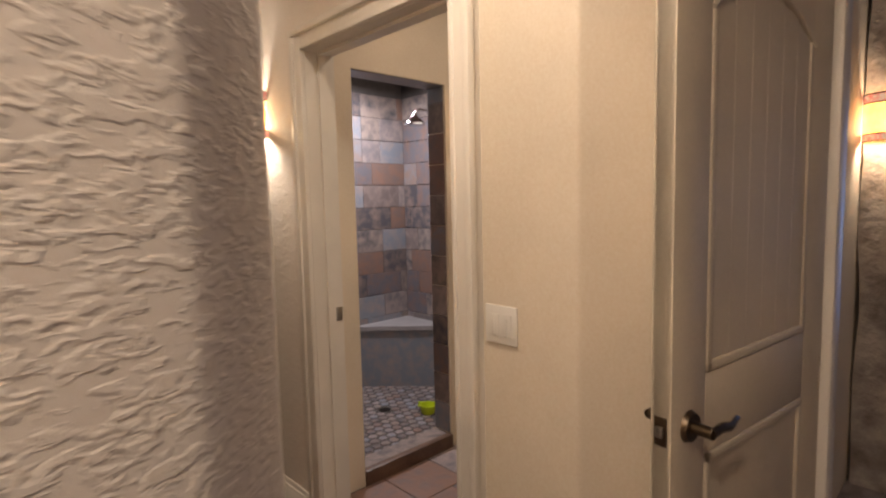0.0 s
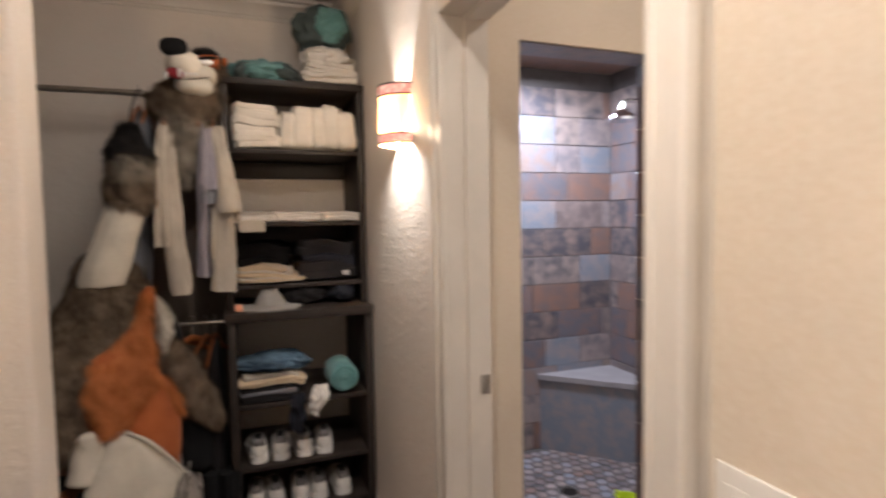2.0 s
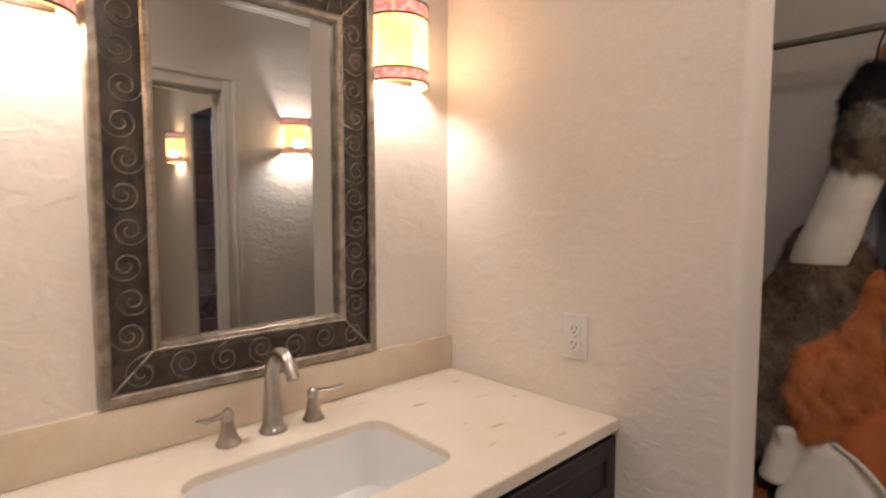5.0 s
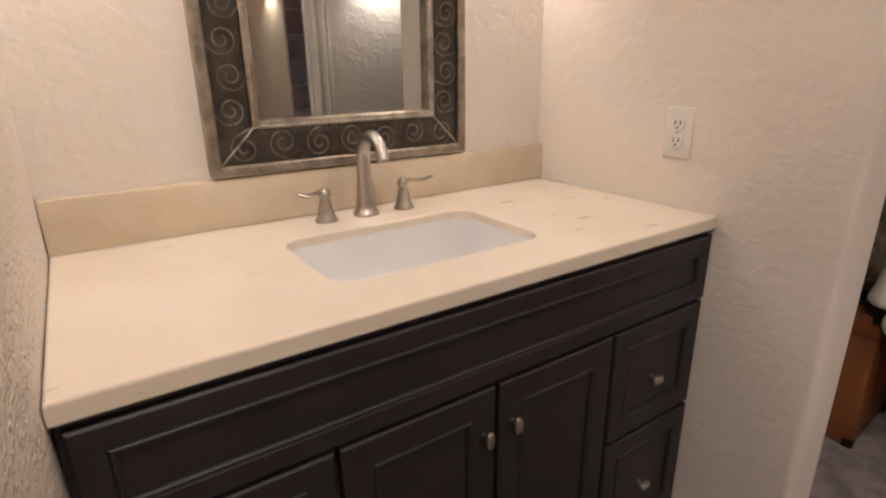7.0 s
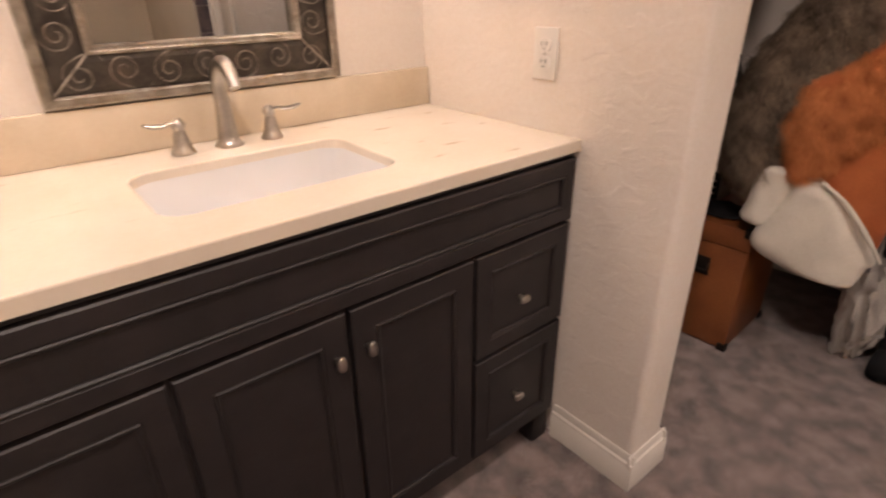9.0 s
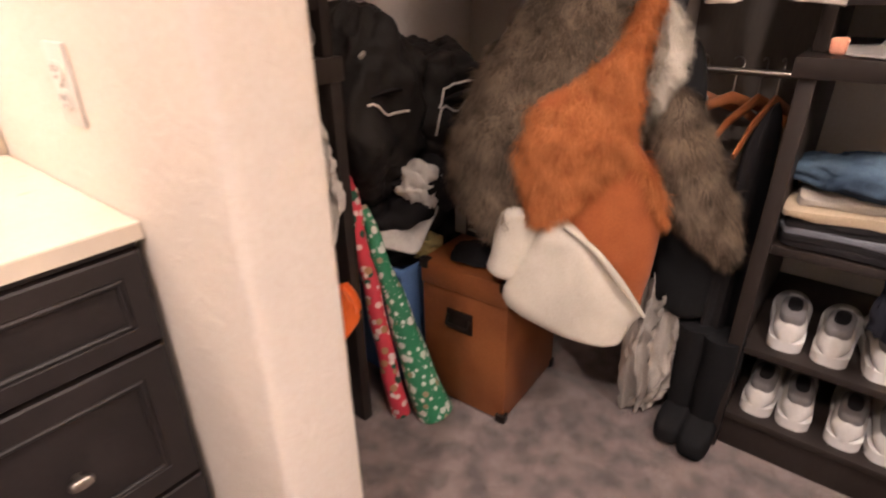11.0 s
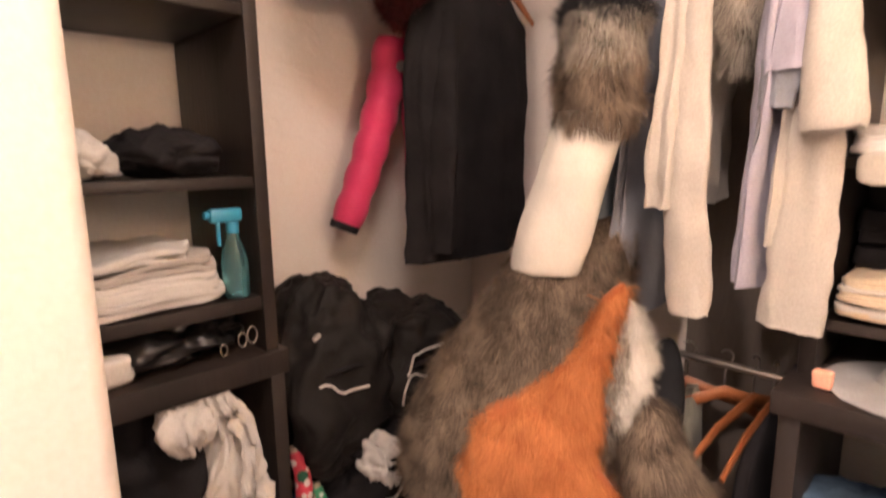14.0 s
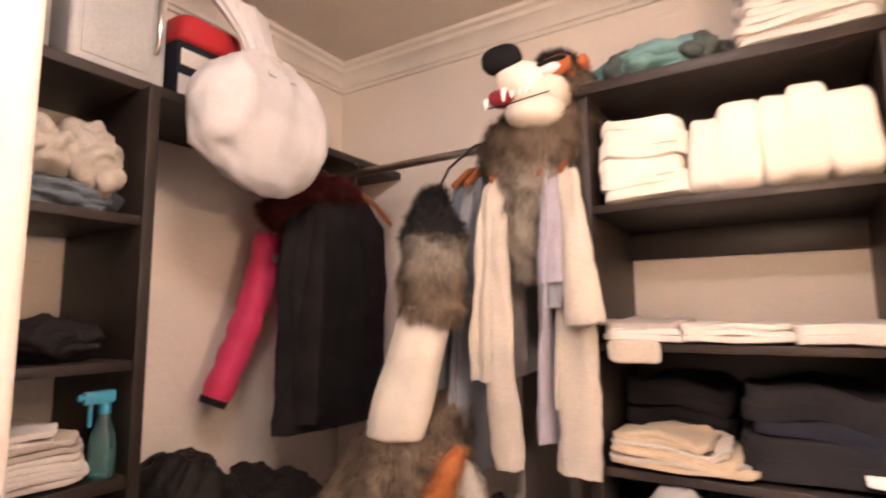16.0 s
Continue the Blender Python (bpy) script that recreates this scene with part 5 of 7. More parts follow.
fur("fur", ob, 1900, 0.036, 0.0014, (0.45, -0.25, -0.75), F_WHITE, ob, 3)
padded("inner_lining", [(1.585, 1.02), (1.646, 1.065), (1.665, 0.965), (1.640, 0.85), (1.58, 0.84)], -2.46, 0.04, C_FLEECE_B, cos, "black lining", 7.0)
ob = padded("sleeve", [(1.526, 0.897), (1.567, 0.972), (1.627, 0.95), (1.666, 0.876), (1.721, 0.77), (1.766, 0.677), (1.780, 0.584), (1.756, 0.548), (1.706, 0.590), (1.625, 0.656), (1.57, 0.71), (1.533, 0.812)],
            -2.412, 0.058, C_BROWN, cos, "brown fur sleeve", 8.0, 0.008)
fur("fur", ob, 7500, 0.042, 0.0013, (0.35, -0.2, -0.85), F_BROWN, ob, 4)
padded("black_paw", [(1.575, 0.76), (1.662, 0.74), (1.753, 0.606), (1.796, 0.469), (1.788, 0.386), (1.73, 0.345), (1.662, 0.365), (1.605, 0.448)], -2.462, 0.055, C_FLEECE_B, cos, "black fleece paw", 9.0, 0.008)

tail = thing("costume_tail", (-0.08, 2.85, 1.9), "hanging costume arm of black, grey, brown and white fur", "costume")
ob = lobe("black_cuff", [(-0.05, 2.88, 1.855, 0.02, 0.02), (-0.05, 2.88, 1.83, 0.036, 0.036), (-0.05, 2.87, 1.78, 0.060, 0.05), (-0.05, 2.86, 1.71, 0.082, 0.065)], C_FLEECE_B, tail, "black fur cuff")
fur("fur", ob, 3000, 0.035, 0.0013, (0, -0.3, -0.4), F_BLACK, ob, 5)
ob = lobe("grey_band", [(-0.05, 2.86, 1.735, 0.068, 0.06), (-0.048, 2.86, 1.69, 0.080, 0.065), (-0.05, 2.86, 1.64, 0.080, 0.065)], C_BROWN, tail, "speckled grey fur band")
fur("fur", ob, 3200, 0.045, 0.0014, DOWN, F_GREY, ob, 6)
ob = lobe("brown_band", [(-0.05, 2.86, 1.66, 0.078, 0.062), (-0.05, 2.86, 1.60, 0.082, 0.065), (-0.055, 2.86, 1.53, 0.074, 0.060)], C_BROWN, tail, "brown fur band")
fur("fur", ob, 4200, 0.045, 0.0014, DOWN, F_BROWN, ob, 7)
lobe("white_sleeve", [(-0.06, 2.86, 1.55, 0.074, 0.060), (-0.092, 2.86, 1.45, 0.080, 0.060), (-0.130, 2.857, 1.34, 0.082, 0.060), (-0.163, 2.86, 1.23, 0.080, 0.056), (-0.165, 2.86, 1.212, 0.072, 0.048)], C_FLEECE_W, tail, "white fleece sleeve", 2, 0.04, 1.0)
bm = B()
tube(bm, [(-0.05, 2.88, 1.84), (-0.05, 2.95, 1.93), (-0.05, 3.10, 2.035), (-0.05, 3.185, 2.066), (-0.05, 3.204, 2.050)], 0.004, 8)
part("hanging_loop", bm, C_BLACK, tail)

head = thing("animal_mask", (0.15, 3.05, 1.95), "animal costume head with cream muzzle and brown mane", "costume mask")
ob = lobe("mane", [(0.19, 3.10, 2.12, 0.07, 0.05), (0.165, 3.09, 2.06, 0.142, 0.09), (0.150, 3.08, 1.99, 0.155, 0.10), (0.145, 3.07, 1.95, 0.125, 0.08), (0.14, 3.06, 1.89, 0.06, 0.05)], C_BROWN, head, "brown fur mane")
fur("fur", ob, 10000, 0.05, 0.0013, (0, -0.3, -0.85), F_BROWN, ob, 8)
ob = lobe("throat", [(0.14, 3.07, 1.96, 0.105, 0.07), (0.14, 3.06, 1.88, 0.095, 0.068), (0.14, 3.05, 1.79, 0.075, 0.055), (0.14, 3.05, 1.70, 0.055, 0.04), (0.14, 3.05, 1.64, 0.02, 0.02)], C_BROWN, head, "speckled grey fur throat")
fur("fur", ob, 7000, 0.05, 0.0013, (0, -0.3, -0.85), F_GREY, ob, 18)
bm = B()
pillow(bm, (0.225, 3.09, 2.135), (0.095, 0.10, 0.060), 0.8, 0.004, 10)
ob = part("skull", bm, C_BROWN, head, "brown fur skull")
fur("fur", ob, 4500, 0.03, 0.0012, (0.5, 0.1, -0.3), F_BROWN, ob, 9)
bm = B()
pillow(bm, (0.158, 3.01, 2.136), (0.082, 0.088, 0.062), 0.88, 0.005, 12, m=pose(0, 0, 0, 0, 20, 12))
part("muzzle", bm, C_FLEECE_W, head, "cream fleece muzzle")
bm = B()
pillow(bm, (0.188, 3.005, 2.052), (0.080, 0.085, 0.046), 0.85, 0.005, 12, m=pose(0, 0, 0, 0, 2, 12))
part("jaw", bm, C_FLEECE_W, head, "cream fleece jaw")
bm = B()
pillow(bm, (0.222, 3.015, 2.098), (0.062, 0.075, 0.050), 0.9, 0.005, 12)
part("cheek_pad", bm, C_FLEECE_W, head, "cream fleece cheek")
bm = B()
pillow(bm, (0.120, 2.945, 2.198), (0.056, 0.035, 0.038), 0.8, 0.002, 10)
part("nose", bm, C_FLEECE_B, head, "black nose")
bm = B()
pillow(bm, (0.122, 2.934, 2.086), (0.034, 0.028, 0.024), 0.8, 0.002, 10, m=pose(0, 0, 0, 0, 8, 0))
part("mouth", bm, cloth("dark_red_felt", (0.22, 0.02, 0.03)), head, "dark red open mouth")
for x, zz, h in ((0.090, 2.066, 0.030), (0.142, 2.082, 0.034), (0.165, 2.078, 0.016), (0.185, 2.078, 0.014), (0.205, 2.080, 0.012)):
    bm = B()
    cyl(bm, (x, 2.908, zz + h / 2), (x, 2.905, zz - h / 2), 0.009, 0.003, 10)
    part("tooth", bm, M_PORC, head, "white tooth")
bm = B()
tube(bm, [(0.09, 2.914, 2.060), (0.14, 2.910, 2.056), (0.20, 2.914, 2.064), (0.25, 2.944, 2.082)], 0.002, 8)
part("lip", bm, C_FLEECE_B, head, "black lip line")
for x, y in ((0.235, 2.975),):
    bm = B()
    pillow(bm, (x + 0.012, y + 0.008, 2.160), (0.050, 0.018, 0.028), 0.8, 0.001, 10, m=pose(0, 0, 0, 0, -8, 0))
    part("eye_ring", bm, C_FLEECE_O, head, "orange eye ring")
    bm = B()
    pillow(bm, (x + 0.008, y - 0.008, 2.150), (0.030, 0.016, 0.013), 0.8, 0.001, 10, m=pose(0, 0, 0, 0, -8, 0))
    part("eye", bm, M_PORC, head, "white eye")
    bm = B()
    pillow(bm, (x + 0.010, y - 0.006, 2.168), (0.045, 0.018, 0.007), 0.8, 0.001, 10, m=pose(0, 0, 0, 0, -8, 0))
    part("brow", bm, C_FLEECE_B, head, "black brow")
for x, zz, mt, w in ((0.285, 2.15, C_FLEECE_O, "orange cheek patch"), (0.315, 2.175, C_FLEECE_O, "orange ear")):
    bm = B()
    pillow(bm, (x, 3.03, zz), (0.013, 0.03, 0.020), 0.8, 0.003, 12)
    part("ear" if "ear" in w else "cheek", bm, mt, head, w)
bm = B()
crumple(bm, (0.235, 3.04, 2.195), (0.045, 0.05, 0.022), 0.3, 3, 3, 3)
ob = part("tuft", bm, C_FLEECE_B, head, "black hair tuft")
fur("fur", ob, 900, 0.03, 0.0013, (0.2, 0, 0.3), F_BLACK, ob, 11)


# ---- hanging clothes ----
M_HANGER = mat("orange_brown_wood", (0.30, 0.10, 0.035), 0.4, scale=20, stretch=(1, 1, 0.3))


def hanger(x, y, z, turn, group="wooden hangers"):
    """A wooden hanger whose hook lies over a rod at height z."""
    th = thing("wooden_hanger", (0, 0, 0), "orange-brown wooden clothes hanger on a steel rod", "hanger", group)
    bm = B()
    tube(bm, [(0, -0.21, -0.165), (0, -0.12, -0.105), (0, 0, -0.065), (0, 0.12, -0.105), (0, 0.21, -0.165)], [0.008, 0.011, 0.013, 0.011, 0.008], 10, squash=(0.6, 1.2))
    part("shoulder", bm, M_HANGER, th)
    bm = B()
    tube(bm, [(0, 0, -0.06), (0, 0, -0.02)] + [(0, 0.017 * math.sin(a), 0.002 + 0.018 * math.cos(a) * -1 + 0.016) for a in (0.3 + k * 0.45 for k in range(9))], 0.0022, 6)
    part("hook", bm, M_RODM, th)
    th.matrix_basis = pose(x, y, z, 0, 0, turn)
    return th


def hung(name, rows, material, label, category, folds=7, amp=0.10, seed=0.0, extra=()):
    th = thing(name, (rows[0][0], rows[0][1], rows[-1][2]), label, category)
    bm = B()
    loft(bm, smooth_rings([(*r, 0) if len(r) == 5 else r for r in rows], 7), 64, folds, amp, seed)
    wrinkle(bm, 0.011, 24, 2.2, seed)
    crease(bm, 0.005, 13, seed, 0.35)
    part("body", bm, material, th)
    for pn, pts, rad, mt, lab in extra:
        bm = B()
        pts = smooth_rings([(*p, r) for p, r in zip(pts, rad)], 8)
        tube(bm, [p[:3] for p in pts], [p[3] for p in pts], 28, squash=(1.05, 0.55))
        wrinkle(bm, 0.008, 26, 2.5, len(pts) + rows[0][0])
        crease(bm, 0.0045, 15, rows[0][0] * 9, 0.4)
        part(pn, bm, mt, th, lab)
    return th


RZ = 2.050
hung("black_jacket", [(-0.61, 3.15, 1.965, 0.030, 0.06), (-0.61, 3.13, 1.93, 0.050, 0.15), (-0.61, 3.12, 1.86, 0.066, 0.215), (-0.61, 3.11, 1.70, 0.072, 0.245), (-0.61, 3.11, 1.45, 0.066, 0.235), (-0.615, 3.11, 1.25, 0.068, 0.24), (-0.62, 3.11, 1.165, 0.066, 0.235)],
     C_BLACK, "black wool jacket on a wooden hanger", "jacket", 6, 0.08, 0.4,
     [("sleeve", [(-0.585, 2.97, 1.84), (-0.57, 2.94, 1.6), (-0.565, 2.93, 1.35), (-0.57, 2.93, 1.20)], [0.055, 0.055, 0.05, 0.045], C_BLACK, "")])
hanger(-0.60, 3.19, RZ, 0)
pj = hung("pink_puffer_jacket", [(-0.76, 3.17, 1.95, 0.030, 0.05), (-0.77, 3.16, 1.90, 0.045, 0.13), (-0.775, 3.16, 1.80, 0.055, 0.17), (-0.78, 3.16, 1.55, 0.060, 0.17), (-0.78, 3.16, 1.32, 0.055, 0.16)],
          C_PINK, "pink quilted puffer jacket with a dark fur collar", "jacket", 5, 0.05, 1.2)
bm = B()
pts, rad = [], []
for k in range(41):
    f = k / 40
    pts.append((-0.775 - 0.035 * f, 2.955 - 0.175 * f + 0.02 * math.sin(f * 3), 1.80 - 0.53 * f))
    rad.append((0.060 - 0.012 * f) * (0.86 + 0.16 * abs(math.sin(f * math.pi * 6))))
tube(bm, pts, rad, 20)
sl = part("sleeve", bm, C_PINK, pj, "quilted pink sleeve")
bm = B()
tube(bm, [(-0.81, 2.782, 1.275), (-0.813, 2.774, 1.255)], [0.044, 0.041], 20)
part("cuff", bm, C_BLACK, sl, "black knitted cuff")
bm = B()
cyl(bm, (-0.722, 2.935, 1.72), (-0.716, 2.933, 1.721), 0.016, seg=18)
part("badge", bm, C_LGREY, sl, "round grey badge")
bm = B()
tube(bm, [(-0.70, 2.88, 1.84), (-0.665, 2.93, 1.90), (-0.625, 3.00, 1.945), (-0.60, 3.10, 1.955), (-0.60, 3.18, 1.94)], [0.045, 0.06, 0.055, 0.045, 0.03], 16)
ob = part("fur_collar", bm, cloth("dark_red_felt_back", (0.05, 0.012, 0.014)), pj, "dark red fur collar")
fur("fur", ob, 3600, 0.045, 0.0013, (0.3, -0.3, 0.1), F_RED, ob, 12)
hanger(-0.76, 3.19, RZ, 0)

for nm, cx, mtl, lab, zb, wd in (("grey_shirt", -0.075, C_SLATE, "slate-grey shirt on a hanger", 1.10, 0.020), ("grey_shirt", -0.035, C_GREY, "grey shirt on a hanger", 1.09, 0.022)):
    hung(nm, [(cx + 0.02, 3.17, 1.97, 0.012, 0.04), (cx + 0.015, 3.15, 1.90, 0.018, 0.13), (cx + 0.01, 3.14, 1.78, wd, 0.17), (cx - 0.01, 3.13, 1.45, wd * 1.1, 0.175), (cx - 0.035, 3.13, zb, wd * 1.2, 0.17)],
         mtl, lab, "shirt", 5, 0.12, cx * 30)
    hanger(cx + 0.02, 3.19, RZ, 0)
hung("cream_shirt", [(0.065, 3.17, 1.97, 0.015, 0.04), (0.060, 3.14, 1.90, 0.028, 0.14), (0.050, 3.12, 1.78, 0.036, 0.17), (0.045, 3.10, 1.50, 0.044, 0.175), (0.045, 3.10, 1.36, 0.046, 0.17)],
     C_CREAM, "cream cotton shirt on a hanger", "shirt", 6, 0.10, 2.2,
     [("sleeve", [(0.078, 3.005, 1.86), (0.083, 2.975, 1.70), (0.092, 2.96, 1.45), (0.104, 2.955, 1.25), (0.108, 2.955, 1.15)], [0.024, 0.030, 0.038, 0.043, 0.040], C_CREAM, "")])
hanger(0.065, 3.19, RZ, 0)
hung("lavender_shirt", [(0.20, 3.17, 1.97, 0.015, 0.04), (0.21, 3.15, 1.90, 0.025, 0.14), (0.212, 3.13, 1.78, 0.032, 0.165), (0.208, 3.12, 1.50, 0.034, 0.17), (0.200, 3.12, 1.22, 0.036, 0.165)],
     C_LAV, "lavender-grey shirt with a rolled sleeve", "shirt", 6, 0.12, 3.3,
     [("sleeve", [(0.235, 2.995, 1.87), (0.243, 2.97, 1.74), (0.250, 2.955, 1.60)], [0.026, 0.033, 0.036], C_LAV, ""), ("rolled_cuff", [(0.243, 2.96, 1.62), (0.235, 2.955, 1.54)], [0.036, 0.028], C_GREY, "grey rolled cuff")])
hanger(0.20, 3.19, RZ, 0)
hung("white_shirt", [(0.258, 3.17, 1.97, 0.012, 0.04), (0.258, 3.15, 1.90, 0.020, 0.14), (0.258, 3.13, 1.76, 0.024, 0.165), (0.255, 3.13, 1.50, 0.026, 0.17), (0.25, 3.13, 1.30, 0.026, 0.165)],
     C_CREAM, "off-white shirt hanging beside the shelving", "shirt", 5, 0.10, 4.1,
     [("sleeve", [(0.275, 2.985, 1.88), (0.300, 2.955, 1.72), (0.318, 2.94, 1.54), (0.322, 2.935, 1.50)], [0.022, 0.034, 0.044, 0.042], C_CREAM, ""),
      ("front_panel", [(0.295, 2.985, 1.60), (0.292, 2.985, 1.40), (0.284, 2.985, 1.25), (0.275, 2.985, 1.15)], [0.038, 0.045, 0.051, 0.053], C_CREAM, "")])
hanger(0.258, 3.19, RZ, 0)
for x, turn in ((0.04, -62), (0.125, -48), (0.185, -16), (0.225, -8)):
    hanger(x, 3.17, 0.985, turn, "hangers on the lower rod")
bm = B()
loft(bm, smooth_rings([(0.055, 3.17, 0.915, 0.012, 0.03, 14), (0.06, 3.16, 0.86, 0.02, 0.14, 14), (0.06, 3.15, 0.70, 0.03, 0.16, 14), (0.06, 3.15, 0.55, 0.03, 0.15, 14)], 4), 40, 5, 0.1, 1.0)
solid("sage_trousers", bm, cloth("sage_cotton", (0.25, 0.24, 0.19)), "grey-green trousers hanging on the lower rod", "trousers")
bm = B()
loft(bm, smooth_rings([(0.225, 3.17, 0.915, 0.012, 0.03, 0), (0.225, 3.15, 0.82, 0.03, 0.15, 0), (0.23, 3.12, 0.50, 0.04, 0.15, 0), (0.23, 3.10, 0.16, 0.045, 0.13, 0)], 4), 40, 6, 0.12, 2.0)
solid("dark_trousers", bm, C_BLACK, "black trousers hanging beside the shelving unit", "trousers")

# hanging to the floor beside the costume
bm = swag([(0.075, 2.98, 0.62, 0.045), (0.080, 2.97, 0.46, 0.060), (0.090, 2.955, 0.30, 0.078), (0.095, 2.945, 0.14, 0.080), (0.085, 2.94, 0.045, 0.055), (0.080, 2.94, 0.012, 0.035)], 4, 0.030, 2.2, wide=(0.85, 0.527))
for v in bm.verts:
    v.co.z = max(v.co.z, FZ + 0.001)
solid("grey_trousers", bm, C_LGREY, "pale grey crumpled trousers hanging to the carpet", "trousers")
for x, y in ((0.205, 2.95), (0.275, 2.93)):
    th = thing("black_boot", (x, y, FZ), "tall black soft boot standing on the carpet", "boot", "black boots")
    bm = B()
    tube(bm, [(x, y + 0.03, 0.05), (x, y + 0.03, 0.16), (x + 0.005, y + 0.03, 0.26), (x, y + 0.03, 0.345)], [0.042, 0.045, 0.05, 0.052], 18)
    part("shaft", bm, C_FLEECE_B, th)
    bm = B()
    pillow(bm, (x, y - 0.02, FZ + 0.042), (0.042, 0.095, 0.041), 0.6, 0.001, 10)
    part("foot", bm, C_FLEECE_B, th)

# ---- storage trunk ----
tm = pose(-0.358, 2.80, FZ, 0, 0, 3)
tr = thing("storage_chest", (0, 0, 0), "tan leather storage trunk with dark corners on the carpet", "trunk")
M_LEATHER = mat("tan_leather", (0.27, 0.090, 0.028), 0.45, color2=(0.20, 0.060, 0.018), scale=6, bump=0.15, bump_scale=150)
bm = B()
box(bm, -0.145, 0.145, -0.17, 0.17, 0.006, 0.40, bevel=0.006)
part("body", bm, M_LEATHER, tr)
bm = B()
box(bm, -0.149, 0.149, -0.174, 0.174, 0.402, 0.478, bevel=0.007)
part("lid", bm, M_LEATHER, tr)
for sx in (-1, 1):
    for sy in (-1, 1):
        for z0 in (0.0, 0.452):
            bm = B()
            box(bm, min(sx * 0.120, sx * 0.152), max(sx * 0.120, sx * 0.152), min(sy * 0.150, sy * 0.177), max(sy * 0.150, sy * 0.177), z0, z0 + 0.030, bevel=0.004)
            part("corner_guard", bm, M_IRON, tr, "dark metal corner guard")
bm = B()
box(bm, -0.055, 0.035, -0.176, -0.171, 0.275, 0.345, bevel=0.002)
hp = part("handle_plate", bm, M_IRON, tr, "black metal handle plate")
bm = B()
tube(bm, [(-0.048, -0.178, 0.325), (-0.048, -0.190, 0.300), (0.028, -0.190, 0.300), (0.028, -0.178, 0.325)], 0.005, 8)
part("pull", bm, M_IRON, hp)
tr.matrix_basis = tm
bm = B()
crumple(bm, (-0.36, 2.74, 0.487), (0.10, 0.08, 0.02), 0.3, 3, 2, 3)
for v in bm.verts:
    v.co.z = max(v.co.z, 0.4795)
solid("black_cloth", bm, C_BLACK, "black cloth lying on the tan trunk", "cloth")
th = thing("small_carton", (-0.49, 2.83, 0.479), "small printed black and grey carton on the trunk", "box")
bm = B()
box(bm, -0.53, -0.42, 2.83, 2.93, 0.4795, 0.585, bevel=0.002)
part("carton", bm, C_LGREY, th)
bm = B()
box(bm, -0.485, -0.425, 2.8275, 2.8295, 0.482, 0.583)
part("label_panel", bm, C_BLACK, th, "black printed panel")
for k in range(3):
    bm = B()
    box(bm, -0.475, -0.437, 2.8262, 2.8274, 0.50 + 0.024 * k, 0.508 + 0.024 * k)
    part("print_bar", bm, C_LGREY, th, "light printed bar")

# ---- bags, bin and paper in the corner ----
bn = thing("storage_bin", (-0.72, 2.84, FZ), "blue plastic storage bin on the closet floor", "bin")
M_BIN = mat("blue_plastic", (0.10, 0.20, 0.42), 0.4, scale=5, bump=0.03)
bm = B()
w0, w1 = 0.17, 0.19
lo = [bm.verts.new((-0.72 + a * w0, 2.84 + b * 0.24, FZ + 0.001)) for a, b in ((-1, -1), (1, -1), (1, 1), (-1, 1))]
hi = [bm.verts.new((-0.72 + a * w1, 2.84 + b * 0.27, 0.44)) for a, b in ((-1, -1), (1, -1), (1, 1), (-1, 1))]
for i in range(4):
    bm.faces.new((lo[i], lo[(i + 1) % 4], hi[(i + 1) % 4], hi[i]))
bm.faces.new(lo[::-1])
ob = part("tub", bm, M_BIN, bn, smooth=False)
ob.modifiers.new("thick", "SOLIDIFY").thickness = 0.004
bm = B()
for x0, x1, y0, y1 in ((-0.915, -0.525, 2.565, 2.58), (-0.915, -0.525, 3.10, 3.115), (-0.918, -0.905, 2.57, 3.11), (-0.535, -0.522, 2.57, 3.11)):
    box(bm, x0, x1, y0, y1, 0.425, 0.445, bevel=0.003)
part("rim", bm, M_BIN, bn)
heap("bin_clothes", (-0.72, 2.84, 0.44), (0.17, 0.24, 0.10), "mixed dark clothes filling the blue bin", "clothes", C_BLACK, 0.25, 3, 31)
M_PAPER = mat("tissue_paper", (0.62, 0.60, 0.57), 0.7, color2=(0.50, 0.48, 0.46), scale=14, bump=0.4, bump_scale=40)
bm = B()
pillow(bm, (-0.60, 2.66, 0.57), (0.095, 0.11, 0.010), 0.25, 0.010, 12, seed=3, m=pose(0, 0, 0, 38, 12, 22))
solid("wrapping_paper", bm, M_PAPER, "sheaf of grey wrapping paper on the bin", "paper")
heap("white_rag", (-0.565, 2.69, 0.67), (0.065, 0.055, 0.06), "crumpled white rag beside the bags", "cloth", C_WHITE, 0.3, 3, 33)
heap("yellow_rag", (-0.565, 2.72, 0.47), (0.05, 0.05, 0.04), "crumpled pale yellow cloth over the bin", "cloth", cloth("pale_yellow", (0.48, 0.38, 0.16)), 0.3, 3, 34)


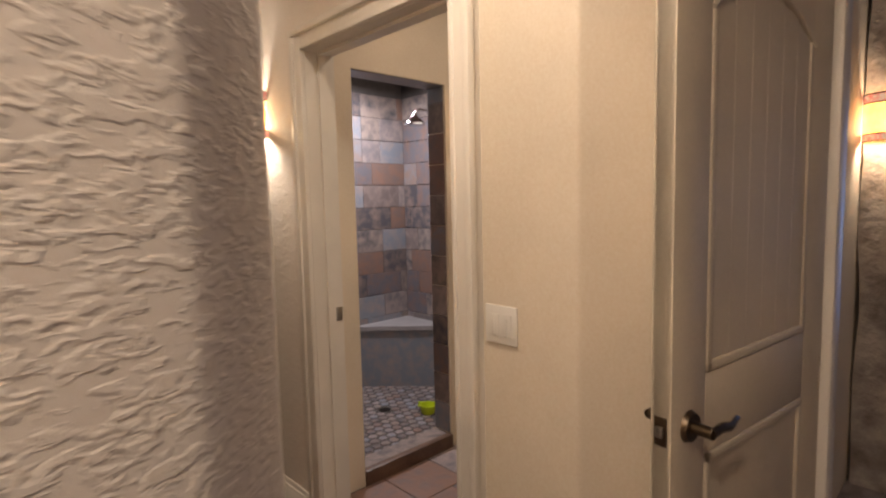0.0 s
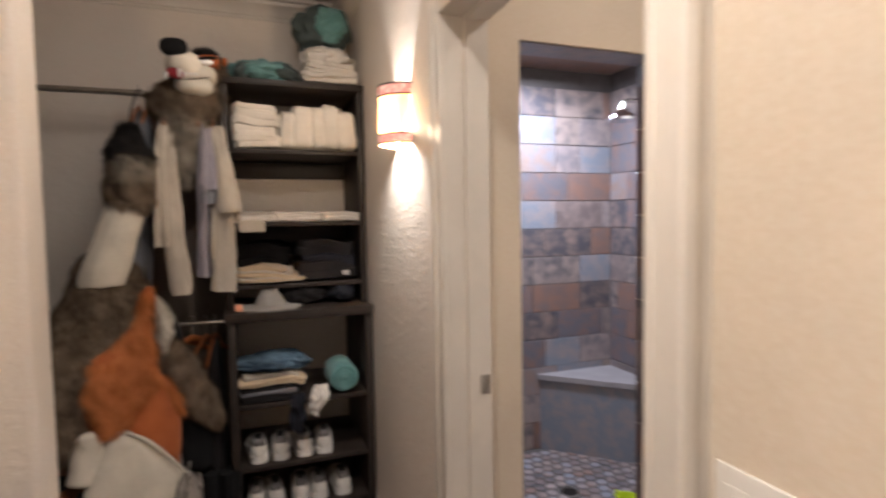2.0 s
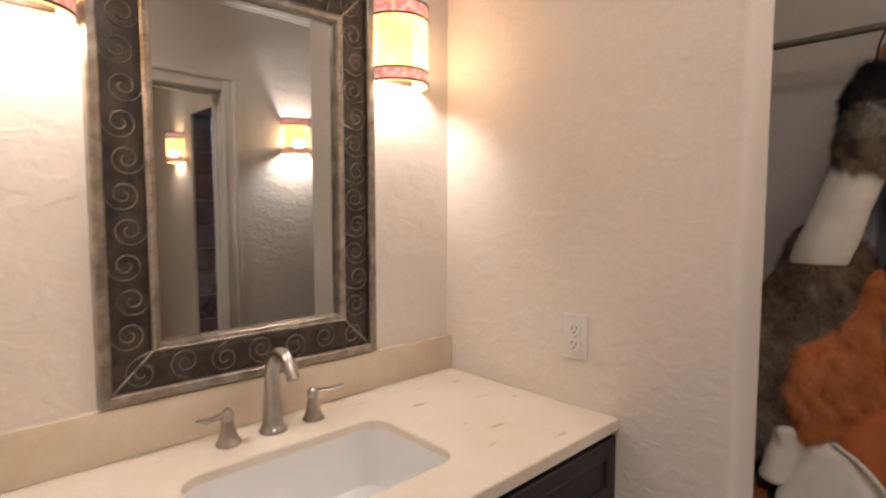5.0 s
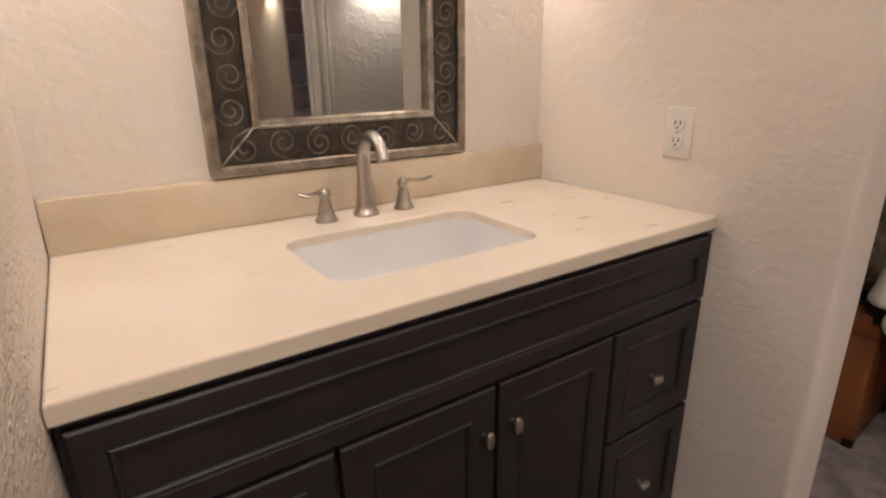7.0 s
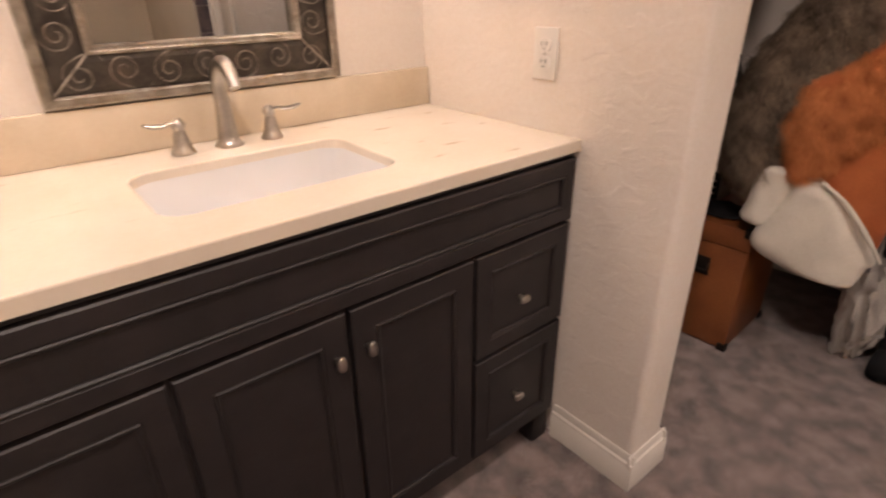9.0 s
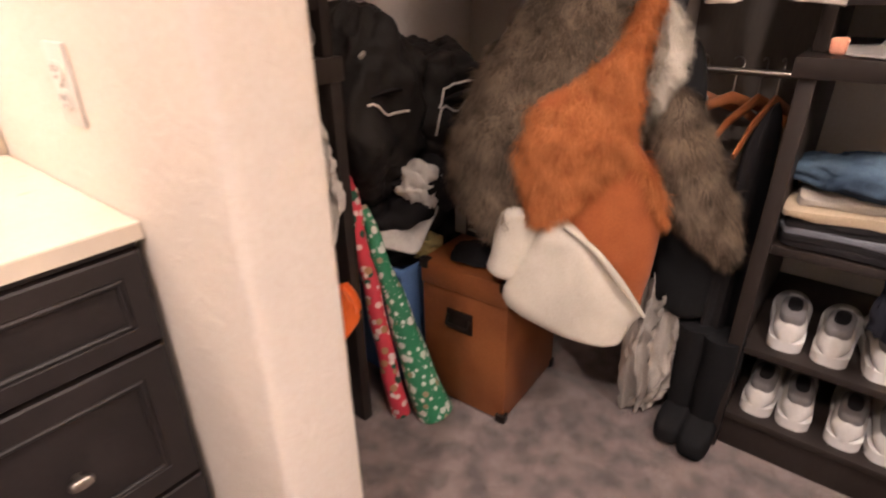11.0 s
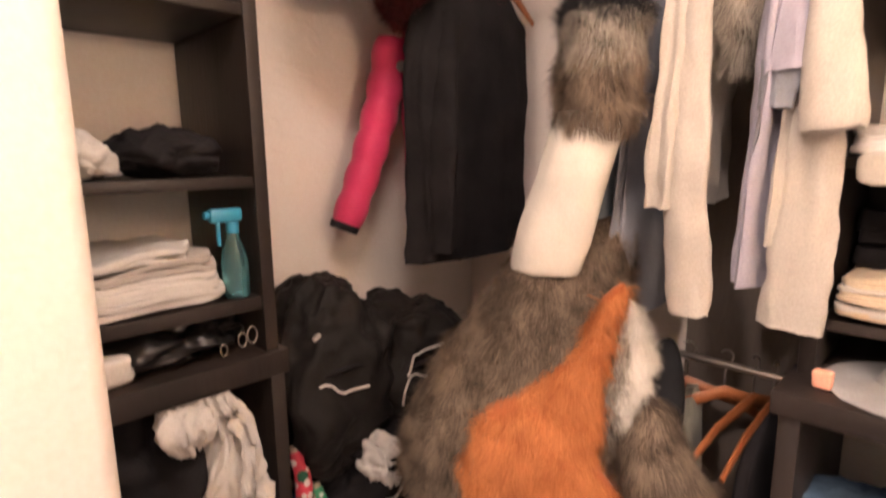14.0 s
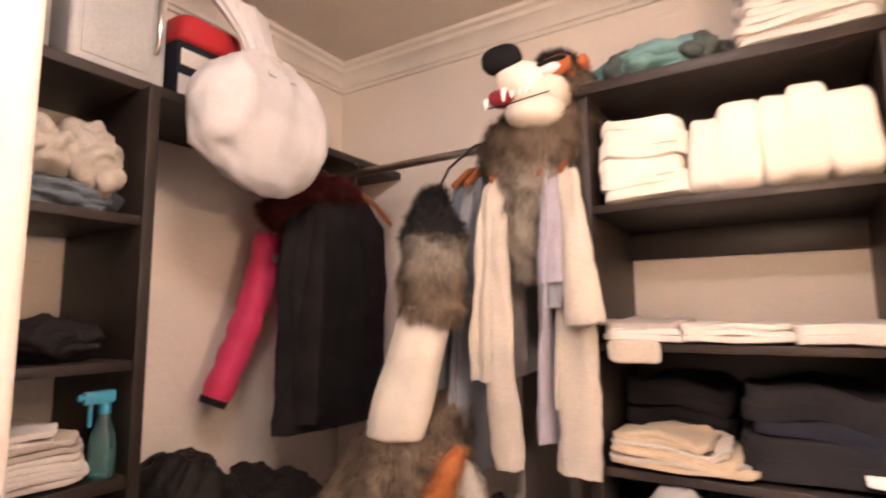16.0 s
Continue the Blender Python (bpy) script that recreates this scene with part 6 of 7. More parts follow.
def duffel(c, half, seed, label, tilt, lean=0.0, lines=()):
    th = thing("duffel_bag", (c[0], c[1], c[2] - half[2]), label, "bag", "black bags in the corner")
    bm = B()
    pillow(bm, c, half, 0.62, 0.04, 5, seed, m=pose(0, 0, 0, 0, 0, tilt), nu=110, nv=70)
    for v in bm.verts:
        f = max(0.0, (v.co.z - c[2]) / half[2])
        v.co.y = c[1] + (v.co.y - c[1]) * (1 - 0.45 * f) + lean * f
    wrinkle(bm, 0.02, 11, 6, seed)
    crease(bm, 0.022, 4.5, seed, 0.7)
    crease(bm, 0.005, 15, seed + 2)
    hull = [v.co.copy() for v in bm.verts]
    part("bag", bm, C_NYLON, th)
    for line in lines:
        bm = B()
        rough = smooth_rings([(*p, 0) for p in line], 6)
        pts = [min(hull, key=lambda q: (q - Vector(p[:3])).length) for p in rough]
        pts = [(pts[max(0, i - 1)] + pts[i] * 2 + pts[min(len(pts) - 1, i + 1)]) / 4 for i in range(len(pts))]
        tube(bm, [(p.x + 0.009, p.y - 0.007, p.z + 0.002) for p in pts], 0.0034, 6)
        part("piping", bm, C_WHITE, th, "white piping")
    bm = B()
    pts = [(c[0] + half[0] * 1.02 * math.cos(a), c[1] + half[1] * 0.9 * math.sin(a), c[2] + half[2] * 0.15 + 0.03 * math.cos(a * 2)) for a in (-0.9 + 0.15 * k for k in range(13))]
    tube(bm, pts, 0.010, 8, squash=(1.4, 0.5))
    part("strap", bm, C_BLACK, th, "black webbing strap")
    return th


duffel((-0.74, 2.61, 0.88), (0.17, 0.16, 0.27), 1, "large slumped black nylon duffel bag", 10, 0.02,
       (((-0.57, 2.50, 0.885), (-0.57, 2.53, 0.93), (-0.57, 2.59, 0.945), (-0.57, 2.66, 0.93)), ((-0.57, 2.525, 0.91), (-0.57, 2.60, 0.905), (-0.57, 2.66, 0.885))))
duffel((-0.70, 2.93, 0.86), (0.17, 0.20, 0.17), 5, "black nylon sports bag with white piping", -8, 0.0,
            (((-0.53, 2.74, 0.80), (-0.53, 2.76, 0.86), (-0.53, 2.83, 0.88), (-0.53, 2.92, 0.88)), ((-0.53, 2.77, 0.91), (-0.53, 2.85, 0.925), (-0.53, 2.93, 0.925)),
             ((-0.57, 2.72, 1.09), (-0.57, 2.752, 1.058), (-0.57, 2.784, 1.018), (-0.57, 2.80, 0.98))))
bm = B()
pillow(bm, (-0.580, 2.528, 1.045), (0.005, 0.012, 0.006), 0.5, 0.001, 10, m=pose(0, 0, 0, 30, 0, 0))
solid("bag_emblem", bm, C_LGREY, "small pale emblem on a black bag", "emblem")
heap("black_coat", (-0.70, 2.80, 0.62), (0.17, 0.24, 0.14), "black coat heaped under the bags", "coat", C_BLACK, 0.25, 2.6, 36)


def dotted(name, base, colors, scale):
    """Printed gift wrap: round dots of several colours on a ground."""
    m = mat(name, base, 0.35, scale=10, bump=0.03)
    nt = m.node_tree
    n, l = nt.nodes.new, nt.links.new
    b = nt.nodes["Principled BSDF"]
    src = b.inputs["Base Color"].links[0].from_socket
    for k, (col, sc, rad) in enumerate(colors):
        v, lt, mx, geo, mp = n("ShaderNodeTexVoronoi"), n("ShaderNodeMath"), n("ShaderNodeMix"), n("ShaderNodeNewGeometry"), n("ShaderNodeMapping")
        mp.inputs["Location"].default_value = (k * 3.7, k * 1.3, k * 2.1)
        l(geo.outputs["Position"], mp.inputs[0]), l(mp.outputs[0], v.inputs["Vector"])
        v.inputs["Scale"].default_value, v.inputs["Randomness"].default_value = sc, 0.7
        lt.operation = "LESS_THAN"
        lt.inputs[1].default_value = rad
        l(v.outputs["Distance"], lt.inputs[0])
        mx.data_type = "RGBA"
        mx.inputs[7].default_value = (*col, 1)
        l(lt.outputs[0], mx.inputs[0]), l(src, mx.inputs[6])
        src = mx.outputs[2]
    l(src, b.inputs["Base Color"])
    return m


M_WRAP_R = dotted("red_gift_wrap", (0.66, 0.055, 0.085), [((0.01, 0.09, 0.05), 24, 0.36), ((0.75, 0.62, 0.60), 33, 0.34), ((0.40, 0.24, 0.12), 21, 0.25)], 1)
M_WRAP_G = dotted("green_gift_wrap", (0.025, 0.23, 0.11), [((0.72, 0.72, 0.68), 27, 0.36), ((0.70, 0.72, 0.68), 41, 0.28), ((0.75, 0.75, 0.72), 85, 0.15), ((0.36, 0.28, 0.18), 23, 0.22)], 1)
for nm, p0, p1, r0, r1, mt, lab in (("gift_wrap_roll", (-0.478, 2.478, 0.002), (-0.645, 2.492, 0.742), 0.030, 0.021, M_WRAP_R, "red dotted gift wrap roll leaning on the shelving"),
                                    ("gift_wrap_roll", (-0.398, 2.545, 0.002), (-0.625, 2.53, 0.63), 0.058, 0.016, M_WRAP_G, "green patterned gift wrap roll leaning beside it")):
    th = thing(nm, p0, lab, "gift wrap", "gift wrap rolls")
    d = (Vector(p1) - Vector(p0)).normalized()
    bm = B()
    tube(bm, [Vector(p0) + d * 0.8 * k / 16 * (Vector(p1) - Vector(p0)).length / 0.8 + Vector((0.003 * math.sin(k), 0.004 * math.cos(k * 1.3), 0)) for k in range(17)], [r0 + (r1 - r0) * k / 16 for k in range(17)], 18)
    for v in bm.verts:
        v.co.z = max(v.co.z, 0.001)
    part("paper", bm, mt, th)
    bm = B()
    e = Vector(p1)
    cyl(bm, e - d * 0.002, e + d * 0.012, r1 * 0.8, seg=14)
    part("core", bm, mat("cardboard", (0.42, 0.34, 0.24), 0.8), th, "cardboard core")

# ---- on the corner shelving ----
stack("white_clothes_stack", (-0.72, 2.2, 1.178), "stack of folded white clothes on a closet shelf", [
    (-0.85, -0.565, 2.06, 2.325, 0.024, C_WHITE, "shirt"), (-0.85, -0.56, 2.06, 2.325, 0.024, C_WHITE, "shirt"), (-0.85, -0.565, 2.06, 2.32, 0.026, C_WHITE, "shirt"),
    (-0.84, -0.57, 2.06, 2.31, 0.024, C_LGREY, "shirt"), (-0.84, -0.58, 2.06, 2.27, 0.026, C_WHITE, "shirt")])
sp = thing("spray_bottle", (-0.60, 2.352, 1.178), "clear blue plastic spray bottle on a shelf", "spray bottle")
m_ = mat("blue_plastic_clear", (0.30, 0.78, 0.86), 0.08, scale=3, bump=0, fine_mix=0)
m_.node_tree.nodes["Principled BSDF"].inputs["Transmission Weight"].default_value = 0.93
bm = B()
lathe(bm, [(0.024, 1.1785), (0.027, 1.183), (0.027, 1.255), (0.024, 1.275), (0.014, 1.300), (0.011, 1.318)], (-0.595, 2.352, 0), 24)
part("bottle", bm, m_, sp)
M_TRIG = mat("blue_trigger", (0.03, 0.30, 0.46), 0.35, scale=3, bump=0)
bm = B()
cyl(bm, (-0.595, 2.352, 1.315), (-0.595, 2.352, 1.338), 0.013, seg=16)
box(bm, -0.606, -0.584, 2.305, 2.372, 1.338, 1.366, bevel=0.006)
box(bm, -0.600, -0.590, 2.318, 2.326, 1.290, 1.342, m=None, bevel=0.003)
cyl(bm, (-0.595, 2.306, 1.354), (-0.595, 2.296, 1.354), 0.007, seg=12)
part("trigger_head", bm, M_TRIG, sp, "blue trigger head")
heap("black_clothes", (-0.70, 2.265, 1.475), (0.13, 0.105, 0.05), "soft black clothes lying on a closet shelf", "clothes", C_BLACK, 0.15, 2.6, 46, 1.430)
heap("white_clothes", (-0.66, 2.10, 1.475), (0.11, 0.055, 0.045), "crumpled white clothes on a closet shelf", "clothes", C_WHITE, 0.25, 3, 41, 1.430)
heap("denim_clothes", (-0.70, 2.22, 1.80), (0.13, 0.155, 0.045), "crumpled dark denim on a closet shelf", "clothes", C_SLATE, 0.25, 3, 42, 1.765)
heap("cream_knit", (-0.68, 2.16, 1.895), (0.12, 0.10, 0.085), "crumpled cream knitwear on dark denim", "knitwear", C_CREAM, 0.18, 3.4, 43)
heap("cream_knit", (-0.665, 2.30, 1.885), (0.10, 0.075, 0.09), "crumpled cream knitwear on dark denim", "knitwear", C_CREAM, 0.18, 3.0, 44)
heap("leather_belt", (-0.70, 2.22, 1.095), (0.13, 0.15, 0.045), "coiled black leather belt on the ledge", "belt", mat("black_leather", (0.012, 0.011, 0.011), 0.3, scale=20), 0.3, 4, 45, 1.054)
for y, zz, r in ((2.34, 1.092, 0.015), (2.362, 1.098, 0.018), (2.30, 1.08, 0.012)):
    bm = B()
    tube(bm, [(-0.560, y + r * math.cos(a) * 0.6, zz + r * math.sin(a)) for a in (k * math.pi / 8 for k in range(17))], 0.0014, 6)
    solid("belt_buckle", bm, M_NICKEL, "small bright metal belt buckle", "buckle", "belt buckles")
bm = B()
pillow(bm, (-0.60, 2.09, 1.085), (0.04, 0.05, 0.03), 0.5, 0.006, 16)
solid("rolled_sock", bm, C_WHITE, "rolled white sock on the ledge", "sock")
heap("black_clothes", (-0.70, 2.20, 0.72), (0.17, 0.16, 0.24), "hanging heap of black clothes in the shelving", "clothes", C_BLACK, 0.2, 2.4, 51, 0.473)
heap("black_clothes", (-0.66, 2.13, 0.32), (0.20, 0.12, 0.20), "black clothes spilling from the lower shelving", "clothes", C_BLACK, 0.2, 2.4, 52, 0.01)
bm = swag([(-0.555, 2.27, 1.000, 0.030), (-0.530, 2.285, 0.93, 0.045), (-0.520, 2.28, 0.83, 0.066), (-0.515, 2.285, 0.73, 0.074), (-0.520, 2.25, 0.63, 0.055), (-0.525, 2.225, 0.545, 0.030)], 3, 0.030, 1.3)
solid("white_tshirt", bm, C_WHITE, "crumpled white T-shirt hanging out of the shelving", "T-shirt")
bm = swag([(-0.555, 2.215, 1.000, 0.045), (-0.535, 2.205, 0.965, 0.060), (-0.530, 2.205, 0.93, 0.050), (-0.535, 2.21, 0.90, 0.02)], 3, 0.016, 4.3)
solid("white_tshirt", bm, C_WHITE, "crumpled white T-shirt hanging out of the shelving", "T-shirt")
bm = swag([(-0.535, 2.335, 0.505, 0.035), (-0.520, 2.330, 0.455, 0.055), (-0.515, 2.290, 0.40, 0.058), (-0.515, 2.245, 0.345, 0.050), (-0.520, 2.215, 0.30, 0.030)], 2, 0.030, 7.7)
solid("orange_shirt", bm, C_ORANGE, "crumpled bright orange shirt hanging from the pile", "shirt")
bm = swag([(-0.540, 2.200, 0.56, 0.045), (-0.525, 2.170, 0.47, 0.065), (-0.515, 2.150, 0.36, 0.085), (-0.510, 2.140, 0.24, 0.090), (-0.510, 2.140, 0.12, 0.085)], 2, 0.022, 9.1)
solid("grey_sweatshirt", bm, C_LGREY, "pale grey sweatshirt draped over the pile", "sweatshirt")
heap("white_linen", (-0.52, 2.10, 0.10), (0.09, 0.07, 0.10), "white linen lying at the shelving foot", "linen", C_WHITE, 0.2, 3, 57, 0.001)
bm = swag([(-0.555, 2.14, 0.82, 0.075), (-0.530, 2.13, 0.70, 0.090), (-0.525, 2.13, 0.58, 0.085), (-0.530, 2.13, 0.48, 0.06)], 1, 0.008, 11.0)
solid("navy_trousers", bm, C_NAVY, "dark navy trousers hanging over the shelf edge", "trousers")
# ---- on the long shelf ----
th = thing("silver_case", (-0.76, 2.35, 2.113), "silver-grey plastic case with a handle on the shelf", "case")
M_CASE = mat("silver_grey_plastic", (0.45, 0.46, 0.46), 0.3, scale=5, bump=0.03)
bm = B()
box(bm, -0.92, -0.62, 2.235, 2.462, 2.1135, 2.40, bevel=0.012, seg=3)
part("body", bm, M_CASE, th)
bm = B()
tube(bm, [(-0.615, 2.43, 2.20), (-0.600, 2.43, 2.22), (-0.600, 2.43, 2.36), (-0.615, 2.43, 2.38)], 0.006, 8)
part("handle", bm, M_NICKEL, th, "metal handle")
bm = B()
box(bm, -0.625, -0.617, 2.26, 2.42, 2.14, 2.37, bevel=0.003)
part("front_panel", bm, M_CASE, th)
bm = B()
box(bm, -0.92, -0.62, 2.04, 2.20, 2.1135, 2.33, bevel=0.01)
solid("grey_box", bm, mat("mid_grey_plastic", (0.28, 0.27, 0.26), 0.5), "grey plastic box on the long shelf", "box")
th = thing("shoe_box", (-0.74, 2.56, 2.113), "dark box with white label panels on the shelf", "box")
bm = B()
box(bm, -0.90, -0.61, 2.485, 2.70, 2.1135, 2.268, bevel=0.002)
part("carton", bm, C_NAVY, th)
for y0, y1, z0, z1 in ((2.490, 2.625, 2.118, 2.172), (2.495, 2.590, 2.200, 2.245)):
    bm = B()
    box(bm, -0.6105, -0.607, y0, y1, z0, z1)
    part("label", bm, C_WHITE, th, "white label")
bm = B()
pillow(bm, (-0.72, 2.60, 2.318), (0.11, 0.105, 0.048), 0.4, 0.004, 10)
solid("red_case", bm, cloth("red_fabric", (0.50, 0.03, 0.035), rough=0.6), "red soft case on the dark box", "case")
bag = thing("laundry_bag", (-0.55, 2.77, 2.1), "white drawstring laundry bag hanging over the shelf edge", "bag")
bm = B()
vs = bmesh.ops.create_icosphere(bm, subdivisions=5, radius=1.0)["verts"]
for v in vs:
    d = v.co.normalized()
    ang = math.atan2(d.y, d.x)
    pl = abs((((3.5 * ang / math.pi + 0.7 * noise.noise(d * 1.7)) % 1.0) - 0.5) * 2)
    r = 1.02 + 0.055 * pl * (0.3 + 0.7 * max(0, d.z + 0.5)) - 0.13 * abs(noise.noise(d * 1.15)) - 0.05 * abs(noise.noise(d * 2.6))
    s = 1 - 0.45 * max(0, d.z) ** 2
    v.co = Vector((-0.494 + d.x * r * 0.094 * s, 2.690 + d.y * r * 0.235 * s - 0.01 * max(0, d.z), 2.065 + d.z * r * 0.205))
crease(bm, 0.011, 5, 2.0, 0.28)
crease(bm, 0.0022, 15, 5.0, 0.4)
part("pouch", bm, C_BAG, bag)
bm = B()
loft(bm, smooth_rings([(-0.58, 2.65, 2.42, 0.045, 0.09, 0), (-0.54, 2.675, 2.33, 0.03, 0.055, 0), (-0.51, 2.685, 2.25, 0.032, 0.06, 0), (-0.49, 2.70, 2.18, 0.06, 0.12, 0)], 5), 44, 11, 0.2, 0.2)
part("gathered_neck", bm, C_BAG, bag)
bm = B()
tube(bm, [(-0.512 + 0.036 * math.cos(a), 2.684 + 0.064 * math.sin(a), 2.262) for a in (k * math.pi / 10 for k in range(21))], 0.005, 8)
part("drawstring", bm, C_WHITE, bag)

# ---- shower and bath tiles ----
def slate(name):
    """Multicoloured slate-look porcelain: each tile picks its own tone, clouded with a second one."""
    m = bpy.data.materials.new(name)
    m.use_nodes = True
    nt = m.node_tree
    n, l = nt.nodes.new, nt.links.new
    b = nt.nodes["Principled BSDF"]
    oi, geo = n("ShaderNodeObjectInfo"), n("ShaderNodeNewGeometry")
    add = n("ShaderNodeMath")
    add.operation = "ADD"
    l(oi.outputs["Random"], add.inputs[0]), l(geo.outputs["Random Per Island"], add.inputs[1])
    fr = n("ShaderNodeMath")
    fr.operation = "FRACT"
    l(add.outputs[0], fr.inputs[0])
    cols = ((0.25, 0.175, 0.15), (0.13, 0.12, 0.135), (0.28, 0.215, 0.19), (0.19, 0.20, 0.235), (0.22, 0.125, 0.095), (0.075, 0.07, 0.08), (0.30, 0.235, 0.22), (0.16, 0.12, 0.115))
    ramps = []
    for shift in (0, 3):
        r = n("ShaderNodeValToRGB")
        r.color_ramp.interpolation = "CONSTANT"
        while len(r.color_ramp.elements) < 8:
            r.color_ramp.elements.new(0.5)
        for k, e in enumerate(r.color_ramp.elements):
            e.position, e.color = k / 8, (*cols[(k + shift) % 8], 1)
        l(fr.outputs[0], r.inputs[0])
        ramps.append(r)
    t, tr_, mx = n("ShaderNodeTexNoise"), n("ShaderNodeValToRGB"), n("ShaderNodeMix")
    t.inputs["Scale"].default_value, t.inputs["Detail"].default_value = 15, 8
    t.inputs["Distortion"].default_value = 0.3
    tr_.color_ramp.elements[0].position, tr_.color_ramp.elements[1].position = 0.40, 0.74
    l(geo.outputs["Position"], t.inputs["Vector"]), l(t.outputs["Fac"], tr_.inputs[0])
    mx.data_type = "RGBA"
    l(tr_.outputs[0], mx.inputs[0]), l(ramps[0].outputs[0], mx.inputs[6]), l(ramps[1].outputs[0], mx.inputs[7])
    l(mx.outputs[2], b.inputs["Base Color"])
    b.inputs["Roughness"].default_value = 0.38
    f, bp = n("ShaderNodeTexNoise"), n("ShaderNodeBump")
    f.inputs["Scale"].default_value, f.inputs["Detail"].default_value = 35, 5
    l(geo.outputs["Position"], f.inputs["Vector"]), l(f.outputs["Fac"], bp.inputs["Height"])
    bp.inputs["Strength"].default_value, bp.inputs["Distance"].default_value = 0.5, 0.004
    l(bp.outputs[0], b.inputs["Normal"])
    return m


M_SLATE = slate("slate_tile")
M_GROUT = mat("dark_grout", (0.10, 0.085, 0.08), 0.85, scale=20)
SXL, SXR, SYB, SCZ = 1.16, 2.60, 3.30, 2.36
TH = 0.172
bm = B()
box(bm, SXL - 0.1, SXL, SY + 0.14, SYB + 0.1, FZ, CEIL)
box(bm, SXL, SXR, SYB, SYB + 0.1, FZ, CEIL)
box(bm, SXR, SXR + 0.1, SY + 0.14, SYB + 0.1, FZ, CEIL)
sw_ = structure("wall_shower", bm, M_GROUT, "shower walls of multicoloured slate-look tile", "wall", False)
bm = B()
box(bm, SXL, SXR, SY + 0.14, SYB, SCZ, SCZ + 0.05)
structure("ceiling_shower", bm, M_SLATE, "slate-tiled shower ceiling", "ceiling", False)
bm = B()
box(bm, SXL, SXR, SY + 0.145, SYB, FZ, 0.012)
sf = structure("floor_shower", bm, M_GROUT, "shower floor of small irregular slate pieces", "floor", False)
bm = B()
box(bm, XR + 0.12, 3.2, CY + 0.12, SY, FZ, 0.006)
bf = structure("floor_bath", bm, M_GROUT, "bath floor of mottled slate tiles", "floor", False)
# timber-brown sill and white frame of the shower opening
bm = B()
box(bm, SX0 + 0.001, SX1 - 0.001, SY - 0.012, SY + 0.03, FZ, 0.085, bevel=0.003)
structure("trim_sill", bm, mat("brown_slate_strip", (0.15, 0.085, 0.055), 0.45, color2=(0.09, 0.05, 0.035), scale=8), "brown tiled shower sill", "sill")
bm = B()
box(bm, SX0 + 0.001, SX1 - 0.001, SY + 0.030, SY + 0.14, FZ, 0.080)
box(bm, SX0 - 0.002, SX0 + 0.004, SY + 0.010, SY + 0.14, 0.08, SH)
box(bm, SX0, SX1, SY + 0.010, SY + 0.14, SH - 0.004, SH + 0.002)
structure("trim_shower", bm, M_SLATE, "slate-tiled lining of the shower opening", "lining", False)

rng = random.Random(7)
tile_meshes = {}


def tile(w, h, axis):
    key = (round(w, 3), round(h, 3), axis)
    if key not in tile_meshes:
        bm = B()
        d = 0.007
        if axis == "y":
            box(bm, 0.002, w - 0.002, -d, 0, 0.002, h - 0.002, bevel=0.002, seg=1)
        elif axis == "x":
            box(bm, -d, 0, 0.002, w - 0.002, 0.002, h - 0.002, bevel=0.002, seg=1)
        else:
            box(bm, 0.002, w - 0.002, 0.002, h - 0.002, 0, d, bevel=0.002, seg=1)
        tile_meshes[key] = mesh_of("tile", bm, M_SLATE, False)
    return tile_meshes[key]


def lay(parent, w, h, axis, at):
    ob = new("tile", tile(w, h, axis))
    ob.parent = parent
    ob.location = at


for r in range(13):
    z = 0.012 + r * TH
    for axis, a0, a1, at in (("y", SXL, SXR, lambda s, zz: (s, SYB, zz)), ("x", SY + 0.14, SYB - 0.008, lambda s, zz: (SXR, s, zz))):
        s = a0
        first_one = True
        while s < a1 - 0.02:
            w = rng.choice((0.344, 0.344, 0.172, 0.258))
            if first_one:
                w, first_one = rng.choice((0.172, 0.258, 0.086)), False
            w = min(w, a1 - s)
            lay(sw_, w, TH, axis, at(s, z + rng.uniform(-0.0008, 0.0008)))
            s += w
for r in range(12):
    ob = new("tile", tile(0.128, TH, "x"))
    ob.parent = sw_
    ob.location = (SX1 + 0.001, SY + 0.012, 0.085 + r * TH - (0.0 if r < 11 else 0.02))
for i in range(7):
    for j in range(4):
        lay(bf, 0.30, 0.30, "z", (XR + 0.125 + 0.303 * i - 0.1 * (j % 2), SY - 0.31 - 0.303 * j, 0.0035))
# small irregular pieces of the shower floor, joined
verts, faces = [], []
step = 0.062
for i in range(int((SXR - SXL) / step)):
    for j in range(int((SYB - SY - 0.15) / step)):
        cx, cy = SXL + step * (i + 0.5 + 0.5 * (j % 2)), SY + 0.15 + step * (j + 0.5)
        if cx > SXR - 0.03 or math.hypot(cx - 1.93, cy - 2.76) < 0.055:
            continue
        k0 = len(verts)
        sides = 6
        ro = rng.uniform(0, 1)
        pts = [(cx + step * 0.56 * math.cos(ro * 0.3 + t) * rng.uniform(0.82, 0.98), cy + step * 0.53 * math.sin(ro * 0.3 + t) * rng.uniform(0.82, 0.98)) for t in (math.pi * (k + 0.5) / 3 for k in range(sides))]
        verts += [(x, y, 0.012) for x, y in pts] + [(cx + (x - cx) * 0.93, cy + (y - cy) * 0.93, 0.0165) for x, y in pts]
        faces.append([k0 + sides + k for k in range(sides)])
        faces += [[k0 + k, k0 + (k + 1) % sides, k0 + sides + (k + 1) % sides, k0 + sides + k] for k in range(sides)]
me = bpy.data.meshes.new("floor_mosaic")
me.from_pydata(verts, [], faces)
me.materials.append(M_SLATE)
ob = tagged(new("floor_mosaic", me), kind="stuff")
ob.parent = sf

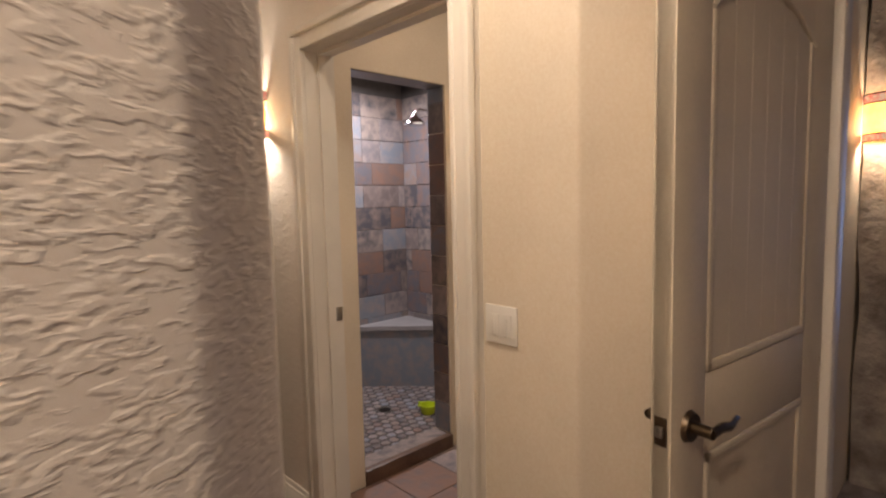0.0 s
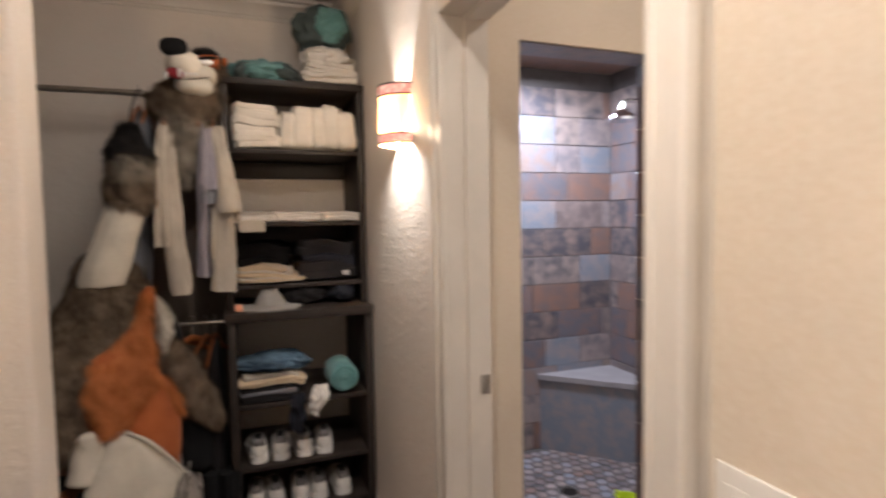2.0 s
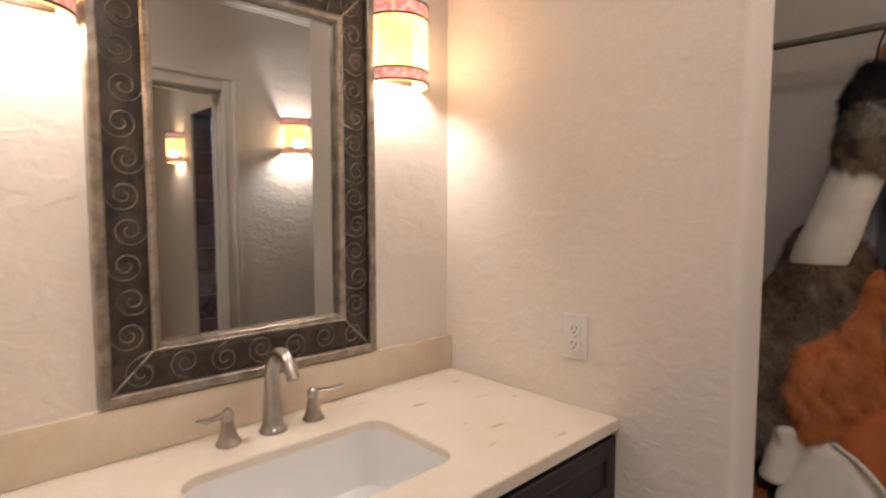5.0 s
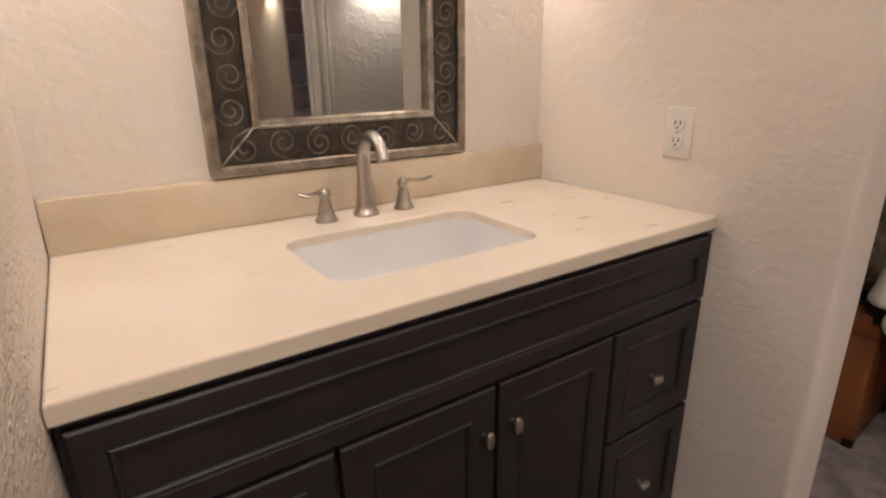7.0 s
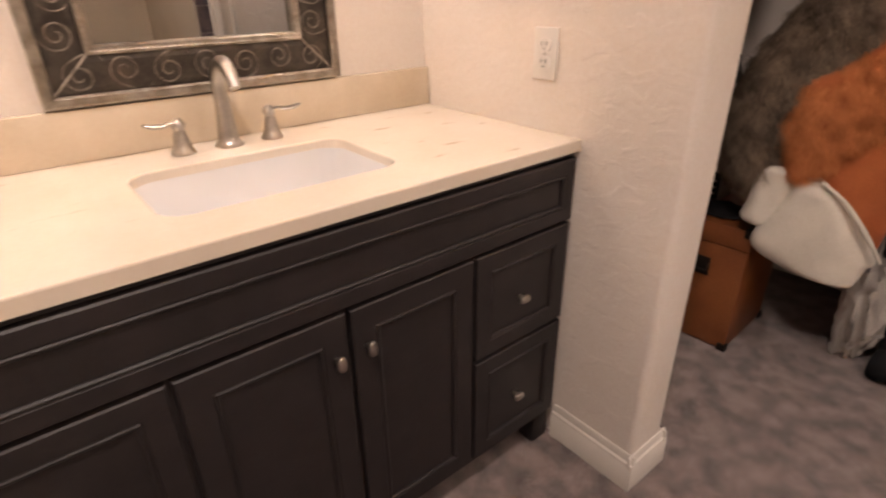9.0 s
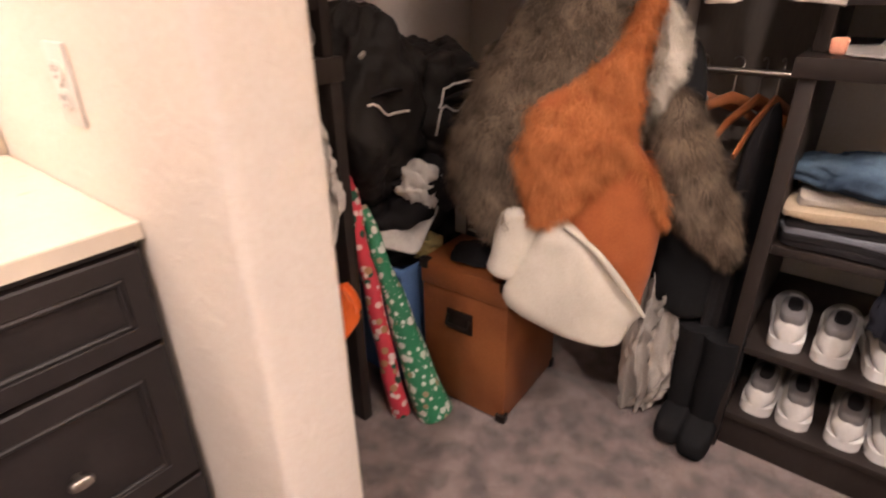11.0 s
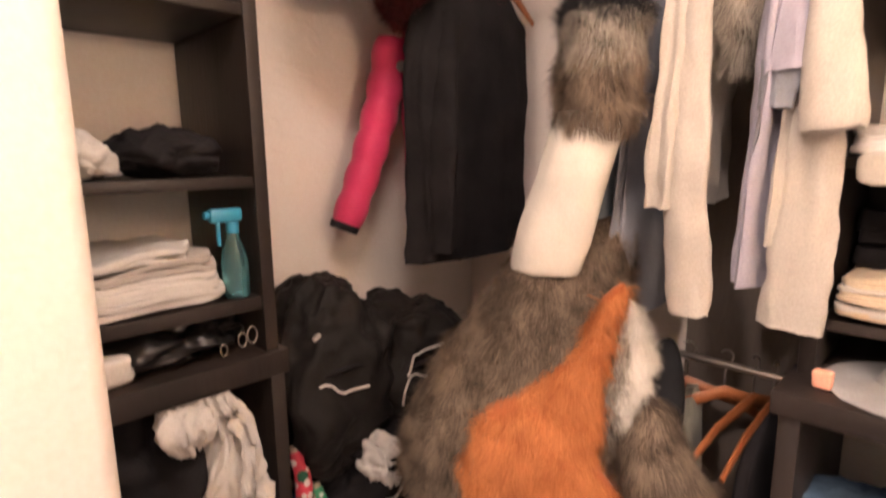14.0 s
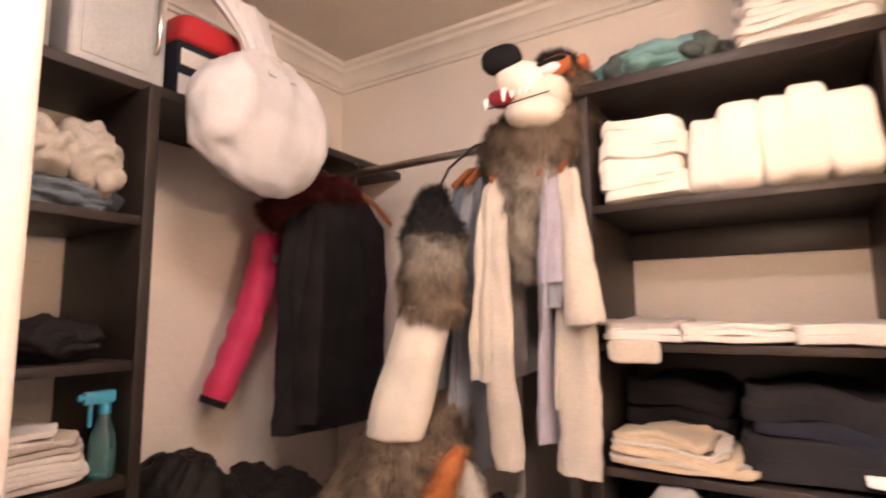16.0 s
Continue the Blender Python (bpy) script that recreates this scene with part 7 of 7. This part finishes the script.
bn2 = thing("shower_bench", (2.45, 3.15, 0.0), "triangular tiled corner bench in the shower", "bench")
bm = B()
for z0, z1, g in ((0.012, 0.455, 0.0), (0.455, 0.487, 0.02)):
    tri = [(2.07 - g, SYB - 0.008), (SXR - 0.008, SYB - 0.008), (SXR - 0.008, 2.77 - g)]
    lo = [bm.verts.new((x, y, z0)) for x, y in tri]
    hi = [bm.verts.new((x, y, z1)) for x, y in tri]
    for i in range(3):
        bm.faces.new((lo[i], lo[(i + 1) % 3], hi[(i + 1) % 3], hi[i]))
    bm.faces.new(hi), bm.faces.new(lo[::-1])
    part("bench_base" if g == 0 else "bench_top", bm, M_SLATE if g == 0 else mat("pale_slate", (0.30, 0.27, 0.27), 0.35, scale=9), bn2, smooth=False)
    bm = B()
bm.free()

sd = thing("shower_drain", (1.93, 2.76, 0.012), "round dark metal floor drain in the shower", "drain")
bm = B()
lathe(bm, [(0.050, 0.0125), (0.050, 0.018), (0.044, 0.0185), (0.043, 0.016)], (1.93, 2.76, 0), 28)
part("ring", bm, M_NICKEL, sd)
bm = B()
cyl(bm, (1.93, 2.76, 0.0125), (1.93, 2.76, 0.0172), 0.042, seg=28)
part("grate", bm, M_IRON, sd, "dark perforated grate")
sh = thing("shower_fixture", (2.6, 2.62, 1.95), "chrome shower head on a curved arm", "shower head")
M_CHROME = mat("chrome", (0.75, 0.76, 0.78), 0.08, 1.0, scale=3, bump=0, fine_mix=0)
bm = B()
lathe(bm, [(0.070, 1.930), (0.072, 1.938), (0.068, 1.948), (0.035, 1.975), (0.018, 1.990), (0.014, 2.01)], (2.15, 2.62, 0), 28)
part("head", bm, M_CHROME, sh)
bm = B()
tube(bm, [(2.15, 2.62, 2.0), (2.16, 2.62, 2.025), (2.20, 2.62, 2.035), (2.40, 2.62, 2.03), (2.592, 2.62, 2.03)], 0.010, 12)
part("arm", bm, M_CHROME, sh)
bm = B()
cyl(bm, (2.580, 2.62, 2.03), (2.592, 2.62, 2.03), 0.03, seg=20)
part("flange", bm, M_CHROME, sh)
ys = thing("yellow_caddy", (2.02, 2.30, 0.014), "small bright yellow-green plastic scoop on the shower floor", "scoop")
M_LIME = mat("lime_plastic", (0.55, 0.65, 0.03), 0.4, scale=5, bump=0)
bm = B()
lathe(bm, [(0.042, 0.0165), (0.055, 0.05), (0.060, 0.075), (0.056, 0.075), (0.045, 0.03)], (2.105, 2.51, 0), 24)
part("cup", bm, M_LIME, ys)
bm = B()
tube(bm, [(2.105, 2.565, 0.07), (2.105, 2.60, 0.065), (2.10, 2.605, 0.04), (2.10, 2.56, 0.035)], 0.007, 8)
part("handle", bm, M_LIME, ys)

# ---- passage beyond the open door ----
bm = B()
box(bm, 1.545, 1.60, 0.235, 0.382, FZ, 2.15, bevel=0.004)
box(bm, 1.555, 1.64, 0.20, 0.240, FZ, 2.12, bevel=0.006)
structure("trim_door_post", bm, M_TRIM, "white painted door post beside the open door", "door post")
M_ROCK = mat("fossil_stone", (0.48, 0.42, 0.37), 0.8, color2=(0.20, 0.165, 0.145), scale=7, bump=1.0, bump_scale=22)
bm = B()
vs = box(bm, 2.965, 3.4, 0.19, 0.37, FZ, 2.62)
bmesh.ops.subdivide_edges(bm, edges=bm.edges[:], cuts=14, use_grid_fill=True)
for v in bm.verts:
    v.co += noise.noise_vector(v.co * 5) * 0.02
structure("wall_stone", bm, M_ROCK, "rough stone wall face with dark pits", "wall")

# window at the far end of the passage, with the blue evening sky behind it
wn = thing("window_1", (6.55, -0.6, FZ), "tall white-framed window with blue dusk behind it", "window", kind="structure")
m_ = bpy.data.materials.new("dusk_sky")
m_.use_nodes = True
b_ = m_.node_tree.nodes["Principled BSDF"]
b_.inputs["Base Color"].default_value, b_.inputs["Emission Color"].default_value, b_.inputs["Emission Strength"].default_value = (0.1, 0.2, 0.5, 1), (0.22, 0.42, 1.0, 1), 1.1
bm = B()
box(bm, 6.585, 6.59, -1.4, 1.05, 0.10, 2.4)
part("sky_backdrop", bm, m_, wn, smooth=False)
for q in ((6.56, 6.60, -1.46, -1.40, 0.04, 2.46), (6.56, 6.60, 1.05, 1.11, 0.04, 2.46), (6.56, 6.60, -1.40, 1.05, 0.04, 0.10), (6.56, 6.60, -1.40, 1.05, 2.40, 2.46)):
    bm = B()
    box(bm, *q, bevel=0.003)
    part("window_frame", bm, M_TRIM, wn)
